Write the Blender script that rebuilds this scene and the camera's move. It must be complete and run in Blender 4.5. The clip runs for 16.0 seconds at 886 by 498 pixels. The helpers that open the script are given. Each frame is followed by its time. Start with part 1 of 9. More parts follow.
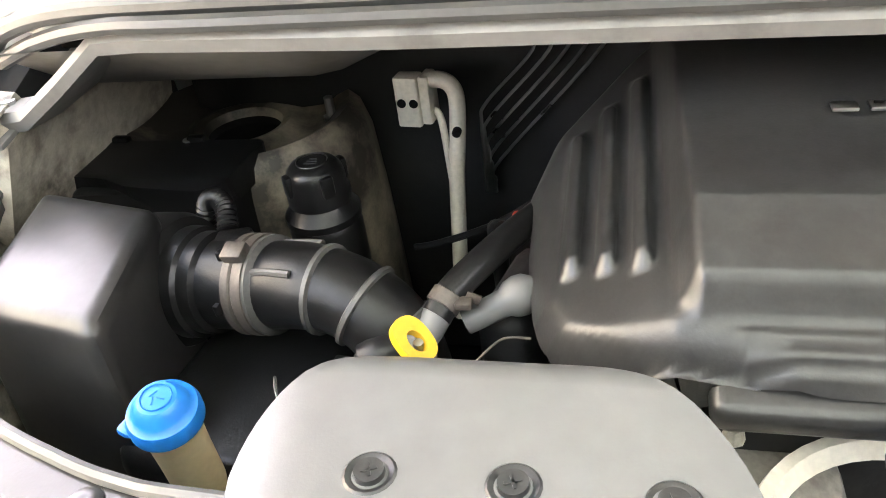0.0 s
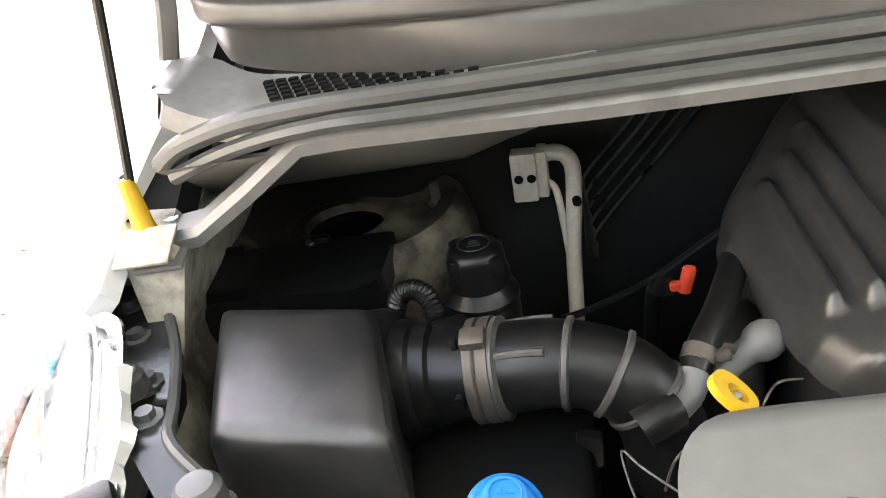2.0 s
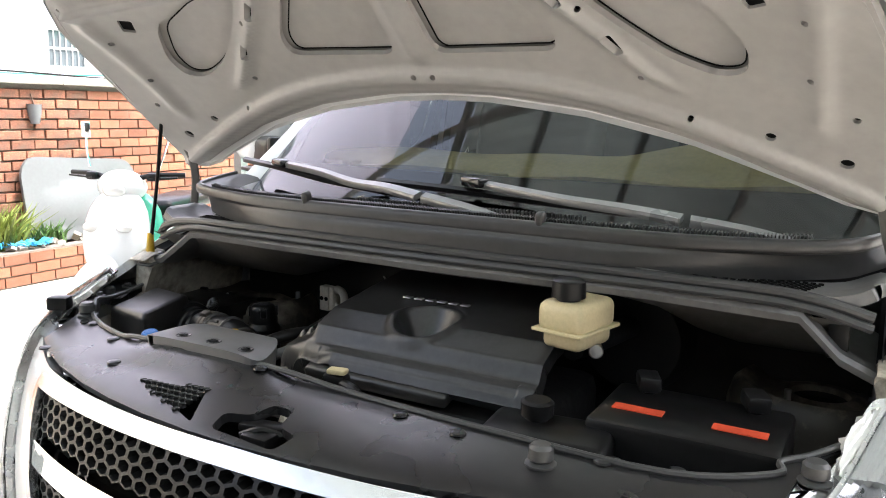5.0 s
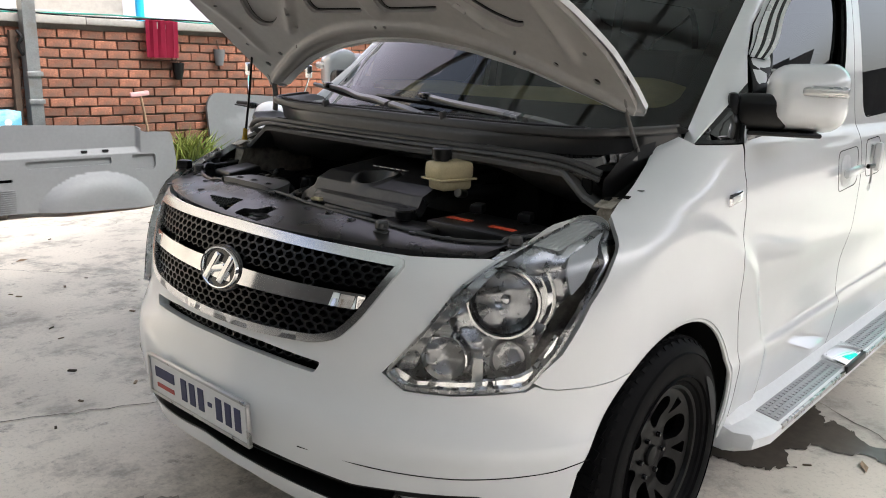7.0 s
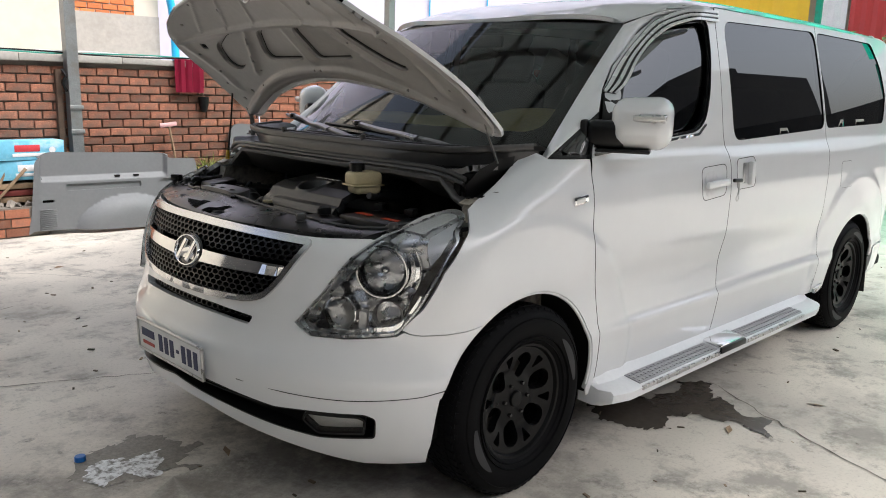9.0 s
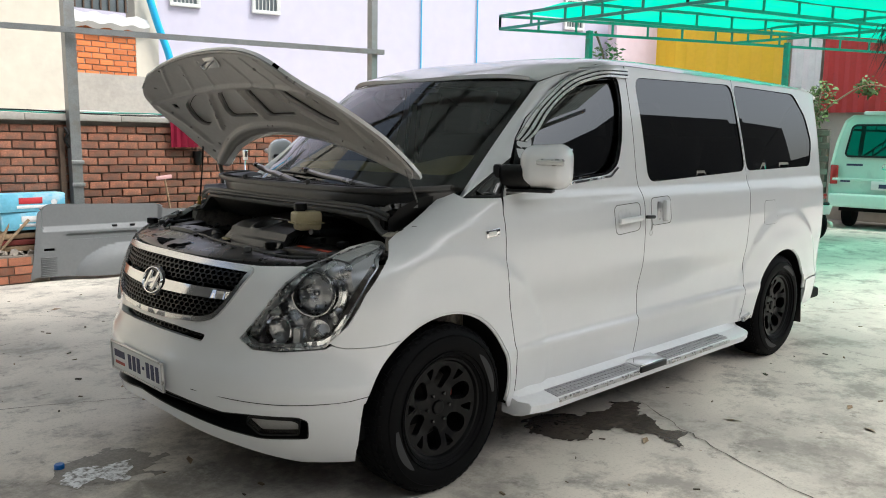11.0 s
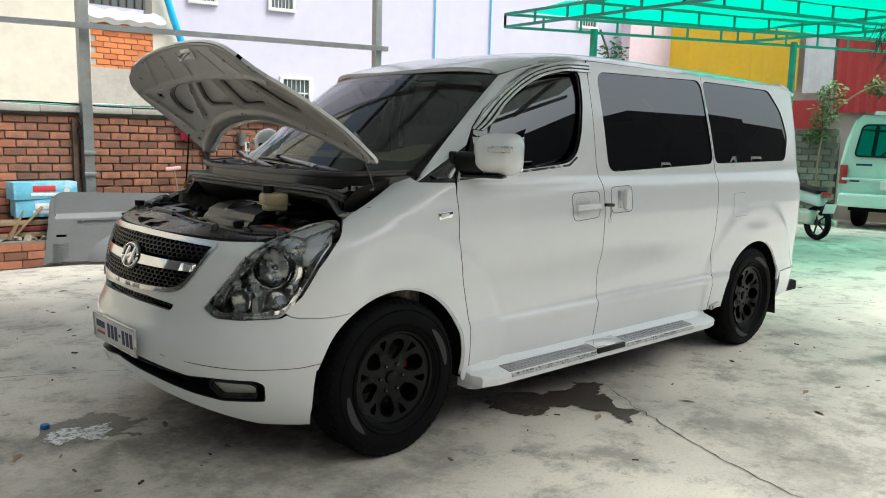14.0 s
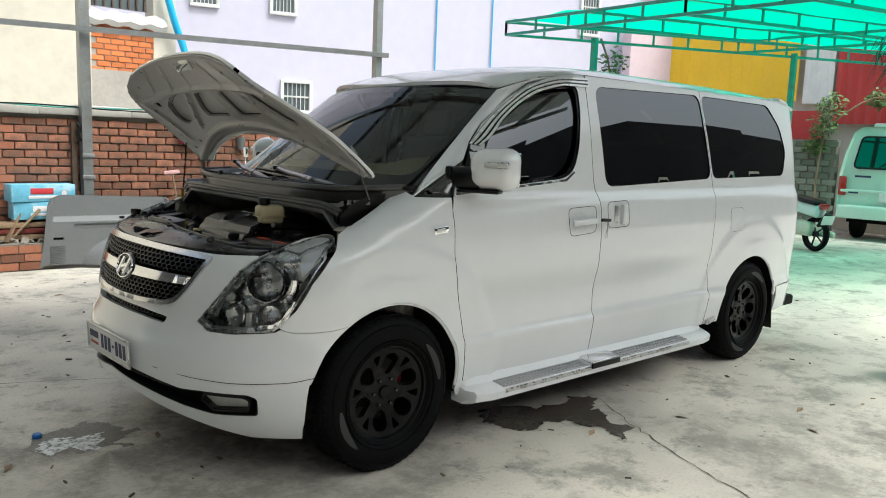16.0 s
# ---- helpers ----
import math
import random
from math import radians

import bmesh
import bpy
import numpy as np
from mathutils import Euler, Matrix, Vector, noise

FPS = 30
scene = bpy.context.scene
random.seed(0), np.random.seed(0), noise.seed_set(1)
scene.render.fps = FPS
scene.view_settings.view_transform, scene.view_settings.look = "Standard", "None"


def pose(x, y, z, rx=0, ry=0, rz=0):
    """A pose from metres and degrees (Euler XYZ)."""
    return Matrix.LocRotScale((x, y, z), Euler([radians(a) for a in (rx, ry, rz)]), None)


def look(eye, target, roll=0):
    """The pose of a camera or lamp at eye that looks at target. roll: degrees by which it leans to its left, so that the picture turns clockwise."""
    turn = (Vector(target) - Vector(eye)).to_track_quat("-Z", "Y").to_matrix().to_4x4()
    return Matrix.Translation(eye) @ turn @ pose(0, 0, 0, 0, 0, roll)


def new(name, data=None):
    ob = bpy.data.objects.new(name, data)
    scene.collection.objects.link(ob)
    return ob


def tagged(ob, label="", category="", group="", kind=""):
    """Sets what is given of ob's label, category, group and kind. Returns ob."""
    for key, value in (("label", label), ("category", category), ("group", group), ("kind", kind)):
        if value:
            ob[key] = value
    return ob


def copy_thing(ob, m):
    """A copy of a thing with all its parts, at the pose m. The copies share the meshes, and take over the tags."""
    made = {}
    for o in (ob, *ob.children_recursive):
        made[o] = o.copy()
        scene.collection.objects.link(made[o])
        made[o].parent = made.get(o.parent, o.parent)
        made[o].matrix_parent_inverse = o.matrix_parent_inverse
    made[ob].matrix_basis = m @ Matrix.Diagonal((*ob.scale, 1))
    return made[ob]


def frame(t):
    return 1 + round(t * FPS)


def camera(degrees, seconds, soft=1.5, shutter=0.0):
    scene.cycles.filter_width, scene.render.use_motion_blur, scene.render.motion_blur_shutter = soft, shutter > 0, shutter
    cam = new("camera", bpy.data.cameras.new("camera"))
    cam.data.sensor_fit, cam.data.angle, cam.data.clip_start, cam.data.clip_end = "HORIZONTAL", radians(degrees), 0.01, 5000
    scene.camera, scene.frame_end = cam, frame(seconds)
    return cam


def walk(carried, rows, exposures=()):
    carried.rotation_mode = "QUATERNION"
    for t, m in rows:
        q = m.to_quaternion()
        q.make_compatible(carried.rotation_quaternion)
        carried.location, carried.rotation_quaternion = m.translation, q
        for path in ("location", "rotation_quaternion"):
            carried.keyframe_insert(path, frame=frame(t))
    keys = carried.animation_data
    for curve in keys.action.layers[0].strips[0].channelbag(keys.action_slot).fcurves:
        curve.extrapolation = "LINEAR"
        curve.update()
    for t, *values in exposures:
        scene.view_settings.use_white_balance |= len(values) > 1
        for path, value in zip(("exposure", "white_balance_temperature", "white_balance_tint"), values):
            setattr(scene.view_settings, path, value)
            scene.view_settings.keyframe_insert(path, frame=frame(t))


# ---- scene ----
cam = camera(58.1, 16.0, 1.0)
PATH = [
    (0, (0.125, 0.2, 1.344), (1.709, 0.66, 0.213), -8.2),
    (0.5, (0.147, 0.33, 1.332), (1.747, 0.736, 0.202), -11.6),
    (0.8, (0.141, 0.402, 1.334), (1.752, 0.749, 0.202), -13.3),
    (1, (0.133, 0.431, 1.342), (1.757, 0.758, 0.221), -13.8),
    (1.5, (0.109, 0.475, 1.358), (1.771, 0.723, 0.274), -13.7),
    (2, (0.094, 0.478, 1.367), (1.827, 0.665, 0.387), -10.6),
    (2.5, (0.061, 0.354, 1.377), (1.888, 0.568, 0.591), -6.5),
    (3, (-0.013, 0.218, 1.423), (1.875, 0.489, 0.821), -2.5),
    (3.2, (-0.061, 0.149, 1.45), (1.833, 0.489, 0.906), -1.8),
    (5.3, (-0.722, -0.918, 1.43), (0.953, 0.113, 1.066), 1.4),
    (5.5, (-0.785, -1.026, 1.42), (0.855, 0.052, 1.038), 1.5),
    (6, (-0.873, -1.318, 1.414), (0.686, -0.139, 0.993), 1.9),
    (6.5, (-0.942, -1.587, 1.409), (0.555, -0.341, 0.955), 1.9),
    (7, (-1.049, -1.805, 1.415), (0.402, -0.511, 0.946), 2.1),
    (7.5, (-1.139, -2.019, 1.42), (0.277, -0.687, 0.948), 2.2),
    (8, (-1.169, -2.252, 1.434), (0.227, -0.894, 0.976), 2.2),
    (8.5, (-1.182, -2.468, 1.439), (0.205, -1.095, 1.005), 2.1),
    (9, (-1.25, -2.611, 1.444), (0.142, -1.23, 1.047), 1.8),
    (9.2, (-1.276, -2.65, 1.441), (0.116, -1.265, 1.059), 1.7),
    (11.3, (-1.368, -3.2, 1.445), (0.019, -1.784, 1.179), 1.1),
    (11.5, (-1.39, -3.211, 1.456), (-0.003, -1.795, 1.187), 1.3),
    (12, (-1.373, -3.314, 1.444), (0.01, -1.893, 1.182), 1.5),
    (12.5, (-1.303, -3.444, 1.425), (0.072, -2.013, 1.171), 1.8),
    (13, (-1.275, -3.522, 1.419), (0.086, -2.078, 1.164), 1.9),
    (13.5, (-1.27, -3.553, 1.413), (0.078, -2.099, 1.149), 1.6),
    (14, (-1.275, -3.548, 1.401), (0.066, -2.09, 1.126), 1.5),
    (14.5, (-1.279, -3.531, 1.418), (0.06, -2.072, 1.137), 1.6),
    (15, (-1.281, -3.52, 1.456), (0.06, -2.062, 1.177), 2.0),
    (15.5, (-1.266, -3.531, 1.463), (0.078, -2.075, 1.192), 2.3),
    (16, (-1.256, -3.549, 1.455), (0.087, -2.092, 1.187), 2.3),
]
EXPOSURES = [(0, 5.05, 6750, 10), (1.5, 4.6, 6700, 10), (2.5, 4.4, 6700, 10), (3.2, 4.35, 6700, 10), (5.3, 2.45, 6200, 10), (7.0, 1.34, 6200, 10), (9.0, 1.02, 6200, 10), (11.5, 0.82, 6200, 5), (16.0, 0.82, 6200, 2)]
walk(cam, [(t, look(e, g, r)) for t, e, g, r in PATH], EXPOSURES)

# ---- sky and light ----
world = bpy.data.worlds.new("overcast_sky")
scene.world = world
world.use_nodes = True
wn = world.node_tree.nodes
sky = wn.new("ShaderNodeTexSky")
sky.sky_type = "NISHITA"
sky.sun_disc = False
sky.sun_elevation, sky.sun_rotation = radians(58), radians(160)
sky.air_density, sky.dust_density, sky.ozone_density = 1.0, 6.0, 0.6
wn["Background"].inputs["Strength"].default_value = 0.15
haze = wn.new("ShaderNodeHueSaturation")
haze.inputs["Saturation"].default_value = 0.55
world.node_tree.links.new(sky.outputs[0], haze.inputs["Color"])
world.node_tree.links.new(haze.outputs[0], wn["Background"].inputs["Color"])
sun = new("sun", bpy.data.lights.new("sun", "SUN"))
sun.data.energy, sun.data.angle, sun.data.color = 1.3, radians(25), (1.0, 0.96, 0.9)
sun.matrix_world = look((6.4, -17.6, 30.0), (0, 0, 0))

# ---- materials ----
MATS = {}


def mat(name, color, rough=0.5, metal=0.0, vary=0.12, scale=6.0, bump=0.0, bump_scale=80.0, coat=0.0, spots=None, spot_scale=3.0, spot_amount=0.5, random_value=0.0, island=0.0, gloss=0.5, grain=0.0, grain_scale=38.0, spot_from=0.5):
    """A surface with colour variation at two scales, optional stains (spots) and fine relief."""
    if name in MATS:
        return MATS[name]
    m = bpy.data.materials.new(name)
    m.use_nodes = True
    n, l = m.node_tree.nodes, m.node_tree.links
    b = n["Principled BSDF"]
    b.inputs["Roughness"].default_value, b.inputs["Metallic"].default_value = rough, metal
    b.inputs["Coat Weight"].default_value, b.inputs["Coat Roughness"].default_value = coat, 0.04
    b.inputs["Specular IOR Level"].default_value = gloss
    tc = n.new("ShaderNodeTexCoord")
    big, fine = n.new("ShaderNodeTexNoise"), n.new("ShaderNodeTexNoise")
    for node, s, d in ((big, scale, 4.0), (fine, scale * 9.0, 3.0)):
        node.inputs["Scale"].default_value, node.inputs["Detail"].default_value = s, d
        l.new(tc.outputs["Object"], node.inputs["Vector"])
    add = n.new("ShaderNodeMath")
    add.operation = "ADD"
    l.new(big.outputs[0], add.inputs[0])
    l.new(fine.outputs[0], add.inputs[1])
    ramp = n.new("ShaderNodeMapRange")
    ramp.inputs["From Min"].default_value, ramp.inputs["From Max"].default_value = 0.6, 1.4
    ramp.inputs["To Min"].default_value, ramp.inputs["To Max"].default_value = 1.0 - vary, 1.0 + vary
    l.new(add.outputs[0], ramp.inputs["Value"])
    if grain:
        gn, gr, gm = n.new("ShaderNodeTexNoise"), n.new("ShaderNodeMapRange"), n.new("ShaderNodeMath")
        gn.inputs["Scale"].default_value, gn.inputs["Detail"].default_value, gn.inputs["Roughness"].default_value = grain_scale, 8.0, 0.75
        gr.inputs["From Min"].default_value, gr.inputs["From Max"].default_value = 0.33, 0.62
        gr.inputs["To Min"].default_value, gr.inputs["To Max"].default_value = 1.0 - grain, 1.0 + grain * 0.5
        gm.operation = "MULTIPLY"
        l.new(tc.outputs["Object"], gn.inputs["Vector"])
        l.new(gn.outputs[0], gr.inputs["Value"])
        l.new(gr.outputs[0], gm.inputs[0])
        l.new(ramp.outputs[0], gm.inputs[1])
        ramp = gm
    hue = n.new("ShaderNodeHueSaturation")
    hue.inputs["Color"].default_value = (*color, 1.0)
    last = ramp.outputs[0]
    for amount, node, out in ((random_value, "ShaderNodeObjectInfo", "Random"), (island, "ShaderNodeNewGeometry", "Random Per Island")):
        if amount:
            info, mr, mul = n.new(node), n.new("ShaderNodeMapRange"), n.new("ShaderNodeMath")
            mr.inputs["To Min"].default_value, mr.inputs["To Max"].default_value = 1.0 - amount, 1.0 + amount
            mul.operation = "MULTIPLY"
            l.new(info.outputs[out], mr.inputs["Value"])
            l.new(mr.outputs[0], mul.inputs[0])
            l.new(last, mul.inputs[1])
            last = mul.outputs[0]
    l.new(last, hue.inputs["Value"])
    col = hue.outputs[0]
    if spots:
        sp, cr, mix = n.new("ShaderNodeTexNoise"), n.new("ShaderNodeValToRGB"), n.new("ShaderNodeMixRGB")
        sp.inputs["Scale"].default_value, sp.inputs["Detail"].default_value, sp.inputs["Roughness"].default_value = spot_scale, 8.0, 0.65
        l.new(tc.outputs["Object"], sp.inputs["Vector"])
        cr.color_ramp.elements[0].position, cr.color_ramp.elements[1].position = spot_from, spot_from + 0.16
        cr.color_ramp.elements[1].color = (spot_amount, spot_amount, spot_amount, 1)
        l.new(sp.outputs[0], cr.inputs[0])
        l.new(cr.outputs[0], mix.inputs["Fac"])
        l.new(col, mix.inputs["Color1"])
        mix.inputs["Color2"].default_value = (*spots, 1.0)
        col = mix.outputs[0]
    l.new(col, b.inputs["Base Color"])
    rr = n.new("ShaderNodeMapRange")
    rr.inputs["To Min"].default_value, rr.inputs["To Max"].default_value = max(0.0, rough - 0.1 * min(1, rough * 3)), min(1.0, rough + 0.1 * min(1, rough * 3))
    l.new(big.outputs[0], rr.inputs["Value"])
    l.new(rr.outputs[0], b.inputs["Roughness"])
    if bump:
        bn, bp = n.new("ShaderNodeTexNoise"), n.new("ShaderNodeBump")
        bn.inputs["Scale"].default_value, bn.inputs["Detail"].default_value = bump_scale, 4.0
        l.new(tc.outputs["Object"], bn.inputs["Vector"])
        bp.inputs["Strength"].default_value, bp.inputs["Distance"].default_value = bump, min(0.01, 0.3 / bump_scale)
        l.new(bn.outputs[0], bp.inputs["Height"])
        l.new(bp.outputs[0], b.inputs["Normal"])
    MATS[name] = m
    return m


def glass(name, tint, rough=0.0, alpha=None, ior=1.5):
    """A pane: a thin tinted film, glossy by Fresnel over clear or nearly opaque tint."""
    if name in MATS:
        return MATS[name]
    m = bpy.data.materials.new(name)
    m.use_nodes = True
    n, l = m.node_tree.nodes, m.node_tree.links
    n.remove(n["Principled BSDF"])
    t, g, f, mix = n.new("ShaderNodeBsdfTransparent"), n.new("ShaderNodeBsdfGlossy"), n.new("ShaderNodeFresnel"), n.new("ShaderNodeMixShader")
    t.inputs["Color"].default_value = (*tint, 1)
    g.inputs["Roughness"].default_value = rough
    f.inputs["IOR"].default_value = ior
    l.new(f.outputs[0], mix.inputs[0])
    l.new(t.outputs[0], mix.inputs[1])
    l.new(g.outputs[0], mix.inputs[2])
    l.new(mix.outputs[0], n["Material Output"].inputs["Surface"])
    MATS[name] = m
    return m


WHITE = mat("white_car_paint", (0.70, 0.71, 0.72), 0.35, 0.0, 0.02, 1.2, coat=1.0)
CHROME = mat("chrome", (0.82, 0.82, 0.83), 0.07, 1.0, 0.03)
BLACK = mat("black_plastic", (0.006, 0.006, 0.0063), 0.34, 0.0, 0.25, 12.0, bump=0.2, bump_scale=400.0, gloss=0.28, grain=0.4, grain_scale=45.0)
GLOSS_BLACK = mat("gloss_black", (0.012, 0.012, 0.013), 0.12, 0.0, 0.1)
GREY_PLASTIC = mat("dusty_dark_grey_plastic", (0.021, 0.021, 0.0215), 0.34, 0.0, 0.25, 9.0, bump=0.15, bump_scale=350.0, spots=(0.034, 0.033, 0.032), spot_scale=7.0, spot_amount=0.4, grain=0.35, grain_scale=60.0)
RUBBER = mat("tyre_rubber", (0.0045, 0.0045, 0.005), 0.6, 0.0, 0.25, 15.0, bump=0.2, bump_scale=200.0, gloss=0.06)
RIM_BLACK = mat("black_alloy", (0.004, 0.004, 0.0045), 0.30, 0.0, 0.15, gloss=0.16)
DARK = mat("dark_lining_and_shade", (0.003, 0.003, 0.003), 0.85, 0.0, 0.2, gloss=0.15)
DARK_GLASS = glass("tinted_glass", (0.025, 0.027, 0.03), ior=2.05)
SCREEN_GLASS = glass("windscreen_glass", (0.5, 0.53, 0.52), ior=1.55)
CLEAR = glass("clear_lens", (0.93, 0.94, 0.95))
STEEL = mat("bare_steel", (0.5, 0.5, 0.5), 0.3, 1.0, 0.1, 20.0)
ALU = mat("dull_aluminium", (0.72, 0.67, 0.58), 0.42, 0.25, 0.15, 20.0, bump=0.1)
BAY_PAINT = mat("dirty_cream_bay_paint", (0.42, 0.385, 0.32), 0.5, 0.0, 0.2, 6.0, spots=(0.045, 0.036, 0.026), spot_scale=8.0, spot_amount=0.95, bump=0.05, spot_from=0.44, grain=0.3, grain_scale=25.0)

# ---- building blocks ----


def mesh_of(bm, name="part"):
    me = bpy.data.meshes.new(name)
    bm.to_mesh(me)
    bm.free()
    return me


def part(name, bm, material, parent=None, label="", smooth=True, angle=35):
    """Links a bmesh (or a mesh) as one object under a thing or a part."""
    me = bm if isinstance(bm, bpy.types.Mesh) else mesh_of(bm, name)
    if material and not me.materials:
        me.materials.append(material)
    if smooth:
        me.shade_smooth()
        me.set_sharp_from_angle(angle=radians(angle))
    ob = new(name, me)
    ob.parent = parent
    if label:
        ob["label"] = label
    return ob


def thing(name, label, category, group="", kind="", at=None):
    ob = new(name)
    ob.empty_display_size = 0.1
    if at is not None:
        ob.matrix_world = at
    return tagged(ob, label, category, group, kind)


def box(bm, size, at=(0, 0, 0), rot=None, bevel=0.0, seg=2, taper=None):
    """Adds a box (its centre at at), with rounded edges, to bm; taper scales the top."""
    made = bmesh.ops.create_cube(bm, size=1.0)["verts"]
    for v in made:
        v.co = Vector((v.co.x * size[0], v.co.y * size[1], v.co.z * size[2]))
        if taper and v.co.z > 0:
            v.co.x *= taper[0]
            v.co.y *= taper[1]
    if bevel:
        edges = list({e for v in made for e in v.link_edges})
        made = list({v for f in bmesh.ops.bevel(bm, geom=edges, offset=bevel, segments=seg, profile=0.5, affect="EDGES")["faces"] for v in f.verts} | {v for v in made if v.is_valid})
    m = Matrix.Translation(at) @ (rot.to_4x4() if rot is not None else Matrix())
    bmesh.ops.transform(bm, matrix=m, verts=[v for v in made if v.is_valid])
    return bm


def new_box(size, at=(0, 0, 0), rot=None, bevel=0.0, seg=2, taper=None):
    return box(bmesh.new(), size, at, rot, bevel, seg, taper)


def lathe(bm, profile, seg=32, axis_m=None, a0=0.0, a1=2 * math.pi):
    """Turns (radius, height) pairs round z; axis_m places it."""
    m = axis_m or Matrix()
    full = abs(a1 - a0 - 2 * math.pi) < 1e-6
    rings = []
    for i in range(seg if full else seg + 1):
        a = a0 + (a1 - a0) * i / seg
        rings.append([bm.verts.new(m @ Vector((r * math.cos(a), r * math.sin(a), h))) for r, h in profile])
    for i in range(seg):
        p, q = rings[i], rings[(i + 1) % len(rings)]
        for j in range(len(profile) - 1):
            try:
                bm.faces.new((p[j], q[j], q[j + 1], p[j + 1]))
            except ValueError:
                pass
    bmesh.ops.remove_doubles(bm, verts=bm.verts, dist=1e-5)
    bmesh.ops.recalc_face_normals(bm, faces=bm.faces)
    return bm


def tube(bm, points, radius, seg=10, cap=True, ribs=None, samples=8):
    """A pipe along a smooth curve through points; radius: a number or a function of 0..1."""
    pts = [Vector(p) for p in points]
    path = []
    for i in range(len(pts) - 1):
        p0, p1, p2, p3 = pts[max(0, i - 1)], pts[i], pts[i + 1], pts[min(len(pts) - 1, i + 2)]
        for k in range(samples):
            t = k / samples
            path.append(0.5 * ((2 * p1) + (p2 - p0) * t + (2 * p0 - 5 * p1 + 4 * p2 - p3) * t * t + (3 * p1 - p0 - 3 * p2 + p3) * t ** 3))
    path.append(pts[-1])
    if len(pts) == 2:
        path = [pts[0].lerp(pts[1], i / samples) for i in range(samples + 1)]
    side = None
    rings = []
    for i, p in enumerate(path):
        d = (path[min(i + 1, len(path) - 1)] - path[max(i - 1, 0)]).normalized()
        if side is None:
            side = d.orthogonal().normalized()
        side = (side - d * side.dot(d)).normalized()
        up = d.cross(side)
        u = i / (len(path) - 1)
        r = radius(u) if callable(radius) else radius
        if ribs:
            r *= 1.0 + ribs[1] * (0.5 + 0.5 * math.cos(2 * math.pi * ribs[0] * u))
        rings.append([bm.verts.new(p + (side * math.cos(a) + up * math.sin(a)) * r) for a in (2 * math.pi * k / seg for k in range(seg))])
    for a, b in zip(rings, rings[1:]):
        for k in range(seg):
            bm.faces.new((a[k], a[(k + 1) % seg], b[(k + 1) % seg], b[k]))
    if cap:
        bm.faces.new(rings[0][::-1])
        bm.faces.new(rings[-1])
    return bm


def ribbon(bm, points, width, height, up=(0, 0, 1), samples=8):
    """A flat tapering bar with softened edges along a smooth curve; width is a function of 0..1."""
    tmp = bmesh.new()
    tube(tmp, points, 0.001, 4, samples=samples)
    rows = []
    vs = list(tmp.verts)
    path = [sum((v.co for v in vs[4 * i:4 * i + 4]), Vector()) / 4 for i in range(len(vs) // 4)]
    tmp.free()
    for i, p in enumerate(path):
        d = (path[min(i + 1, len(path) - 1)] - path[max(i - 1, 0)]).normalized()
        s = d.cross(Vector(up)).normalized()
        n = s.cross(d)
        w, h = width(i / (len(path) - 1)) / 2, height / 2
        rows.append([bm.verts.new(p + s * a * w + n * b * h) for a, b in ((-1, -1), (-1, 0.2), (-0.7, 1), (0.7, 1), (1, 0.2), (1, -1))])
    for a, b in zip(rows, rows[1:]):
        for k in range(6):
            bm.faces.new((a[k], a[(k + 1) % 6], b[(k + 1) % 6], b[k]))
    bm.faces.new(rows[0])
    bm.faces.new(rows[-1])
    bmesh.ops.recalc_face_normals(bm, faces=bm.faces)
    return bm


def dense(poly, step):
    """A closed polygon with no edge longer than step."""
    out = []
    for (ax, ay), (bx_, by_) in zip(poly, poly[1:] + poly[:1]):
        n = max(1, int(math.ceil(math.hypot(bx_ - ax, by_ - ay) / step)))
        out += [(ax + (bx_ - ax) * i / n, ay + (by_ - ay) * i / n) for i in range(n)]
    return out


def rounded(poly, r, n=5):
    """A closed polygon with its corners rounded by about r."""
    out = []
    for i, p in enumerate(poly):
        p, a, b = Vector(p), Vector(poly[i - 1]), Vector(poly[(i + 1) % len(poly)])
        ra, rb = min(r, (a - p).length * 0.45), min(r, (b - p).length * 0.45)
        pa, pb = p + (a - p).normalized() * ra, p + (b - p).normalized() * rb
        for k in range(n + 1):
            t = k / n
            q = pa * (1 - t) ** 2 + p * 2 * t * (1 - t) + pb * t * t
            out.append((q.x, q.y))
    return out


def area2(poly):
    return sum(a[0] * b[1] - b[0] * a[1] for a, b in zip(poly, poly[1:] + poly[:1]))


def inset(poly, d):
    """A closed polygon drawn in by d."""
    s = 1 if area2(poly) > 0 else -1
    out = []
    for i, p in enumerate(poly):
        a, b = Vector(poly[i - 1]), Vector(poly[(i + 1) % len(poly)])
        p = Vector(p)
        e1, e2 = (p - a), (b - p)
        if e1.length < 1e-9 or e2.length < 1e-9:
            out.append((p.x, p.y))
            continue
        n1, n2 = Vector((-e1.y, e1.x)).normalized() * s, Vector((-e2.y, e2.x)).normalized() * s
        n = (n1 + n2)
        n = n.normalized() / max(0.5, math.sqrt(max(0.01, (1 + n1.dot(n2)) / 2))) if n.length > 1e-6 else n1
        out.append((p.x + n.x * d, p.y + n.y * d))
    return out


def inside(px, py, poly):
    """Which of the points lie in the polygon."""
    r = np.zeros(len(px), bool)
    for (ax, ay), (bx_, by_) in zip(poly, poly[1:] + poly[:1]):
        if ay == by_:
            continue
        c = ((ay > py) != (by_ > py)) & (px < (bx_ - ax) * (py - ay) / (by_ - ay) + ax)
        r ^= c
    return r


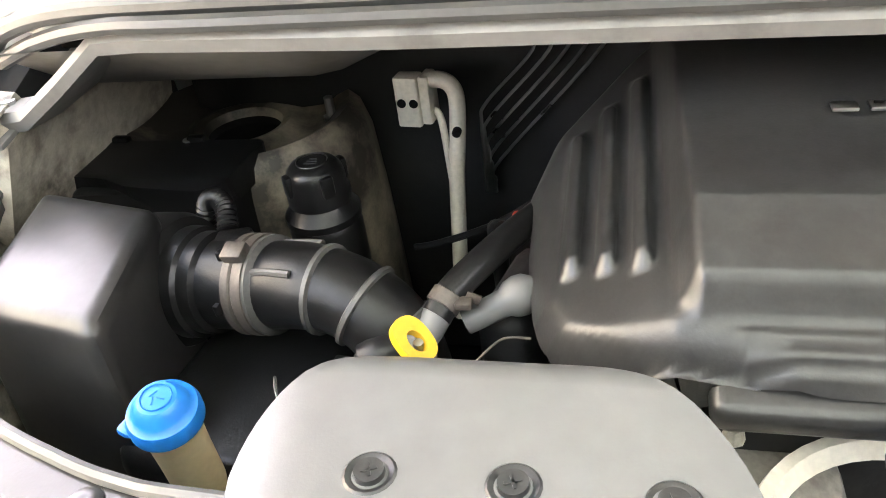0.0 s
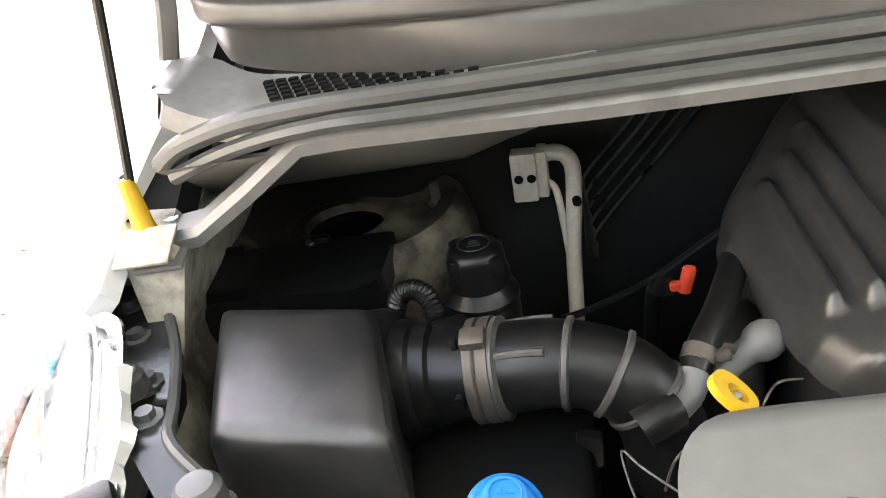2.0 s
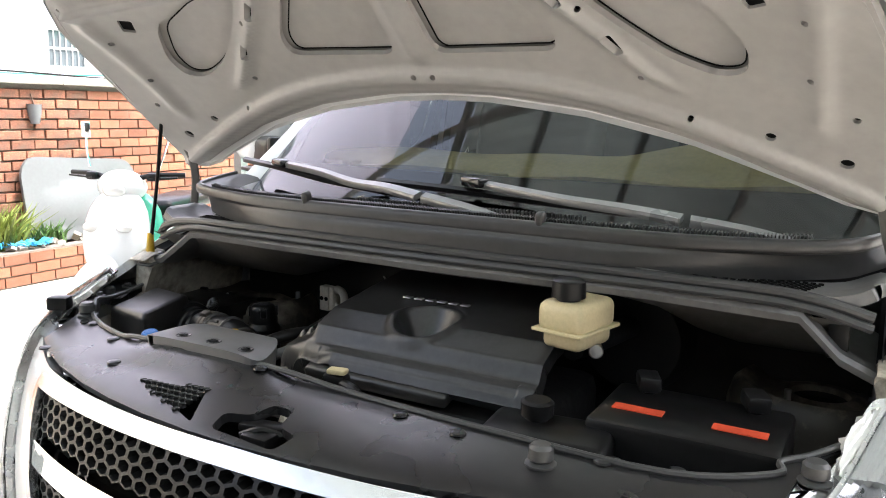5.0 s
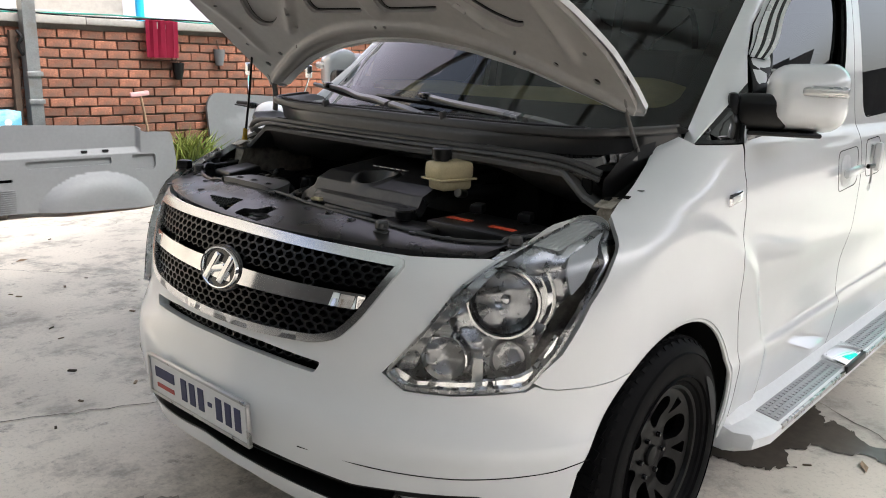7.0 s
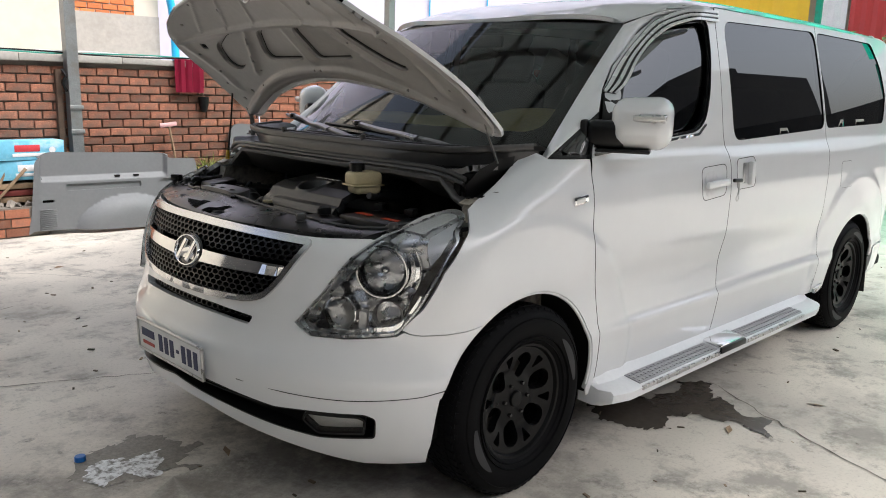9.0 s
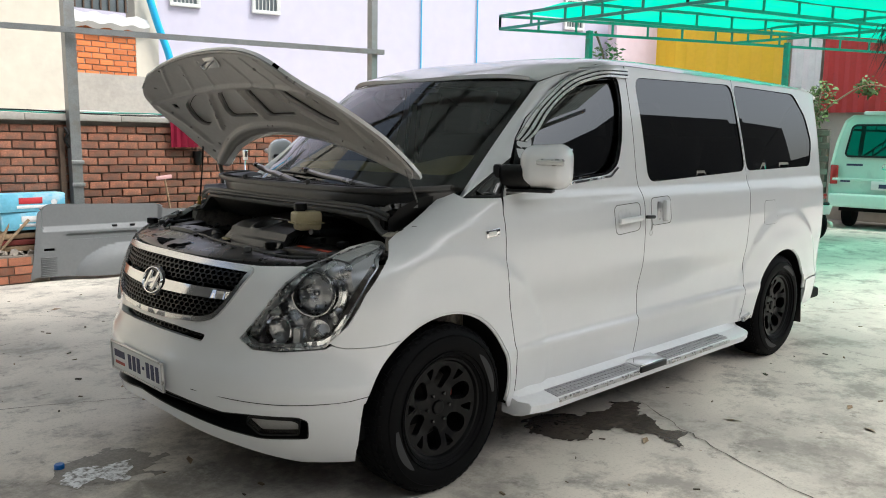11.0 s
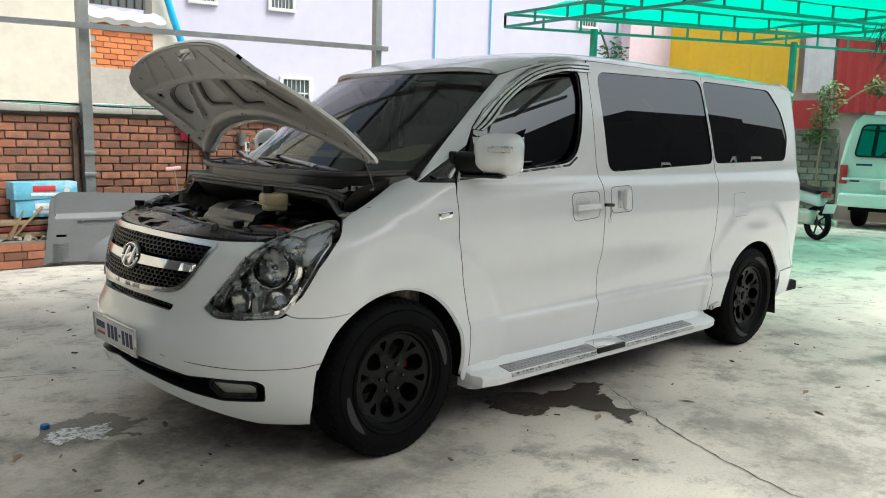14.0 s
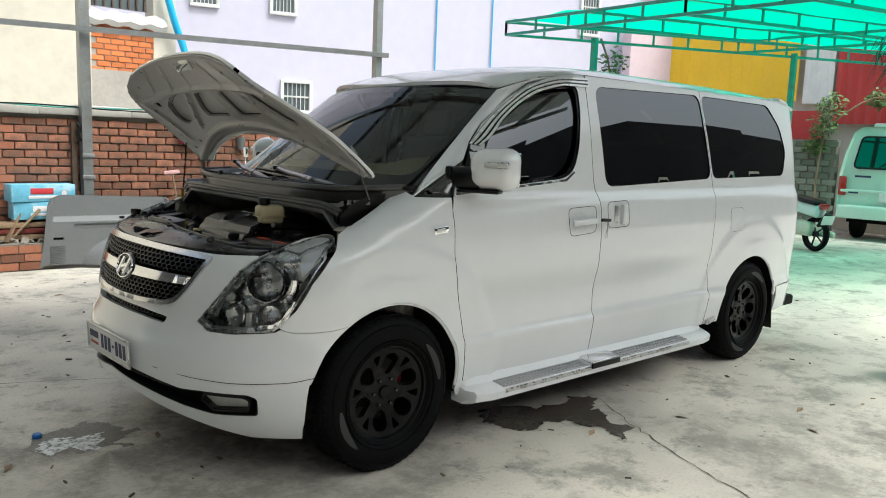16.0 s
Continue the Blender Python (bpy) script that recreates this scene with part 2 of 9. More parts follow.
def patch(outer, holes, fmap, step=0.05, thick=0.012, flip=False, lip=True):
    """A curved panel: the polygon outer, less holes, laid on the surface fmap(u, v) -> (n, 3), with its edge turned in by thick.
    Normals come from the surface itself."""
    from mathutils.geometry import delaunay_2d_cdt
    loops = [dense(list(outer), step)] + [dense(list(h), step) for h in holes]
    pts, edges = [], []
    for lp in loops:
        k = len(pts)
        pts += lp
        edges += [(k + i, k + (i + 1) % len(lp)) for i in range(len(lp))]
    arr = np.array(pts)
    lo, hi = arr.min(0), arr.max(0)
    gx, gy = np.meshgrid(np.arange(lo[0] + step / 2, hi[0], step), np.arange(lo[1] + step / 2, hi[1], step))
    gx, gy = gx.ravel(), gy.ravel()
    ok = inside(gx, gy, loops[0])
    for h in loops[1:]:
        ok &= ~inside(gx, gy, h)
    gx, gy = gx[ok], gy[ok]
    if len(gx):
        near = np.full(len(gx), 1e9)
        for p in arr:
            near = np.minimum(near, (gx - p[0]) ** 2 + (gy - p[1]) ** 2)
        keep = near > (step * 0.45) ** 2
        pts += list(zip(gx[keep], gy[keep]))
    vs, _, fs, _, _, _ = delaunay_2d_cdt([Vector(p) for p in pts], edges, [], 0, 1e-6)
    V = np.array([(v.x, v.y) for v in vs])
    F = np.array([f for f in fs])
    C = V[F].mean(1)
    ok = inside(C[:, 0], C[:, 1], loops[0])
    for h in loops[1:]:
        ok &= ~inside(C[:, 0], C[:, 1], h)
    F = F[ok]
    e = 2e-3
    P = fmap(V[:, 0], V[:, 1])
    du = fmap(V[:, 0] + e, V[:, 1]) - fmap(V[:, 0] - e, V[:, 1])
    dv = fmap(V[:, 0], V[:, 1] + e) - fmap(V[:, 0], V[:, 1] - e)
    N = np.cross(du, dv)
    N /= np.maximum(1e-12, np.linalg.norm(N, axis=1))[:, None]
    if flip:
        N = -N
    tri = P[F]
    fn = np.cross(tri[:, 1] - tri[:, 0], tri[:, 2] - tri[:, 0])
    bad = (fn * N[F].mean(1)).sum(1) < 0
    F[bad] = F[bad][:, ::-1]
    count = {}
    for f in F:
        for a, b in ((f[0], f[1]), (f[1], f[2]), (f[2], f[0])):
            count[(a, b)] = count.get((a, b), 0) + 1
    rim = [(a, b) for (a, b) in count if (b, a) not in count]
    rv = sorted({v for ed in rim for v in ed})
    idx = {v: len(P) + i for i, v in enumerate(rv)}
    verts = np.vstack([P, P[rv] - N[rv] * thick]) if lip else P
    faces = [tuple(int(i) for i in f) for f in F]
    if lip:
        faces += [(int(b), int(a), idx[a], idx[b]) for a, b in rim]
    me = bpy.data.meshes.new("panel")
    me.from_pydata([tuple(v) for v in verts], [], faces)
    me.update()
    me.shade_smooth()
    for q in me.polygons[len(F):]:
        q.material_index = 1
    nl = []
    for i, f in enumerate(faces):
        if i < len(F):
            nl += [tuple(N[v]) for v in f]
        else:
            q = me.polygons[i].normal
            nl += [tuple(q)] * len(f)
    me.normals_split_custom_set(nl)
    return me


def panel(name, me, material, parent=None, label="", edge=None):
    me.materials.append(material)
    me.materials.append(edge or material)
    ob = new(name, me)
    ob.parent = parent
    if label:
        ob["label"] = label
    return ob


def curve(pairs):
    """A smooth monotone curve through pairs."""
    xs, ys = np.array([p[0] for p in pairs], float), np.array([p[1] for p in pairs], float)
    h = np.diff(xs)
    d = np.diff(ys) / h
    m = np.zeros(len(xs))
    m[0], m[-1] = d[0], d[-1]
    for i in range(1, len(xs) - 1):
        if d[i - 1] * d[i] > 0:
            w1, w2 = 2 * h[i] + h[i - 1], h[i] + 2 * h[i - 1]
            m[i] = (w1 + w2) / (w1 / d[i - 1] + w2 / d[i])

    def f(x):
        x = np.clip(np.asarray(x, float), xs[0], xs[-1])
        i = np.clip(np.searchsorted(xs, x) - 1, 0, len(h) - 1)
        t = (x - xs[i]) / h[i]
        return ys[i] * (1 + 2 * t) * (1 - t) ** 2 + m[i] * h[i] * t * (1 - t) ** 2 + ys[i + 1] * t * t * (3 - 2 * t) + m[i + 1] * h[i] * t * t * (t - 1)
    return f


WHEEL_F, WHEEL_R, WHEEL_Y, WHEEL_Z = 0.873, 4.07, 0.845, 0.352
half_width = curve([(0.15, 0.855), (0.25, 0.895), (0.35, 0.92), (0.47, 0.938), (0.53, 0.945), (0.56, 0.938), (0.7, 0.945), (0.85, 0.957), (1.0, 0.957), (1.1, 0.95), (1.19, 0.938), (1.22, 0.926), (1.27, 0.919), (1.5, 0.884), (1.82, 0.82), (1.93, 0.80)])
nose_x = curve([(0.15, 0.16), (0.22, 0.08), (0.30, 0.045), (0.40, 0.02), (0.50, 0.012), (0.57, 0.02), (0.62, 0.045), (0.68, 0.06), (0.76, 0.072), (0.85, 0.095), (0.95, 0.14), (0.99, 0.19), (1.03, 0.29), (1.10, 0.45), (1.2, 0.74), (1.26, 0.87), (1.5, 1.22), (1.82, 1.80), (1.93, 2.05)])
nose_len = curve([(0.15, 0.56), (1.1, 0.56), (1.3, 0.38), (1.93, 0.36)])


def side_y(x, z):
    """Half the body's width at x along the van and height z."""
    x, z = np.asarray(x, float), np.asarray(z, float)
    u = np.clip((x - nose_x(z)) / nose_len(z), 0, 1)
    e = np.sqrt(np.maximum(0, 1 - (1 - u) ** 2))
    fr, rr = np.clip((1.75 - x) / 1.3, 0, 1), np.clip((x - 4.0) / 1.1, 0, 1)
    back = np.clip((x - 4.72) / 0.34, 0, 1)
    y = half_width(z) * e * (1 - 0.035 * fr ** 1.3) * (1 - 0.045 * rr ** 2) * np.sqrt(np.maximum(0, 1 - back ** 2.4))
    for wx in (WHEEL_F, WHEEL_R):
        r = np.hypot(x - wx, z - WHEEL_Z)
        y = y + (0.010 * np.exp(-((r - 0.42) / 0.09) ** 2) + 0.012 / (1 + np.exp((r - 0.662) / 0.009))) * np.clip((x - 0.35) / 0.3, 0, 1)
    hollow = np.exp(-((x - 2.0) / 0.75) ** 2 - ((z - 0.68) / 0.10) ** 2) + 0.8 * np.exp(-((x - 3.1) / 0.5) ** 2 - ((z - 0.70) / 0.10) ** 2)
    sill = np.clip((x - 1.36) / 0.25, 0, 1) * np.clip((3.75 - x) / 0.2, 0, 1)
    low = 0.010 * sill / (1 + np.exp((z - 0.533 - 0.006 * (x - 1.4)) / 0.005))
    shoulder = 0.008 * np.clip((x - 0.62) / 0.3, 0, 1) / (1 + np.exp(-(z - 1.085 - 0.055 * np.clip(x - 0.7, 0, 1.6)) / 0.010))
    return y - 0.014 * hollow + low - shoulder


def front_x(y, z):
    y, z = np.broadcast_arrays(np.abs(np.asarray(y, float)), np.asarray(z, float))
    lo = nose_x(z) + 0 * y
    hi = lo + 1.4
    for _ in range(36):
        mid = (lo + hi) / 2
        big = side_y(mid, z) > y
        hi, lo = np.where(big, mid, hi), np.where(big, lo, mid)
    return (lo + hi) / 2


def wrap(u, z, out=0.0):
    """The body's skin by u, which runs from the nose (0) round the corner (1.57) to the side; minus is the driver's side."""
    u, z = np.asarray(u, float), np.asarray(z, float)
    a = np.abs(u)
    th = np.minimum(a, math.pi / 2)
    L = nose_len(z)
    x = nose_x(z) + L * (1 - np.cos(th)) + L * np.maximum(0, a - math.pi / 2)
    y = np.sign(u) * side_y(x, z)
    p = np.stack([x, y, z], -1)
    if np.any(out):
        n = np.stack([-np.cos(th), np.sign(u) * np.sin(th), 0 * z], -1)
        p = p + n * np.asarray(out)[..., None]
    return p


def u_of_x(x, z):
    c = 1 - (x - float(nose_x(z))) / float(nose_len(z))
    return math.acos(max(-1, min(1, c))) if c > 0 else math.pi / 2 - c


def uf(y, z):
    """u of a point on the front, by its y and z."""
    return math.copysign(u_of_x(float(front_x(y, z)), z), y)


def flank(sgn, out=0.0):
    def f(x, z):
        return np.stack([x, sgn * (side_y(x, z) + out), z], -1)
    return f


def skin(out=0.0):
    return lambda u, z: wrap(u, z, out)


def arc(cx, cz, r, a0, a1, n=20):
    return [(cx + r * math.cos(radians(a0 + (a1 - a0) * i / n)), cz + r * math.sin(radians(a0 + (a1 - a0) * i / n))) for i in range(n + 1)]


def mirror(me):
    """A mesh turned over to the other side of the van."""
    c = me.copy()
    co = np.empty(len(c.vertices) * 3)
    c.vertices.foreach_get("co", co)
    nl = np.empty(len(c.loops) * 3)
    c.corner_normals.foreach_get("vector", nl)
    co = co.reshape(-1, 3) * (1, -1, 1)
    nl = nl.reshape(-1, 3) * (1, -1, 1)
    faces, norms = [], []
    for p in c.polygons:
        ix = list(p.loop_indices)[::-1]
        faces.append([c.loops[i].vertex_index for i in ix])
        norms += [tuple(nl[i]) for i in ix]
    out = bpy.data.meshes.new(me.name)
    out.from_pydata([tuple(v) for v in co], [], faces)
    out.update()
    out.shade_smooth()
    out.normals_split_custom_set(norms)
    for q, p in zip(out.polygons, me.polygons):
        q.material_index = p.material_index
    return out


van = thing("minivan", "white minivan with open bonnet, tinted windows and black wheels", "minivan")
GAP = 0.0019


def sides(name, make, material, label="", parents=None, edge=None):
    """The same panel on both flanks. Returns the pair, driver's side first."""
    me = make()
    twin = mirror(me)
    a = panel(name, me, material, parents[0] if parents else van, label, edge)
    b = panel(name, twin, material, parents[1] if parents else van, label, edge)
    return a, b


L = flank(-1)

# front wing
arch_f = [p for p in arc(WHEEL_F, WHEEL_Z, 0.405, 125.6, -8, 28)]
wing_poly = [(0.376, 0.690), (0.40, 0.674), (0.43, 0.668), (0.507, 0.667), (0.57, 0.671)] + arch_f + [(1.29, 0.26), (1.319, 0.26), (1.318, 0.31), (1.312, 0.40), (1.297, 0.53), (1.283, 0.61), (1.266, 0.685), (1.24, 0.775), (1.222, 0.87), (1.216, 0.98), (1.214, 1.08), (1.212, 1.15), (1.213, 1.205), (1.05, 1.205), (1.035, 1.226), (1.0, 1.218), (0.94, 1.188), (0.877, 1.157), (0.79, 1.118), (0.70, 1.079), (0.652, 1.054), (0.642, 1.042), (0.571, 0.965), (0.495, 0.869), (0.434, 0.756)]
sides("front_wing", lambda: patch(inset(wing_poly, GAP), [], L, 0.022, 0.02), WHITE, "white front wing with a rounded arch")



def pane(outline, deep):
    """One smooth sheet of glass just inside the flank over an opening."""
    p = np.array(dense(outline, 0.03))
    p = np.concatenate([p * k + p.mean(0) * (1 - k) for k in (1.0, 0.7, 0.35)])
    terms = lambda x, z: np.stack([1 + 0 * x, x, z, x * z, z * z, x * x], -1)
    y = side_y(p[:, 0], p[:, 1])
    c = np.linalg.lstsq(terms(p[:, 0], p[:, 1]), y, rcond=None)[0]
    deep += max(0.0, float((terms(p[:, 0], p[:, 1]) @ c - y).max()))
    return lambda x, z: np.stack([x, deep - terms(x, z) @ c, z], -1)


# front door with its window opening
door_win = rounded([(1.335, 1.232), (1.475, 1.478), (1.62, 1.588), (1.80, 1.695), (1.93, 1.752), (2.185, 1.778), (2.19, 1.63), (2.155, 1.45), (2.105, 1.335), (2.02, 1.288)], 0.05, 4)
door_poly = [(1.312, 0.40), (1.317, 0.33), (2.284, 0.33), (2.287, 0.55), (2.291, 0.70), (2.297, 0.84), (2.301, 1.0), (2.298, 1.12), (2.289, 1.18), (2.273, 1.222), (2.261, 1.276), (2.262, 1.547), (2.254, 1.787), (2.248, 1.838), (2.06, 1.828), (1.92, 1.785), (1.70, 1.67), (1.51, 1.548), (1.40, 1.46), (1.33, 1.36), (1.24, 1.25), (1.222, 1.205), (1.212, 1.15), (1.214, 1.08), (1.216, 0.98), (1.222, 0.87), (1.24, 0.775), (1.266, 0.685), (1.283, 0.61), (1.297, 0.53)]
# edge=DARK puts the shade of the gaps into the white door's edges
fdoor = sides("front_door", lambda: patch(inset(door_poly, GAP), [door_win], L, 0.024, 0.03), WHITE, "white front door with a tinted window", edge=DARK)
sides("window", lambda: patch(inset(door_win, -0.006), [], pane(door_win, 0.009), 0.05, 0.004), DARK_GLASS, "dark tinted glass", fdoor)
sides("window_seal", lambda: patch(inset(door_win, -0.004), [inset(door_win, 0.012)], flank(-1, -0.007), 0.022, 0.008), GLOSS_BLACK, "black rubber seal", fdoor)

# quarter light between the screen pillar and the door
ql_area = [(1.05, 1.207), (1.222, 1.207), (1.24, 1.25), (1.325, 1.372), (1.19, 1.292)]
ql = rounded([(1.085, 1.216), (1.222, 1.218), (1.232, 1.25), (1.302, 1.345), (1.19, 1.282)], 0.012, 3)
qframe = sides("quarter_frame", lambda: patch(ql_area, [ql], L, 0.02, 0.02), GLOSS_BLACK, "black quarter window frame")
sides("quarter_light", lambda: patch(inset(ql, -0.004), [], flank(-1, -0.006), 0.03, 0.004), DARK_GLASS, "small dark quarter window", qframe)


def polyline(pts):
    """A curve through points, by 0..1 of their number."""
    P = np.array(pts, float)
    k = np.arange(len(P))
    fs = [curve(list(zip(k, P[:, i] + 1e-9 * k))) for i in range(P.shape[1])]
    return lambda t: np.stack([f(np.asarray(t) * (len(P) - 1)) for f in fs], -1)


roof_edge = curve([(1.42, 1.66), (1.69, 1.728), (1.95, 1.80), (2.25, 1.836), (2.6, 1.835), (4.5, 1.832), (4.95, 1.79)])
roof_half = curve([(1.42, 0.70), (1.69, 0.708), (1.95, 0.755), (2.25, 0.806), (2.6, 0.815), (4.6, 0.812), (4.95, 0.78)])


def screen(s, v):
    xc, zc = 0.80 + 0.70 * v, 1.205 + 0.535 * v + 0.05 * v * (1 - v)
    return np.stack([xc + (0.26 - 0.07 * v) * s * s, s * (0.80 - 0.09 * v), zc - 0.012 * s * s], -1)


inner_line = polyline([tuple(screen(-1.0, v)) for v in (0, 0.2, 0.4, 0.6, 0.8, 0.985)] + [(x, -float(roof_half(x)), float(roof_edge(x))) for x in (1.80, 1.95, 2.10, 2.245)])
outer_line = polyline([(x, -float(side_y(x, z)), z) for x, z in ((1.05, 1.207), (1.19, 1.292), (1.325, 1.372), (1.40, 1.46), (1.51, 1.548), (1.61, 1.61), (1.74, 1.69), (1.90, 1.775), (2.06, 1.822), (2.245, 1.826))])


def pillar(a, t):
    p, q = inner_line(t), outer_line(t)
    a = np.asarray(a)[..., None]
    bulge = 4 * a * (1 - a) * np.asarray(0.016 * (1 - 0.6 * np.asarray(t)))[..., None]
    return p * (1 - a) + q * a + bulge * np.array((-0.35, -0.8, 0.45))


sides("windscreen_pillar", lambda: patch([(0.0, 0), (1, 0), (1, 1), (0.0, 1)], [], pillar, 0.12, 0.01), WHITE, "white windscreen pillar")

# sliding door and its glass
sl_win = rounded([(2.335, 1.783), (3.428, 1.808), (3.502, 1.283), (2.372, 1.24)], 0.07, 5)
sl_poly = [(2.284, 0.33), (3.49, 0.33), (3.503, 0.539), (3.488, 0.68), (3.51, 1.0), (3.525, 1.181), (3.512, 1.279), (3.434, 1.842), (2.254, 1.836), (2.262, 1.547), (2.261, 1.276), (2.273, 1.222), (2.289, 1.18), (2.298, 1.12), (2.301, 1.0), (2.297, 0.84), (2.291, 0.70), (2.287, 0.55)]
# black edges again paint the gap shade
sdoor = sides("sliding_door", lambda: patch(inset(sl_poly, GAP), [sl_win], L, 0.026, 0.03), WHITE, "white sliding side door with a wide tinted window", edge=DARK)
sides("window", lambda: patch(inset(sl_win, -0.016), [], pane(sl_win, 0.005), 0.05, 0.004), DARK_GLASS, "dark tinted glass", sdoor)

# rear quarter
arch_r = arc(WHEEL_R, WHEEL_Z, 0.40, 172, 10, 28)
rq_win = rounded([(3.45, 1.806), (4.37, 1.80), (4.54, 1.655), (4.615, 1.473), (4.545, 1.303), (3.528, 1.284)], 0.05, 4)
rq_poly = [(3.49, 0.33), (3.67, 0.33)] + arch_r + [(4.50, 0.50), (5.05, 0.52), (5.05, 1.0), (5.04, 1.4), (4.99, 1.70), (4.93, 1.80), (4.5, 1.838), (3.434, 1.842), (3.512, 1.279), (3.525, 1.181), (3.51, 1.0), (3.488, 0.68), (3.503, 0.539)]
# gap shade painted on these edges too
rquart = sides("rear_quarter", lambda: patch(inset(rq_poly, GAP), [rq_win], L, 0.03, 0.03), WHITE, "white rear quarter panel with a tinted window", edge=DARK)
sides("window", lambda: patch(inset(rq_win, -0.016), [], pane(rq_win, 0.005), 0.05, 0.004), DARK_GLASS, "dark tinted glass", rquart)
rb_poly = [(4.47, 0.495), (4.50, 0.42), (4.50, 0.30), (5.06, 0.32), (5.058, 0.515)]
sides("rear_bumper", lambda: patch(inset(rb_poly, GAP), [], flank(-1, 0.006), 0.04, 0.05), WHITE, "white rear bumper")

# tail: a plain closed back
bm = bmesh.new()
bk = [(5.05, 0.34), (5.055, 0.5), (5.05, 1.0), (5.035, 1.4), (4.985, 1.72), (4.93, 1.83)]
rows = [[bm.verts.new((x, y * float(side_y(min(x, 5.0), z)) * 0.98, z)) for y in (-1, -0.5, 0, 0.5, 1)] for x, z in bk]
for a, b in zip(rows, rows[1:]):
    for i in range(4):
        bm.faces.new((a[i], a[i + 1], b[i + 1], b[i]))
part("tailgate", bm, WHITE, van)

# roof
roof_top = curve([(1.42, 1.725), (1.5, 1.752), (1.65, 1.80), (1.85, 1.85), (2.05, 1.882), (2.35, 1.912), (2.7, 1.925), (3.5, 1.928), (4.2, 1.916), (4.7, 1.888), (4.95, 1.83)])


def roof(x, s):
    zt, ze = roof_top(x), roof_edge(x)
    a = np.abs(s)
    w = roof_half(x)
    return np.stack([x, w * s, ze + (zt - ze) * (1 - a ** 3.0) ** 0.62], -1)


ws_front = [(1.50 + 0.19 * s * s, s) for s in [i / 10 - 1 for i in range(21)]]
roof_poly = [(x, 0.999 * s) for x, s in ws_front] + [(2.2, 0.999), (4.0, 0.999), (4.90, 0.97), (4.95, 0.7), (4.96, 0), (4.95, -0.7), (4.90, -0.97), (4.0, -0.999), (2.2, -0.999)]
panel("roof", patch(roof_poly, [], roof, 0.07, 0.02), WHITE, van, "white domed roof")

# windscreen

scr = [(-1, 0), (1, 0), (1, 1), (-1, 1)]
panel("windscreen", patch(inset(scr, 0.004), [], screen, 0.1, 0.005, flip=True), SCREEN_GLASS, van, "raked windscreen glass")
panel("screen_border", patch(scr, [rounded([(-0.935, 0.17), (0.935, 0.17), (0.945, 0.945), (-0.945, 0.945)], 0.10)], lambda s, v: screen(s, v) + (0.004, 0, -0.005), 0.08, 0.004, flip=True), GLOSS_BLACK, van, "black windscreen border")

# front bumper: the white face with openings for the grille, the lamps and the slots
grille_poly = [(0.0, 0.965), (-0.17, 0.963), (-0.36, 0.958), (-0.54, 0.95), (-0.515, 0.897), (-0.47, 0.812), (-0.424, 0.757), (-0.36, 0.737), (-0.20, 0.728), (0.0, 0.725)]


def mir(p):
    return [(y, z) for y, z in p] + [(-y, z) for y, z in p[::-1] if abs(y) > 1e-6]


def uz(p):
    return [(uf(y, z), z) for y, z in p]


lamp_uz = [(-u_of_x(x, z), z) for x, z in ((0.172, 0.69), (0.19, 0.657), (0.249, 0.657), (0.367, 0.672), (0.424, 0.756), (0.485, 0.869), (0.56, 0.965), (0.632, 1.038), (0.632, 1.052), (0.605, 1.053), (0.44, 1.0), (0.36, 0.966), (0.287, 0.904), (0.221, 0.792))]
lamp_uz = rounded(lamp_uz, 0.022, 3)
gr_uz = rounded(uz(mir(grille_poly)), 0.03, 3)
slot_yz = [(0.0, 0.70), (-0.20, 0.697), (-0.385, 0.684), (-0.37, 0.655), (-0.2, 0.664), (0.0, 0.668)]
slot_uz = rounded(uz(mir(slot_yz)), 0.012, 3)
low_yz = [(0.0, 0.455), (-0.30, 0.43), (-0.50, 0.405), (-0.59, 0.41), (-0.76, 0.412), (-0.785, 0.395), (-0.768, 0.318), (-0.62, 0.308), (-0.50, 0.325), (-0.30, 0.36), (0.0, 0.395)]
low_uz = rounded(uz(mir(low_yz)), 0.02, 3)
left_edge = [(0.385, 0.680), (0.40, 0.673), (0.43, 0.667), (0.507, 0.666), (0.57, 0.670)] + arc(WHEEL_F, WHEEL_Z, 0.405, 126, 166, 8) + [(0.478, 0.36), (0.485, 0.28), (0.50, 0.20)]
fl = [(-u_of_x(x, z), z) for x, z in left_edge]
bottom = [(-0.70, 0.205), (-0.52, 0.262), (-0.35, 0.298), (-0.18, 0.335), (0.0, 0.35)]
outer_half = [(0.0, 0.967), (uf(-0.30, 0.963), 0.963), (uf(-0.545, 0.958), 0.958), (uf(-0.70, 0.966), 0.966), lamp_uz[0]][:4]
top_line = outer_half + [(-u_of_x(x, z), z) for x, z in ((0.36, 0.962), (0.287, 0.90), (0.221, 0.788), (0.170, 0.688), (0.19, 0.653), (0.249, 0.652), (0.367, 0.667))]
poly_half = top_line + fl + uz(bottom)
bumper_poly = poly_half + [(-a, b) for a, b in poly_half[::-1] if abs(a) > 1e-6]
bumper = panel("front_bumper", patch(bumper_poly, [gr_uz, slot_uz, low_uz], skin(), 0.045, 0.03, flip=True), WHITE, van, "white front bumper with a wide lower intake")
panel("backing", patch(inset(bumper_poly, 0.03), [], skin(-0.09), 0.12, 0.004, flip=True), DARK, bumper)


# ---- wheels ----
BRAKE_RED = mat("red_caliper_paint", (0.22, 0.02, 0.015), 0.45)
TYRE_GREY = mat("scuffed_rubber", (0.022, 0.022, 0.024), 0.6, 0.0, 0.2, 20.0)


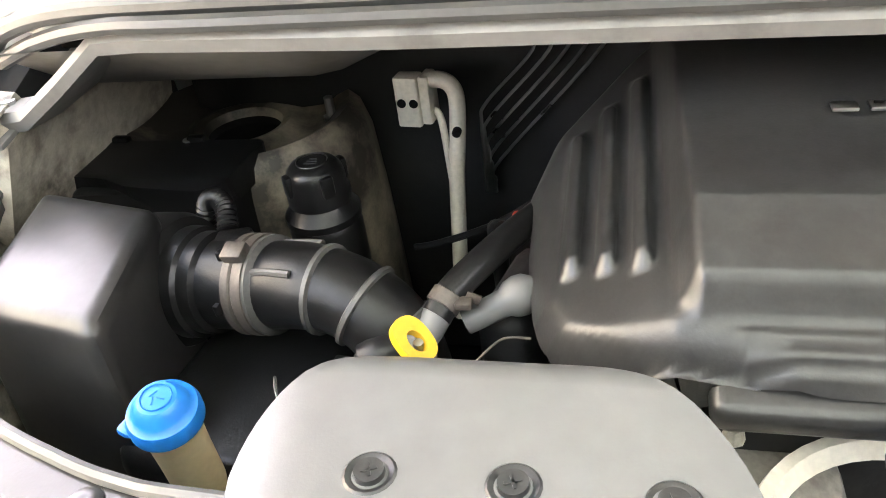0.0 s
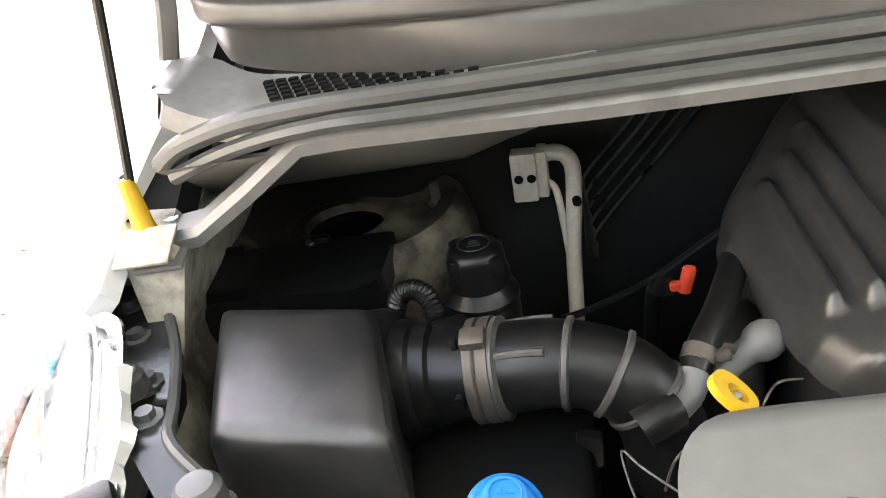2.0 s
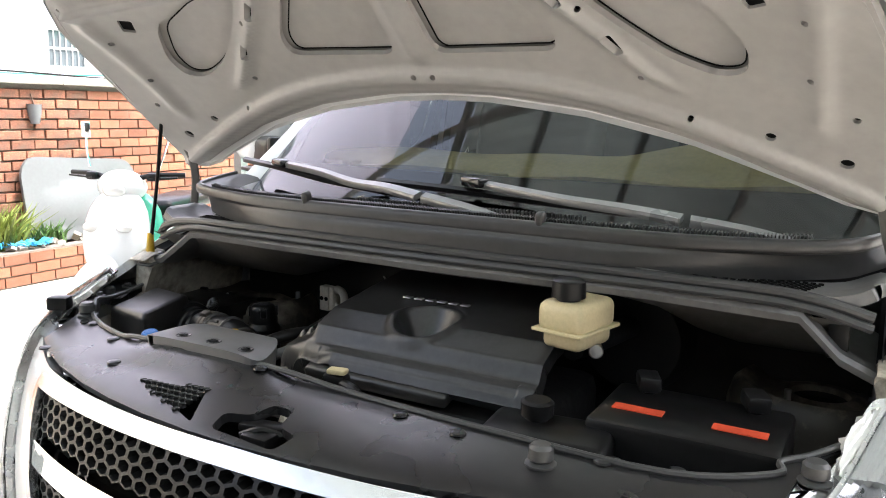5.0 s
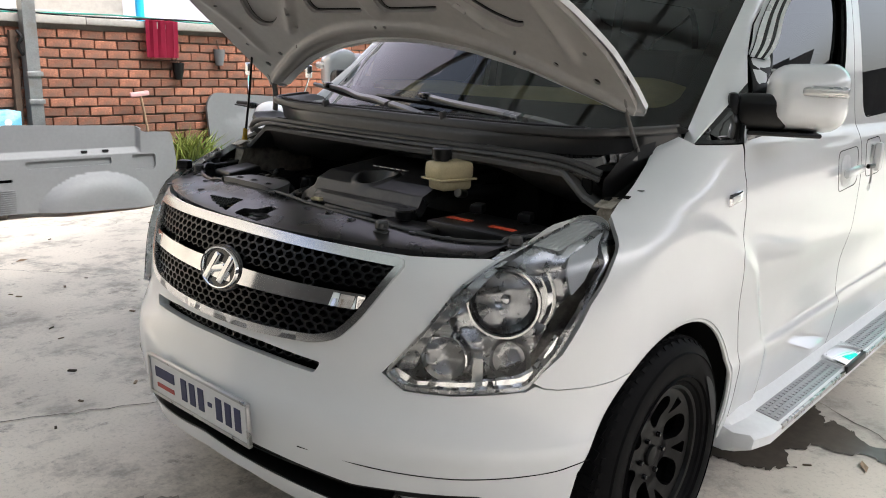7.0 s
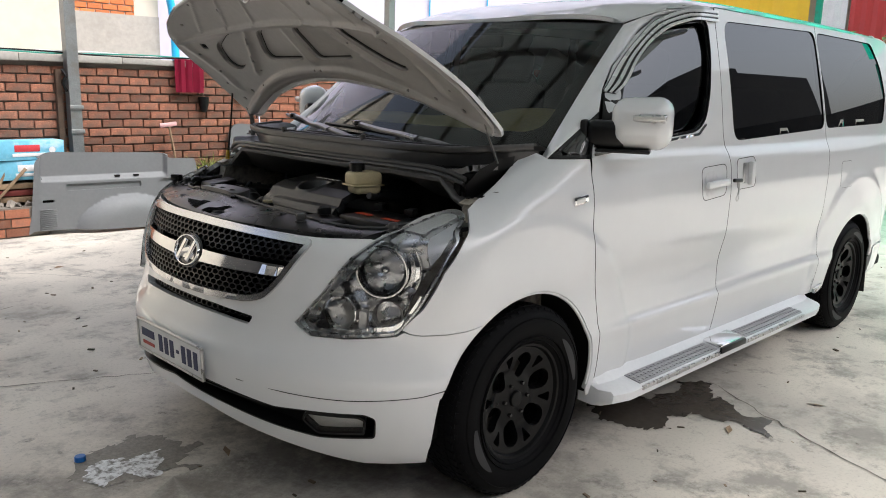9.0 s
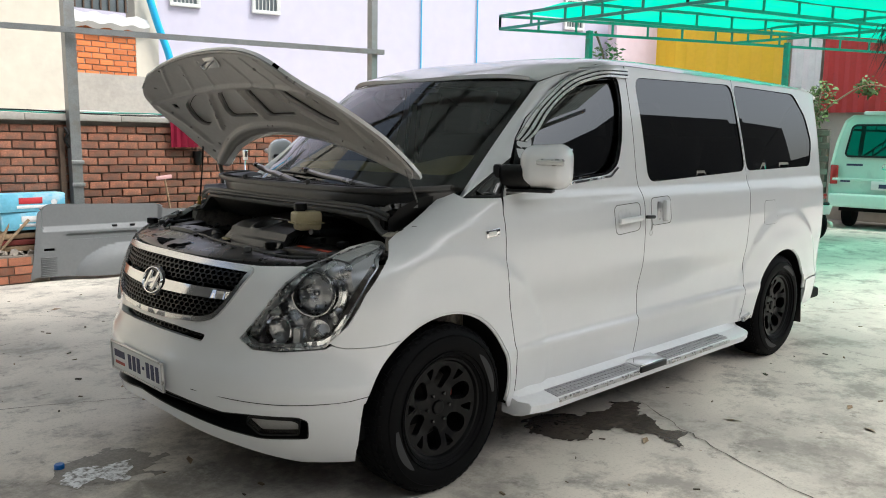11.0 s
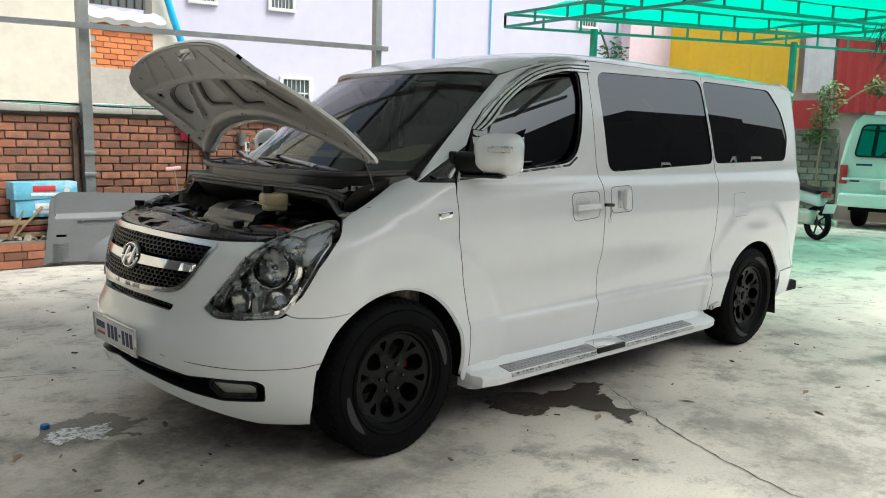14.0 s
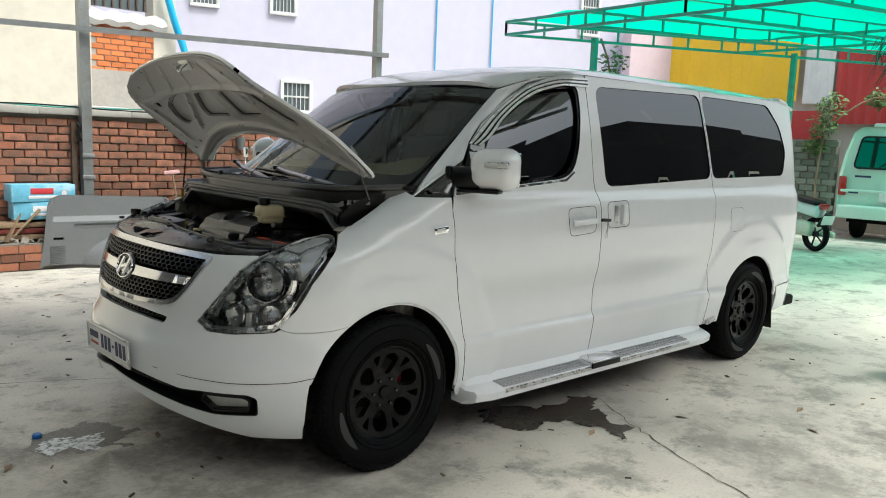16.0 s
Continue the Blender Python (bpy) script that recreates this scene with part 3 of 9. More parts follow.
def build_wheel(parent):
    """A wheel with its outer face towards local +z."""
    w = new("wheel")
    w.parent = parent
    w["label"] = "black alloy wheel with a treaded tyre"
    bm = bmesh.new()
    prof = [(0.205, 0.082), (0.212, 0.096), (0.222, 0.104), (0.235, 0.112), (0.26, 0.118), (0.285, 0.119), (0.305, 0.115), (0.322, 0.107), (0.336, 0.096), (0.3435, 0.083), (0.3465, 0.07), (0.3475, 0.03), (0.3475, -0.03), (0.3465, -0.07), (0.3435, -0.083), (0.336, -0.096), (0.305, -0.115), (0.26, -0.118), (0.205, -0.10)]
    lathe(bm, prof, 80)
    for r in (0.243, 0.308):
        lathe(bm, [(r - 0.003, 0.112), (r, 0.121 if r < 0.3 else 0.118), (r + 0.003, 0.112)], 80)
    tyre = part("tyre", bm, RUBBER, w, "black rubber tyre", angle=50)
    bm = bmesh.new()
    for k in range(64):
        for j, (h, wd, ph) in enumerate(((-0.066, 0.026, 0.0), (-0.033, 0.026, 0.5), (0.0, 0.026, 0.2), (0.033, 0.026, 0.7), (0.066, 0.026, 0.3))):
            a = 2 * math.pi * (k + ph) / 64
            rot = Matrix.Rotation(a, 3, "Z") @ Matrix.Rotation(radians(16 if j % 2 else -16), 3, "X")
            box(bm, (0.014, 0.0265, wd), rot.to_3x3() @ Vector((0.3425, 0, 0)) + Vector((0, 0, h)), rot)
    for k in range(56):
        a = 2 * math.pi * k / 56
        for sg in (1, -1):
            box(bm, (0.012, 0.018, 0.03), Matrix.Rotation(a, 3, "Z") @ Vector((0.329, 0, sg * 0.084)), Matrix.Rotation(a, 3, "Z") @ Matrix.Rotation(radians(sg * 42), 3, "Y"))
    part("tread", bm, RUBBER, tyre, smooth=False)
    for a0 in (5, 185):
        bm = bmesh.new()
        rows = []
        for i in range(19):
            a, k = radians(a0 + 46 * i / 18), math.sin(math.pi * min(1.0, 0.06 + i / 18)) ** 0.6
            rows.append([bm.verts.new((r * math.cos(a), r * math.sin(a), 0.1225 - 40 * (r - 0.272) ** 2 * 0.15)) for r in (0.272 - 0.016 * k, 0.272, 0.272 + 0.016 * k)])
        for a, b in zip(rows, rows[1:]):
            for i in range(2):
                bm.faces.new((a[i], a[i + 1], b[i + 1], b[i]))
        part("scuff_mark", bm, TYRE_GREY, tyre, "grey scuffed crescent")
    bm = bmesh.new()
    lathe(bm, [(0.2225, 0.104), (0.226, 0.111), (0.2295, 0.107)], 64)
    part("bead_line", bm, RUBBER, tyre)
    bm = bmesh.new()
    lathe(bm, [(0.19, -0.09), (0.192, 0.04), (0.2, 0.07), (0.207, 0.083), (0.214, 0.089), (0.212, 0.097), (0.204, 0.094), (0.196, 0.078), (0.192, 0.06)], 64)
    rim = part("rim", bm, RIM_BLACK, w, "gloss black rim")
    holes = []
    for k in range(6):
        a = 2 * math.pi * k / 6 + 0.35
        petal = [(0.128 + 0.049 * math.cos(t), 0.039 * math.sin(t) * (1 + 0.25 * math.cos(t))) for t in (2 * math.pi * i / 22 for i in range(22))]
        holes.append([(x * math.cos(a) - y * math.sin(a), x * math.sin(a) + y * math.cos(a)) for x, y in petal])
        b = a + math.pi / 6
        tri = rounded([(0.125, 0.0), (0.181, 0.022), (0.181, -0.022)], 0.012, 3)
        holes.append([(x * math.cos(b) - y * math.sin(b), x * math.sin(b) + y * math.cos(b)) for x, y in tri])
    circ = [(0.197 * math.cos(2 * math.pi * i / 64), 0.197 * math.sin(2 * math.pi * i / 64)) for i in range(64)]

    def dish(x, y):
        r = np.hypot(x, y)
        return np.stack([x, y, 0.062 + 0.035 * np.clip((r - 0.05) / 0.15, 0, 1) ** 1.5 * 0.6 - 0.01 * np.exp(-((r - 0.11) / 0.03) ** 2)], -1)
    panel("spokes", patch(circ, holes, dish, 0.018, 0.03), RIM_BLACK, rim, "six black forked spokes")
    bm = bmesh.new()
    lathe(bm, [(0, 0.074), (0.02, 0.0735), (0.028, 0.071), (0.031, 0.066), (0.032, 0.04)], 32)
    part("centre_cap", bm, RIM_BLACK, rim)
    for k in range(6):
        bm = bmesh.new()
        a = 2 * math.pi * k / 6
        lathe(bm, [(0, 0.074), (0.006, 0.073), (0.008, 0.069), (0.008, 0.05)], 8, Matrix.Translation((0.062 * math.cos(a), 0.062 * math.sin(a), 0)))
        part("wheel_nut", bm, GLOSS_BLACK, rim)
    bm = bmesh.new()
    lathe(bm, [(0.02, -0.02), (0.145, -0.02), (0.15, -0.024), (0.15, -0.036), (0.02, -0.04)], 48)
    part("brake_disc", bm, mat("dull_brake_disc", (0.035, 0.033, 0.031), 0.5, 0.6, 0.2), w, "dull brake disc")
    bm = new_box((0.04, 0.09, 0.04), (0.13, 0.03, -0.02), None, 0.012)
    part("caliper", bm, BRAKE_RED, w, "red brake caliper")
    bm = bmesh.new()
    lathe(bm, [(0.0, -0.05), (0.196, -0.05), (0.196, -0.085), (0.0, -0.09)], 32)
    part("backplate", bm, DARK, w)
    return w


wheel = build_wheel(van)
wheel.matrix_basis = Matrix.Translation((WHEEL_F, -WHEEL_Y + 0.012, WHEEL_Z)) @ pose(0, 0, 0, 90, 0, 0)
for x, y, turn in ((WHEEL_R, -WHEEL_Y + 0.012, 40), (WHEEL_F, WHEEL_Y - 0.012, 10), (WHEEL_R, WHEEL_Y - 0.012, 70)):
    copy_thing(wheel, Matrix.Translation((x, y, WHEEL_Z)) @ pose(0, 0, 0, 90 if y < 0 else -90, 0, 0) @ pose(0, 0, 0, 0, 0, turn))

# wheel houses and floor pan
for wx in (WHEEL_F, WHEEL_R):
    for sg in (-1, 1):
        bm = bmesh.new()
        prof = [(wx + 0.412 * math.cos(radians(a)), WHEEL_Z + 0.412 * math.sin(radians(a))) for a in range(-10, 191, 10)]
        f = [bm.verts.new((x, sg * min(0.93, float(side_y(x, max(z, 0.3))) - 0.010), z)) for x, z in prof]
        b = [bm.verts.new((x, sg * 0.60, z)) for x, z in prof]
        for i in range(len(prof) - 1):
            bm.faces.new((f[i], f[i + 1], b[i + 1], b[i]))
        bm.faces.new(b)
        part("wheel_liner", bm, DARK, van)
bm = new_box((4.6, 1.70, 0.08), (2.75, 0, 0.32), None, 0.02)
part("underbody", bm, DARK, van)

# mud flap behind the rear wheel
for sg in (-1, 1):
    part("mud_flap", new_box((0.012, 0.2, 0.26), (4.50, sg * 0.83, 0.30), Euler((0, radians(-8), 0)).to_matrix(), 0.004), BLACK, van, "black rubber mud flap")

# arch edging lip
for wx, a0, a1 in ((WHEEL_F, -5, 165), (WHEEL_R, 12, 170)):
    for sg in (-1, 1):
        bm = bmesh.new()
        pts = []
        for i in range(25):
            a = radians(a0 + (a1 - a0) * i / 24)
            x, z = wx + 0.402 * math.cos(a), WHEEL_Z + 0.402 * math.sin(a)
            pts.append((x, sg * (float(side_y(x, z)) - 0.008), z))
        tube(bm, pts, 0.007, 6, samples=2)
        part("arch_edge", bm, WHITE, van)

# ---- front: grille, badge, plate, lamps ----


def front_point(y, z):
    return wrap(np.array([uf(y, z)]), np.array([z]), 0.0)[0]


grille = new("grille")
grille.parent = van
grille["label"] = "black honeycomb grille in a chrome frame"
panel("grille_frame", patch(inset(gr_uz, -0.006), [inset(gr_uz, 0.015)], skin(0.012), 0.03, 0.03, flip=True), mat("satin_chrome", (0.62, 0.62, 0.63), 0.22, 1.0, 0.05), grille, "satin chrome surround")
bar_yz = [(0.0, 0.868), (-0.12, 0.864), (-0.30, 0.863), (-0.478, 0.864), (-0.462, 0.828), (-0.30, 0.825), (-0.12, 0.823), (0.0, 0.82)]
bar_uz = uz(mir(bar_yz))
panel("chrome_bar", patch(rounded(bar_uz, 0.008, 2), [], skin(0.008), 0.025, 0.025, flip=True), CHROME, grille, "chrome cross bar")


def honeycomb(outline, avoid, pitch, out, depth, zone=(0, 9)):
    vs, fs = [], []
    arr = np.array(outline)
    lo, hi = arr.min(0), arr.max(0)
    k = pitch * math.sqrt(3) / 2 * 0.92
    z, row = lo[1], 0
    cells = []
    while z < hi[1]:
        n = int((hi[0] - lo[0]) / (pitch / 0.56)) + 2
        cells += [(lo[0] + (i + 0.5 * (row % 2)) * pitch / 0.56, z) for i in range(n)]
        z += k
        row += 1
    cx, cz = np.array([c[0] for c in cells]), np.array([c[1] for c in cells])
    ok = inside(cx, cz, outline) & (cz > zone[0]) & (cz <= zone[1])
    if avoid:
        ok &= ~inside(cx, cz, avoid)
    for u, zc in zip(cx[ok], cz[ok]):
        base = len(vs)
        for r, o in ((0.585, out), (0.44, out), (0.40, out - depth)):
            for j in range(6):
                a = math.pi / 6 + j * math.pi / 3
                p = wrap(np.array([u + r * pitch * math.cos(a) / 0.56]), np.array([zc + r * pitch * math.sin(a) * 0.95]), o)[0]
                vs.append(tuple(p))
        for j in range(6):
            q = (j + 1) % 6
            fs += [(base + j, base + q, base + 6 + q, base + 6 + j), (base + 6 + j, base + 6 + q, base + 12 + q, base + 12 + j)]
    me = bpy.data.meshes.new("honeycomb")
    me.from_pydata(vs, [], fs)
    me.update()
    return me


for zone in ((0.845, 1.2), (0.5, 0.845)):
    part("honeycomb", honeycomb(inset(gr_uz, 0.008), inset(bar_uz, -0.004), 0.021, -0.004, 0.022, zone), BLACK, grille, "black honeycomb mesh", smooth=False)
part("lower_honeycomb", honeycomb(inset(slot_uz, 0.002), None, 0.021, -0.03, 0.02), BLACK, bumper, "black honeycomb in the slot", smooth=False)["kind"] = "stuff"

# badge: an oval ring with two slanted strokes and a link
badge = new("badge")
badge.parent = grille
badge["label"] = "oval chrome badge"
bm = bmesh.new()
lathe(bm, [(0, 0.0), (0.074, 0.0), (0.078, 0.006), (0.074, 0.012), (0.066, 0.013), (0.0, 0.010)], 48)
part("badge_plate", bm, GLOSS_BLACK, badge, "black oval plate")
bm = bmesh.new()
lathe(bm, [(0.060, 0.011), (0.062, 0.019), (0.066, 0.020), (0.069, 0.015), (0.069, 0.010)], 48)
part("badge_ring", bm, CHROME, badge, "chrome oval ring")
for sg in (-1, 1):
    part("badge_stroke", new_box((0.021, 0.100, 0.012), (sg * 0.026, 0, 0.015), Matrix.Rotation(radians(-20), 3, "Z"), 0.005, 3), CHROME, badge, "slanted chrome stroke")
part("badge_link", new_box((0.055, 0.022, 0.0108), (0, 0.0, 0.015), Matrix.Rotation(radians(24), 3, "Z"), 0.005, 3), CHROME, badge, "chrome link")
badge.matrix_basis = Matrix.Translation((0.098, 0, 0.845)) @ Matrix(((0, 0, -1), (-1, 0, 0), (0, 1, 0))).to_4x4() @ pose(0, 0, 0, -14, 0, 0) @ Matrix.Diagonal((1.24, 0.82, 1, 1))

# number plate: writing as bars
plate = new("number_plate")
plate.parent = van
plate["label"] = "white number plate in a thin frame"
PLATE_WHITE = mat("plate_white", (0.72, 0.72, 0.72), 0.35, 0.0, 0.04)
INK = mat("dark_blue_ink", (0.02, 0.025, 0.08), 0.5)
RED_INK = mat("red_ink", (0.4, 0.05, 0.04), 0.5)
part("plate", new_box((0.475, 0.112, 0.004), (0, 0, 0), None, 0.0015), PLATE_WHITE, plate)
bm = bmesh.new()
for sx, sy, x, y in ((0.495, 0.009, 0, 0.0575), (0.495, 0.009, 0, -0.0575), (0.009, 0.106, 0.243, 0), (0.009, 0.106, -0.243, 0)):
    box(bm, (sx, sy, 0.012), (x, y, 0.001), None, 0.002)
part("plate_frame", bm, STEEL, plate, "thin grey frame")
for i in range(7):
    if i == 3:
        bm = new_box((0.018, 0.012, 0.002), (-0.06 + i * 0.043, 0, 0.003))
    else:
        bm = new_box((0.027, 0.064, 0.002), (-0.06 + i * 0.043, 0, 0.003))
    part("bar", bm, INK, plate)
part("bar", new_box((0.10, 0.03, 0.002), (-0.16, 0.014, 0.003)), INK, plate)
part("bar", new_box((0.09, 0.012, 0.002), (-0.16, -0.026, 0.003)), RED_INK, plate)
plate.matrix_basis = Matrix.Translation((0.008, 0.01, 0.498)) @ Matrix(((0, 0, -1), (-1, 0, 0), (0, 1, 0))).to_4x4() @ pose(0, 0, 0, 3, 0, 0)

# lower intake slats and fog lamps
panel("intake_trim", patch(low_uz, [inset(low_uz, 0.006)], skin(-0.002), 0.03, 0.05, flip=True), BLACK, bumper)
for k, dz in enumerate((0.017, 0.034)):
    bm = bmesh.new()
    pts = [tuple(wrap(np.array([u]), np.array([0.397 + dz - 0.05 * abs(u) ** 1.5 * 0.9]), -0.025)[0]) for u in [i / 12 * 0.56 for i in range(-12, 13)]]
    tube(bm, pts, 0.005, 6, samples=2)
    part("slat", bm, BLACK, bumper)
seam = [tuple(front_point(y, z)) for y, z in ((-0.36, 0.472), (-0.55, 0.462), (-0.70, 0.458), (-0.80, 0.462), (-0.87, 0.468))] + [(x, -float(side_y(x, z)), z) for x, z in ((0.47, 0.478), (0.508, 0.484))]
for sg in (-1, 1):
    bm = bmesh.new()
    tube(bm, [(x, -sg * y, z) for x, y, z in seam], 0.0015, 6, samples=6)
    part("bumper_seam", bm, DARK, bumper, "narrow seam above the lower lip")
FOG = mat("fog_reflector", (0.72, 0.72, 0.70), 0.3, 0.2, 0.1)
fog_uz = rounded(uz([(-0.60, 0.402), (-0.745, 0.402), (-0.762, 0.388), (-0.748, 0.332), (-0.62, 0.322), (-0.585, 0.37)]), 0.015, 3)
fogs = sides("fog_lamp", lambda: patch(fog_uz, [inset(fog_uz, 0.008)], skin(-0.004), 0.03, 0.03, flip=True), BLACK, "fog lamp in the bumper")
sides("reflector", lambda: patch(inset(fog_uz, 0.006), [], skin(-0.035), 0.03, 0.004, flip=True), FOG, "silver reflector", fogs)
sides("lens", lambda: patch(inset(fog_uz, 0.006), [], skin(-0.008), 0.03, 0.002, flip=True), CLEAR, "clear lens", fogs)

# headlamps
LAMP_DARK = mat("smoked_reflector", (0.50, 0.50, 0.51), 0.28, 1.0, 0.15, 30.0)
LAMP_CHROME = mat("lamp_chrome", (0.8, 0.8, 0.8), 0.08, 1.0, 0.05)
SMOKE = mat("dark_lamp_lining", (0.10, 0.10, 0.103), 0.3, 0.0, 0.2, 20.0)
RIBBED = mat("ribbed_clear_plastic", (0.72, 0.72, 0.70), 0.22, 0.3, 0.05)


def lamp_depth(u, z):
    """The faceted back of a headlamp, shallow towards its upper corner."""
    d = 0.085 * np.clip((1.05 - z) / 0.20, 0.25, 1.0)
    fold = 0.22 * np.abs((np.abs(u) * 7.0 + z * 5.0) % 1.0 - 0.5) + 0.16 * np.abs((z * 13.0 - np.abs(u) * 2.0) % 1.0 - 0.5)
    return wrap(u, z, -d * (1.0 - fold))


def on_skin(points, sg=-1):
    """Corners on the van's skin, by x and z, as u and z."""
    return [(sg * u_of_x(x, z), z) for x, z in points]


lamps = sides("headlamp", lambda: patch(lamp_uz, [inset(lamp_uz, 0.009)], skin(0.002), 0.03, 0.025, flip=True), LAMP_DARK, "large clear headlamp with a round projector")
sides("lamp_house", lambda: patch(inset(lamp_uz, 0.004), [], lamp_depth, 0.012, 0.004, flip=True), LAMP_DARK, "smoked grey reflector housing", lamps)
sides("lens", lambda: patch(inset(lamp_uz, 0.002), [], skin(0.006), 0.035, 0.003, flip=True), CLEAR, "clear lens", lamps)
lower_trim = on_skin([(0.176, 0.692), (0.197, 0.655), (0.27, 0.661), (0.373, 0.677), (0.402, 0.70), (0.44, 0.79), (0.430, 0.795), (0.392, 0.72), (0.362, 0.697), (0.27, 0.681), (0.207, 0.676), (0.188, 0.70)])
sides("lower_trim", lambda: patch(lower_trim, [], lambda u, z: wrap(u, z, -0.014 + 0.004 * np.abs((np.abs(u) * 16) % 1.0 - 0.5)), 0.01, 0.02, flip=True), LAMP_CHROME, "chrome lower trim", lamps)
inner_trim = on_skin([(0.188, 0.70), (0.214, 0.785), (0.258, 0.85), (0.36, 0.962), (0.376, 0.962), (0.275, 0.848), (0.232, 0.785), (0.207, 0.705)])
sides("inner_trim", lambda: patch(inner_trim, [], lambda u, z: wrap(u, z, -0.012 + 0.004 * np.abs((z * 30) % 1.0 - 0.5)), 0.01, 0.02, flip=True), LAMP_DARK, "stepped dark inner trim", lamps)
flute = on_skin([(0.228, 0.787), (0.252, 0.835), (0.262, 0.80), (0.256, 0.783)])
sides("flute", lambda: patch(flute, [], lambda u, z: wrap(u, z, -0.02 + 0.0014 * np.sin(z * 900)), 0.004, 0.01, flip=True), RIBBED, "fluted lens strip", lamps)
divider = on_skin([(0.283, 0.683), (0.30, 0.684), (0.302, 0.738), (0.287, 0.738)])
sides("divider", lambda: patch(divider, [], skin(-0.022), 0.02, 0.05, flip=True), RIBBED, "pale divider", lamps)
marker = rounded(on_skin([(0.431, 0.996), (0.523, 1.030), (0.584, 1.045), (0.621, 1.038), (0.591, 1.024), (0.473, 0.983), (0.456, 0.990)]), 0.01, 3)
sides("marker_lamp", lambda: patch(marker, [], lambda u, z: wrap(u, z, -0.008 + 0.0013 * np.sin((np.abs(u) * 1.0 - 2.0 * z) * 260)), 0.005, 0.012, flip=True), RIBBED, "fluted marker lens", lamps)
wing_trim = rounded(on_skin([(0.486, 0.975), (0.521, 0.990), (0.605, 1.022), (0.544, 0.975), (0.499, 0.923), (0.464, 0.888), (0.466, 0.940)]), 0.008, 3)
sides("lamp_wing", lambda: patch(wing_trim, [], skin(-0.008), 0.02, 0.012, flip=True), WHITE, "white inner trim", lamps)


lamps[1].location.y = 0.025


def lamp_place(x, y, z, sg, yaw):
    """A lathe's axis looking out of the lamp."""
    d = Vector((-math.cos(radians(yaw)), sg * math.sin(radians(yaw)), 0.02)).normalized()
    return Matrix.Translation((x, sg * y, z)) @ d.to_track_quat("Z", "Y").to_matrix().to_4x4()


for sg, lamp in zip((-1, 1), lamps):
    at = lamp_place(0.405, 0.712, 0.862, sg, 32)
    bm = bmesh.new()
    lathe(bm, [(0.084, 0.018), (0.089, 0.034), (0.093, 0.020), (0.100, -0.004), (0.112, -0.010), (0.120, -0.002), (0.122, -0.03)], 56, at)
    part("bowl_rim", bm, LAMP_CHROME, lamp, "stepped chrome bowl rim")
    bm = bmesh.new()
    lathe(bm, [(0.074, -0.01), (0.077, 0.030), (0.081, 0.046), (0.086, 0.046), (0.089, 0.030), (0.089, -0.02)], 48, at)
    part("projector_ring", bm, LAMP_CHROME, lamp, "chrome ring")
    bm = bmesh.new()
    lathe(bm, [(0.0, -0.05), (0.022, -0.046), (0.026, -0.036), (0.045, -0.028), (0.048, -0.014), (0.062, -0.004), (0.066, 0.012), (0.076, 0.034)], 22, at)
    part("reflector_bowl", bm, LAMP_DARK, lamp, "faceted bowl reflector", smooth=False)
    for k in range(3):
        part("reflector_step", new_box((0.004, 0.030, 0.016), at @ Vector((0.034 - 0.012 * k, 0.022 - 0.02 * k, -0.008 - 0.006 * k)), at.to_3x3() @ Matrix.Rotation(radians(20 * k - 20), 3, "Z"), 0.001), LAMP_CHROME, lamp)
    bm = bmesh.new()
    lathe(bm, [(0.0, 0.016), (0.010, 0.014), (0.016, 0.006), (0.018, -0.04)], 20, at)
    part("bulb_shield", bm, LAMP_CHROME, lamp, "chrome bulb shield")
    bm = bmesh.new()
    lathe(bm, [(0.0, 0.056), (0.03, 0.053), (0.06, 0.042), (0.080, 0.028)], 32, at)
    part("glass_dome", bm, CLEAR, lamp)
    bm = bmesh.new()
    lathe(bm, [(0.0, -0.035), (0.03, -0.026), (0.048, 0.0), (0.056, 0.022), (0.060, 0.020), (0.060, -0.01)], 28, lamp_place(0.300, 0.625, 0.722, sg, 22))
    part("side_reflector", bm, LAMP_CHROME, lamp, "round lower reflector")
    bm = bmesh.new()
    lathe(bm, [(0.0, -0.035), (0.03, -0.026), (0.045, 0.0), (0.050, 0.018)], 24, lamp_place(0.392, 0.745, 0.722, sg, 40))
    part("turn_reflector", bm, SMOKE, lamp, "dark lower reflector")

# ---- side: mirror, handles, visor, repeater, fuel flap, running board ----


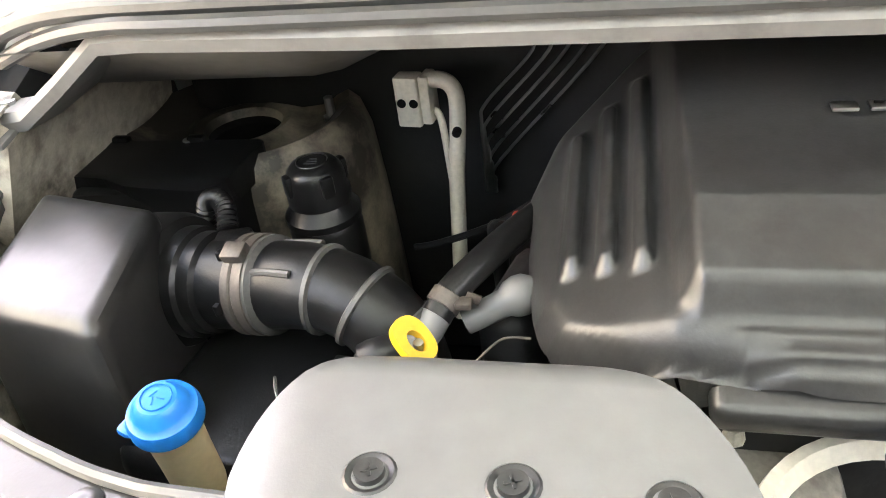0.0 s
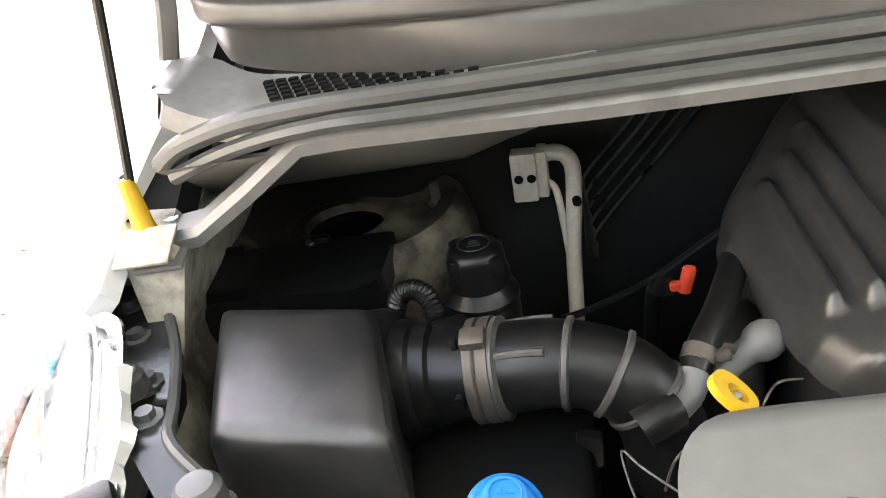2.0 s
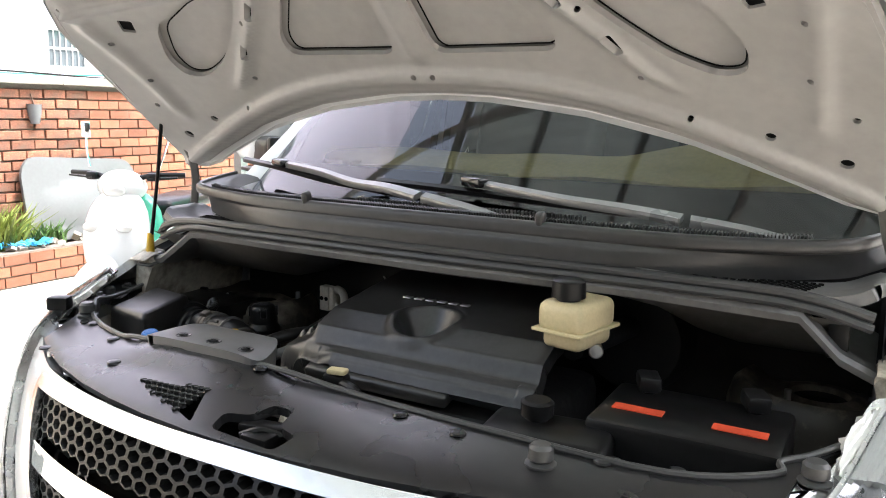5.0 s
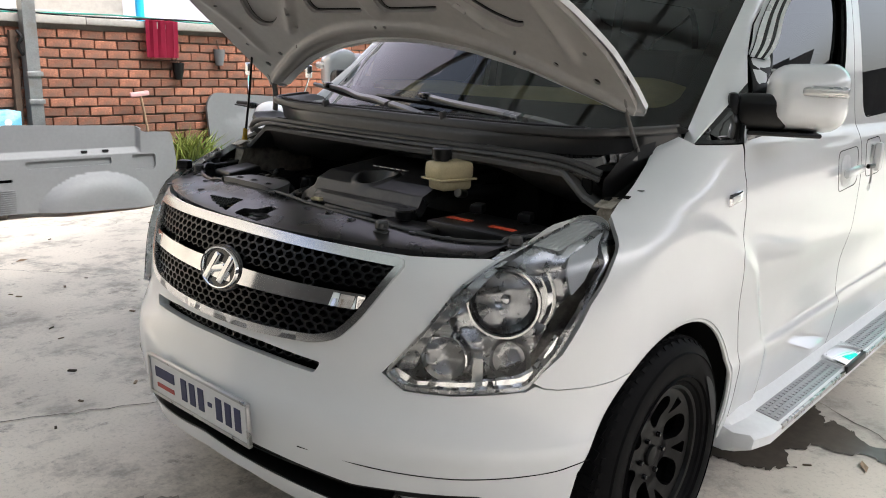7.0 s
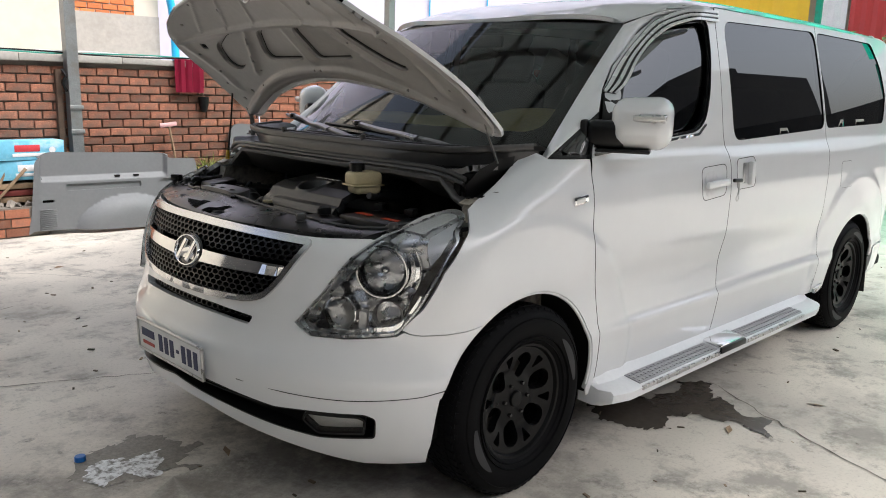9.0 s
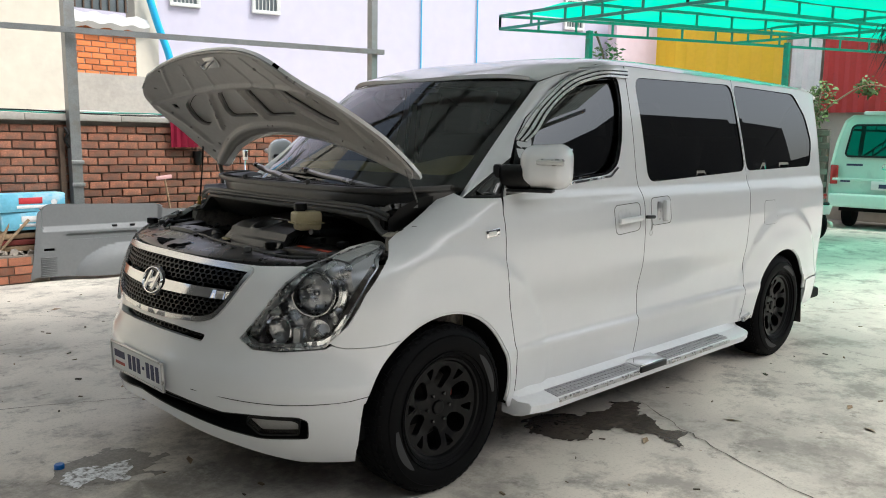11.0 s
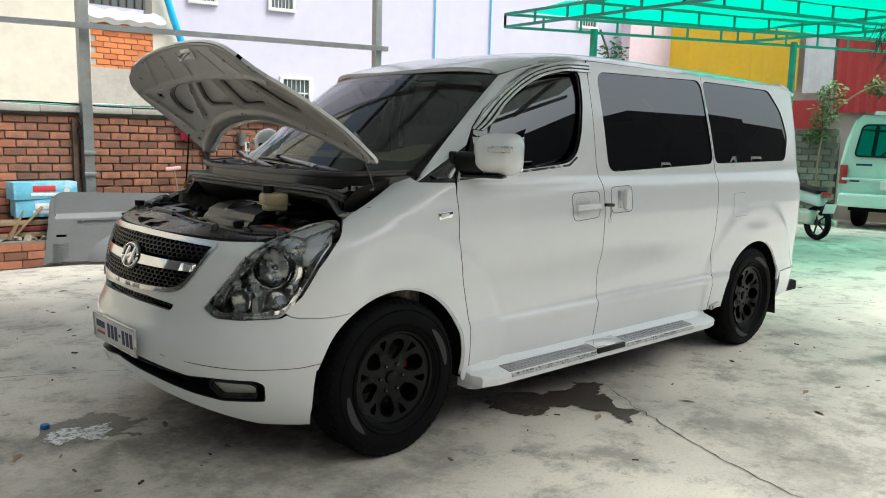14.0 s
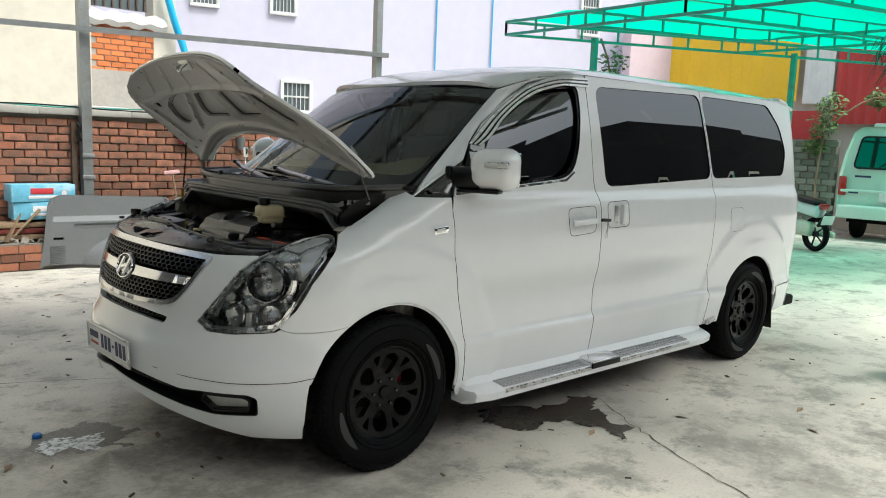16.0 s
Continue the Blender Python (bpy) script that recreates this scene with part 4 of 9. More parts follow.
def door_mirror(sg, door):
    m = new("door_mirror")
    m.parent = door
    m["label"] = "white door mirror with a slim indicator"
    bm = bmesh.new()
    box(bm, (0.15, 0.235, 0.205), (0, 0, 0), None, 0.06, 5)
    for v in bm.verts:
        k = (v.co.x + 0.075) / 0.15
        q = sg * v.co.y / 0.1175
        v.co.z *= 0.88 + 0.12 * k - (0.10 * max(0.0, -q) if v.co.z > 0 else 0.0)
        v.co.y *= 0.88 + 0.12 * k
        v.co.x += 0.018 * max(0.0, q) ** 2 + 0.016 * (v.co.z / 0.1) ** 2 * (v.co.x < 0)
    shell = part("shell", bm, WHITE, m, "white shell")
    part("mirror_glass", new_box((0.004, 0.20, 0.155), (0.082, 0, 0), None, 0.0015), CHROME, m)
    part("indicator_recess", new_box((0.016, 0.125, 0.030), (-0.069, sg * 0.028, 0.020), Matrix.Rotation(radians(sg * 5), 3, "Z"), 0.007, 3), LAMP_DARK, shell, "dark indicator recess")
    part("indicator", new_box((0.016, 0.115, 0.018), (-0.074, sg * 0.029, 0.020), Matrix.Rotation(radians(sg * 5), 3, "Z"), 0.005, 3), RIBBED, shell, "clear slim indicator")
    part("mount", new_box((0.085, 0.15, 0.105), (-0.012, -sg * 0.125, -0.045), None, 0.03, 4), BLACK, m, "black mirror arm")
    part("mount_foot", new_box((0.07, 0.030, 0.125), (-0.02, -sg * 0.205, -0.055), None, 0.010), BLACK, m, "black mirror foot")
    part("lower_trim", new_box((0.085, 0.20, 0.014), (-0.015, -sg * 0.06, -0.103), None, 0.006), BLACK, m)
    m.matrix_basis = Matrix.Translation((1.368, sg * 1.025, 1.337)) @ pose(0, 0, 0, 0, 0, -sg * 28)
    return m


for sg, d in zip((-1, 1), fdoor):
    door_mirror(sg, d)
    # trim piece at the window's front corner
    tri = [(1.245, 1.245), (1.335, 1.232), (1.37, 1.30), (1.49, 1.49), (1.43, 1.475), (1.385, 1.445), (1.33, 1.36)]
    panel("corner_trim", patch(tri, [], flank(sg, 0.003), 0.05, 0.004, flip=sg > 0), BLACK, d, "black corner trim")
    # handle
    hp = rounded([(2.012, 1.135), (2.255, 1.145), (2.255, 1.0), (2.03, 0.985)], 0.04)
    # thin dark ring painted for the shadow line at the handle's surround
    panel("handle_bezel", patch(hp, [inset(hp, 0.0028)], flank(sg, 0.0008), 0.03, 0.001, flip=sg > 0), DARK, d, "dark shadow line round the handle")
    cup = rounded([(2.045, 1.115), (2.16, 1.12), (2.165, 1.01), (2.055, 1.0)], 0.045)
    # no hollow here: the greyer white carries the cup's shading
    DISH = mat("shaded_cup_white", (0.62, 0.62, 0.63), 0.4)
    panel("handle_cup", patch(cup, [], lambda x, z, sg=sg: np.stack([x, sg * (side_y(x, z) + 0.0015), z], -1), 0.03, 0.001, flip=sg > 0), DISH, d, "flush handle cup, its shade painted in greyer white")
    y = float(side_y(2.12, 1.06))
    part("handle", new_box((0.20, 0.022, 0.032), (2.12, sg * (y + 0.028), 1.062), Matrix.Rotation(radians(-2), 3, "Y"), 0.009), WHITE, d, "white pull handle")
for sg, d in zip((-1, 1), sdoor):
    y = float(side_y(2.48, 1.09))
    hp = rounded([(2.355, 1.16), (2.555, 1.168), (2.56, 1.02), (2.36, 1.015)], 0.035)
    # the same painted shadow line, round the sliding door's handle
    panel("handle_bezel", patch(hp, [inset(hp, 0.0028)], flank(sg, 0.0008), 0.03, 0.001, flip=sg > 0), DARK, d, "dark shadow line round the handle")
    part("handle", new_box((0.045, 0.03, 0.115), (2.49, sg * (y + 0.012), 1.09), None, 0.012), WHITE, d, "white upright handle")
    part("handle_recess", new_box((0.03, 0.008, 0.10), (2.432, sg * (y + 0.001), 1.09), None, 0.003), LAMP_DARK, d)
# key in the lock
key = thing("key", "black car key with a ring hanging in the door lock", "key")
part("key_head", new_box((0.085, 0.014, 0.018), (2.29, -0.990, 1.068), Matrix.Rotation(radians(3), 3, "Y"), 0.006, 3), BLACK, key)
bm = bmesh.new()
tube(bm, [(2.30, -0.99, 1.06), (2.305, -0.992, 1.03), (2.30, -0.992, 1.0)], 0.004, 6)
lathe(bm, [(0.013, -0.002), (0.016, 0.0), (0.013, 0.002), (0.011, 0.0), (0.013, -0.002)], 18, Matrix.Translation((2.30, -0.99, 0.985)) @ pose(0, 0, 0, 90, 0, 0))
part("key_ring", bm, STEEL, key, "steel key ring")

vis_up = [(1.385, 1.452), (1.51, 1.545), (1.70, 1.664), (1.90, 1.768), (2.05, 1.812), (2.262, 1.822)]
vis_lo = [(2.262, 1.772), (2.08, 1.768), (1.93, 1.742), (1.80, 1.69), (1.62, 1.585), (1.475, 1.475), (1.425, 1.445)]
SILVER = mat("bright_silver", (0.78, 0.78, 0.78), 0.28, 0.35, 0.04)


def between(k):
    def even(pts):
        p = np.array(pts)
        d = np.concatenate([[0], np.cumsum(np.hypot(*np.diff(p, axis=0).T))])
        s = np.linspace(0, d[-1], 30)
        fx, fz = curve(list(zip(d, p[:, 0]))), curve(list(zip(d, p[:, 1])))
        return np.stack([fx(s), fz(s)], -1)
    return [tuple(p) for p in even(vis_up) * (1 - k) + even(vis_lo[::-1]) * k]


for sg, d in zip((-1, 1), fdoor):
    v = panel("rain_visor", patch(between(0.02) + between(0.98)[::-1], [], flank(sg, 0.014), 0.03, 0.014, flip=sg > 0), GLOSS_BLACK, d, "smoked rain visor with chrome lines")
    for a, b in ((0.02, 0.24), (0.40, 0.60), (0.78, 0.98)):
        panel("chrome_line", patch(between(a) + between(b)[::-1], [], flank(sg, 0.018), 0.03, 0.006, flip=sg > 0), SILVER, v, "bright silver line")
    bl = rounded([(1.24, 1.222), (2.02, 1.284), (2.09, 1.325), (2.10, 1.318), (2.03, 1.274), (1.24, 1.212)], 0.004, 2)
    panel("waist_strip", patch(bl, [], flank(sg, 0.006), 0.012, 0.006, flip=sg > 0), CHROME, d, "bright waist strip")

for sg in (-1, 1):
    y = float(side_y(1.13, 1.06))
    rep = new("side_repeater")
    rep.parent = van
    rep["label"] = "clear side repeater in a chrome frame"
    part("repeater_frame", new_box((0.085, 0.012, 0.034), (1.13, sg * (y + 0.004), 1.06), Matrix.Rotation(radians(-6), 3, "Y"), 0.005), CHROME, rep)
    part("repeater_lens", new_box((0.05, 0.012, 0.018), (1.123, sg * (y + 0.008), 1.06), Matrix.Rotation(radians(-6), 3, "Y"), 0.004), RIBBED, rep)
ff = rounded([(3.72, 1.09), (3.89, 1.09), (3.90, 0.94), (3.725, 0.935)], 0.03)
panel("fuel_flap", patch(ff, [], flank(-1, 0.0012), 0.03, 0.003), WHITE, van, "white fuel flap")
panel("flap_gap", patch(inset(ff, -0.0016), [inset(ff, 0.0008)], flank(-1, 0.0006), 0.03, 0.001), DARK, van)

BOARD = mat("running_board_white", (0.72, 0.73, 0.74), 0.35, 0.0, 0.05)
TREAD = mat("silver_tread", (0.42, 0.42, 0.43), 0.4, 0.6, 0.1)
for sg in (-1, 1):
    rb = new("running_board")
    rb.parent = van
    rb["label"] = "white running board with silver tread inserts"
    bm = bmesh.new()
    sec = [(0.86, 0.39), (0.905, 0.375), (0.935, 0.325), (0.955, 0.305), (1.03, 0.292), (1.045, 0.28), (1.04, 0.245), (0.98, 0.222), (0.86, 0.225)]
    xs = [1.31, 1.33, 1.42, 2.0, 2.8, 3.35, 3.46, 3.50]
    rows = []
    for x in xs:
        k = 1.0 if 1.42 <= x <= 3.35 else (0.55 if x in (1.31, 3.50) else 0.85)
        rows.append([bm.verts.new((x, sg * (0.87 + (y - 0.87) * k), z)) for y, z in sec])
    for a, b in zip(rows, rows[1:]):
        for i in range(len(sec)):
            j = (i + 1) % len(sec)
            bm.faces.new((a[i], a[j], b[j], b[i]))
    bm.faces.new(rows[0])
    bm.faces.new(rows[-1])
    bmesh.ops.recalc_face_normals(bm, faces=bm.faces)
    part("board", bm, BOARD, rb)
    for x0, x1 in ((1.50, 2.17), (2.43, 3.16)):
        ins = part("tread_insert", new_box((x1 - x0, 0.078, 0.006), ((x0 + x1) / 2, sg * 0.993, 0.3), Matrix.Rotation(radians(sg * -9), 3, "X"), 0.002), TREAD, rb, "silver tread plate")
        bm = bmesh.new()
        n = int((x1 - x0) / 0.028)
        for i in range(n):
            for j in range(3):
                box(bm, (0.017, 0.013, 0.006), (x0 + 0.02 + i * 0.028, sg * (0.97 + j * 0.024), 0.3065 - j * 0.0038))
        part("studs", bm, TREAD, ins, smooth=False)
        part("edge_strip", new_box((x1 - x0, 0.01, 0.02), ((x0 + x1) / 2, sg * 1.043, 0.278), None, 0.003), LAMP_DARK, rb, "dark edge strip")
    mid = part("middle_step", new_box((0.24, 0.095, 0.022), (2.30, sg * 0.995, 0.306), Matrix.Rotation(radians(sg * -9), 3, "X"), 0.006), CHROME, rb, "polished middle step")
    part("step_edge", new_box((0.25, 0.012, 0.03), (2.30, sg * 1.046, 0.288), None, 0.003), BLACK, rb)
    part("sill_end", new_box((0.10, 0.02, 0.03), (3.56, sg * 0.955, 0.352), Matrix.Rotation(radians(-12), 3, "Y"), 0.005), LAMP_DARK, rb)

# rear spoiler tip and tail lamps
part("roof_spoiler", new_box((0.16, 1.3, 0.025), (4.98, 0, 1.862), Matrix.Rotation(radians(12), 3, "Y"), 0.01), WHITE, van, "white roof spoiler")
TAIL = mat("red_tail_lens", (0.35, 0.02, 0.02), 0.15, 0.0, 0.1, coat=0.5)
for sg in (-1, 1):
    tp = rounded([(4.93, 1.10), (5.02, 1.12), (5.02, 0.86), (4.97, 0.84)], 0.02)
    panel("tail_lamp", patch(tp, [], flank(sg, 0.004), 0.03, 0.01, flip=sg > 0), TAIL, van, "red tail lamp")

# ---- bonnet, held open ----
GREY_DUST = mat("dusty_grey_sheet", (0.15, 0.145, 0.138), 0.6, 0.0, 0.2, 8.0, spots=(0.07, 0.065, 0.06), spot_scale=7.0, spot_amount=0.7)
# body white made darker: the underside's shade is in this colour
SHADED_WHITE = mat("shaded_underside_white", (0.36, 0.35, 0.335), 0.40, 0.0, 0.08, 5.0, coat=0.2, spots=(0.25, 0.24, 0.225), spot_scale=4.0, spot_amount=0.3)
hood_crown = curve([(0.10, 1.026), (0.14, 1.0435), (0.19, 1.0645), (0.29, 1.096), (0.45, 1.145), (0.64, 1.2045), (0.90, 1.258), (0.95, 1.266)])
hood_drop = curve([(0.10, 0.30), (0.30, 0.20), (0.45, 0.12), (0.65, 0.065), (0.90, 0.02)])


def hood_at(down=0.0):
    def f(x, y):
        return np.stack([x, y, hood_crown(x) - hood_drop(x) * np.abs(y / 0.8) ** 2.5 - down], -1)
    return f


half = [(0.192, 0.0), (0.194, -0.1), (0.198, -0.2), (0.206, -0.3), (0.222, -0.42), (0.25, -0.53), (0.30, -0.62), (0.36, -0.685), (0.43, -0.732), (0.53, -0.765), (0.67, -0.795), (0.80, -0.803), (0.875, -0.802), (0.905, -0.785), (0.908, -0.755), (0.89, -0.70), (0.85, -0.625), (0.775, -0.465), (0.72, -0.28), (0.692, -0.1), (0.688, 0.0)]
hood_poly = half + [(x, -y) for x, y in half[::-1] if y < -1e-6]
hood = new("bonnet")
hood.parent = van
hood["label"] = "open white bonnet with a stamped inner frame"
hood.matrix_basis = Matrix.Translation((0.858, 0, 1.335)) @ pose(0, 0, 0, 0, 58.5, 0) @ Matrix.Translation((-0.86, 0, -1.25))
panel("outer_skin", patch(hood_poly, [], hood_at(), 0.04, 0.014), WHITE, hood, "white outer skin")
panel("pocket_floor", patch(inset(hood_poly, 0.03), [], hood_at(0.006), 0.06, 0.0, flip=True, lip=False), SHADED_WHITE, hood)
pk = [rounded([(0.41, 0.31), (0.418, 0.42), (0.468, 0.525), (0.55, 0.57), (0.60, 0.565), (0.61, 0.52), (0.575, 0.45), (0.515, 0.385), (0.45, 0.325)], 0.03, 4),
      rounded([(0.41, 0.035), (0.415, 0.20), (0.525, 0.275), (0.567, 0.272), (0.572, 0.04)], 0.03, 4)]
slots = [rounded([(0.535, 0.352), (0.568, 0.372), (0.561, 0.388), (0.528, 0.368)], 0.005, 3), rounded([(0.44, 0.272), (0.476, 0.296), (0.469, 0.311), (0.433, 0.288)], 0.005, 3), rounded([(0.446, 0.562), (0.475, 0.575), (0.466, 0.60), (0.438, 0.588)], 0.004, 3)]
round_holes = [[(cx + rr * math.cos(t), cy + rr * math.sin(t)) for t in (2 * math.pi * i / 12 for i in range(12))] for cx, cy, rr in ((0.733, 0.59, 0.009), (0.78, 0.70, 0.011), (0.70, 0.47, 0.005), (0.62, 0.40, 0.005), (0.62, 0.02, 0.006), (0.60, 0.65, 0.005), (0.68, 0.71, 0.006), (0.49, 0.645, 0.005), (0.48, 0.33, 0.005), (0.30, 0.30, 0.007), (0.33, 0.55, 0.006), (0.25, 0.42, 0.005), (0.39, 0.66, 0.006))]
dark_holes = slots + round_holes
holes = pk + dark_holes
holes = holes + [[(x, -y) for x, y in h] for h in holes]


def hood_inner(x, y):
    """The pressed inner frame: channels round the pockets, a cross rib and a stepped rear edge."""
    p = hood_at(0.027)(x, y)
    a = np.abs(y)
    rear = x - (0.688 + 0.52 * np.clip(a - 0.05, 0, 1) ** 2 - 0.1 * np.clip(a - 0.6, 0, 1))
    mid = np.clip((x - 0.39) / 0.03, 0, 1) * np.clip((0.60 + 0.25 * a * a - x) / 0.03, 0, 1)
    d = 0.018 * np.exp(-((x - 0.387 - 0.03 * a) / 0.012) ** 2) * (a < 0.66)
    d = d + 0.014 * np.exp(-(a / 0.02) ** 2) * mid + 0.014 * np.exp(-((a - 0.30 - 0.85 * (x - 0.47)) / 0.018) ** 2) * mid
    d = d + 0.014 / (1 + np.exp(-(rear + 0.078) / 0.004)) - 0.010 / (1 + np.exp(-(rear + 0.046) / 0.003)) - 0.014 / (1 + np.exp(-(rear + 0.022) / 0.003))
    d = d + 0.012 * np.exp(-((a - 0.66 + 0.25 * np.clip(0.45 - x, 0, 1)) / 0.02) ** 2) * np.clip((x - 0.3) / 0.1, 0, 1) * np.clip((0.74 - x) / 0.05, 0, 1)
    for c, k in ((0.16, 0.35), (0.34, 0.6), (0.5, 0.8)):
        d = d + 0.006 * np.exp(-((a - c - k * (0.38 - x) * -1.0) / 0.008) ** 2) * (x < 0.385) * (x > 0.24)
    return p - np.stack([0 * x, 0 * x, d], -1)


inner = panel("inner_frame", patch(inset(hood_poly, 0.018), holes, hood_inner, 0.009, 0.012, flip=True), SHADED_WHITE, hood, "stamped inner frame with pockets")
# black sheets behind the holes stand in for the shade inside them
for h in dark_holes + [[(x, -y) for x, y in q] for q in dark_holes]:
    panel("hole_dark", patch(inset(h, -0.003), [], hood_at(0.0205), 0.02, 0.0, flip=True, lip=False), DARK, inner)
for h in pk + [[(x, -y) for x, y in q] for q in pk]:
    bm = bmesh.new()
    q = inset(h, 0.006)
    tube(bm, [tuple(hood_at(0.0075)(np.array([x]), np.array([y]))[0]) for x, y in q + q[:1]], 0.0014, 6, samples=2)
    part("sealant_line", bm, DARK, inner, "dark sealant line round a pocket")
bm = bmesh.new()
tube(bm, [(0.245, -0.03, 1.055), (0.25, -0.03, 1.02), (0.262, 0.0, 1.012), (0.25, 0.03, 1.02), (0.245, 0.03, 1.055)], 0.004, 8)
box(bm, (0.05, 0.10, 0.008), (0.25, 0, 1.052), None, 0.003)
part("striker", bm, STEEL, hood, "steel latch striker")
for sg in (-1, 1):
    bm = bmesh.new()
    ribbon(bm, [(0.745, sg * 0.778, 1.41), (0.775, sg * 0.778, 1.378), (0.80, sg * 0.757, 1.335), (0.82, sg * 0.757, 1.29), (0.835, sg * 0.767, 1.244), (0.845, sg * 0.785, 1.19)], lambda u: 0.040 - 0.040 * min(u, 0.5), 0.006, (-0.8, -sg * 0.6, 0.1))
    arm = part("bonnet_hinge", bm, GREY_DUST, van, "painted bonnet hinge arm")
    for p in ((0.757, 0.776, 1.392), (0.782, 0.770, 1.364)):
        bm = bmesh.new()
        lathe(bm, [(0, 0.012), (0.007, 0.011), (0.008, 0.004), (0.012, 0.003), (0.012, 0)], 8, Matrix.Translation((p[0] - 0.003, sg * (p[1] - 0.002), p[2])) @ pose(0, 0, 0, 0, -90, 37 * sg))
        part("hinge_bolt", bm, STEEL, arm)
bm = bmesh.new()
seal_pts = [(x + 0.012, y * 0.97) for x, y in half[:12]]
tube(bm, [tuple(hood_at(0.022)(np.array([x]), np.array([y]))[0]) for x, y in seal_pts[::-1]] + [tuple(hood_at(0.022)(np.array([x]), np.array([-y]))[0]) for x, y in seal_pts[1:]], 0.005, 6, samples=3)
part("edge_hem", bm, SHADED_WHITE, hood)

prop = new("prop_rod")
prop.parent = van
prop["label"] = "thin black bonnet stay with a yellow grip"
bm = bmesh.new()
tube(bm, [(0.724, 0.81, 1.10), (0.725, 0.778, 1.265), (0.723, 0.748, 1.435), (0.735, 0.738, 1.455)], 0.0045, 8)
part("rod", bm, BLACK, prop)
YELLOW = mat("yellow_plastic", (0.50, 0.30, 0.012), 0.4, 0.0, 0.1, 20.0)
bm = bmesh.new()
tube(bm, [(0.714, 0.802, 1.066), (0.718, 0.806, 1.082), (0.724, 0.81, 1.122)], lambda u: 0.0125 - 0.005 * u, 12)
part("grip", bm, YELLOW, prop, "yellow grip")

# ---- engine bay shell ----
bay = new("engine_bay")
bay.parent = van
bay["label"] = "dirty engine bay with a black bulkhead"
GRIME = mat("grimy_black_metal", (0.008, 0.008, 0.0085), 0.6, 0.0, 0.3, 5.0, bump=0.3, bump_scale=40.0)
part("bulkhead", new_box((0.02, 1.56, 0.72), (1.045, 0, 0.84), None, 0.004), GRIME, bay)
part("bay_floor", new_box((0.6, 1.2, 0.02), (0.74, 0, 0.50), None, 0.004), DARK, bay)
part("bay_front", new_box((0.03, 1.0, 0.4), (0.31, 0, 0.72), None, 0.004), DARK, bay)
for sg in (-1, 1):
    bm = bmesh.new()
    rows = []
    for x in (0.50, 0.57, 0.63, 0.67, 0.69, 0.74, 0.80, 0.88, 1.04):
        yt = min(0.80, 0.735 + 0.33 * (x - 0.5))
        if x < 0.68:
            top = [(yt + 0.02, 0.955), (yt + 0.018, 0.95), (yt + 0.008, 0.94)]
        else:
            ze = 1.071 + 0.35 * (min(x, 1.0) - 0.70)
            top = [(float(side_y(x, ze)) - 0.012, ze), (0.782, ze - 0.004), (0.770, ze - 0.022)]
        rows.append([bm.verts.new((x, sg * yy, zz)) for yy, zz in top + [(yt + 0.02 if x > 0.68 else yt, 0.925), (yt, 0.85), (0.70, 0.5)]])
    for a, b in zip(rows, rows[1:]):
        for i in range(5):
            bm.faces.new((a[i], b[i], b[i + 1], a[i + 1]))
    wing = part("inner_wing", bm, BAY_PAINT, bay, "dirty cream inner wing, shade painted black near the scuttle")
    # upper rear faces go black: the recess's shade, put into the colour
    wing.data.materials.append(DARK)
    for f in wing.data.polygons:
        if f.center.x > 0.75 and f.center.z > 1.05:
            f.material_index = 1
    # strut tower
    bm = bmesh.new()
    m = Matrix.Translation((0.978, sg * 0.688, 0.0)) @ Matrix.Diagonal((0.95, 1.0, 1, 1))
    lathe(bm, [(0.048, 0.915), (0.052, 0.926), (0.062, 0.929), (0.085, 0.921), (0.112, 0.925), (0.128, 0.938), (0.142, 0.945), (0.155, 0.934), (0.165, 0.90), (0.172, 0.80), (0.18, 0.6)], 40, m)
    tower = part("strut_tower", bm, mat("grimy_cream_paint", (0.24, 0.205, 0.155), 0.55, 0.0, 0.25, 8.0, spots=(0.022, 0.018, 0.014), spot_scale=9.0, spot_amount=0.97, bump=0.1, spot_from=0.37, grain=0.35, grain_scale=25.0), bay, "cream strut tower, dirty")
    bm = bmesh.new()
    lathe(bm, [(0.0, 0.90), (0.047, 0.905), (0.05, 0.918)], 24, m)
    part("strut_cup", bm, DARK, tower)
    for a in (40, 160, 280):
        bm = bmesh.new()
        lathe(bm, [(0, 0.955), (0.006, 0.954), (0.0065, 0.93), (0.011, 0.929), (0.011, 0.92)], 8, Matrix.Translation((0.975 + 0.098 * math.cos(radians(a)), sg * 0.675 + 0.105 * math.sin(radians(a)), 0)))
        part("stud", bm, STEEL, tower)

# scuttle panel under the windscreen
cowl = new("scuttle")
cowl.parent = van
cowl["label"] = "dark grey plastic scuttle below the windscreen"
FLANGE = mat("flange_grey", (0.14, 0.138, 0.135), 0.45, 0.0, 0.15, 9.0, spots=(0.05, 0.048, 0.046), spot_scale=9.0, spot_amount=0.6)
COWL = mat("scuttle_plastic", (0.042, 0.041, 0.040), 0.36, 0.0, 0.2, 6.0, bump=0.08, bump_scale=300.0, spots=(0.075, 0.072, 0.068), spot_scale=5.0, spot_amount=0.4)
foot = curve([(0.0, 0.688), (0.3, 0.690), (0.47, 0.702), (0.6, 0.737), (0.66, 0.756), (0.722, 0.782), (0.757, 0.85), (0.785, 0.92), (0.81, 1.0)])


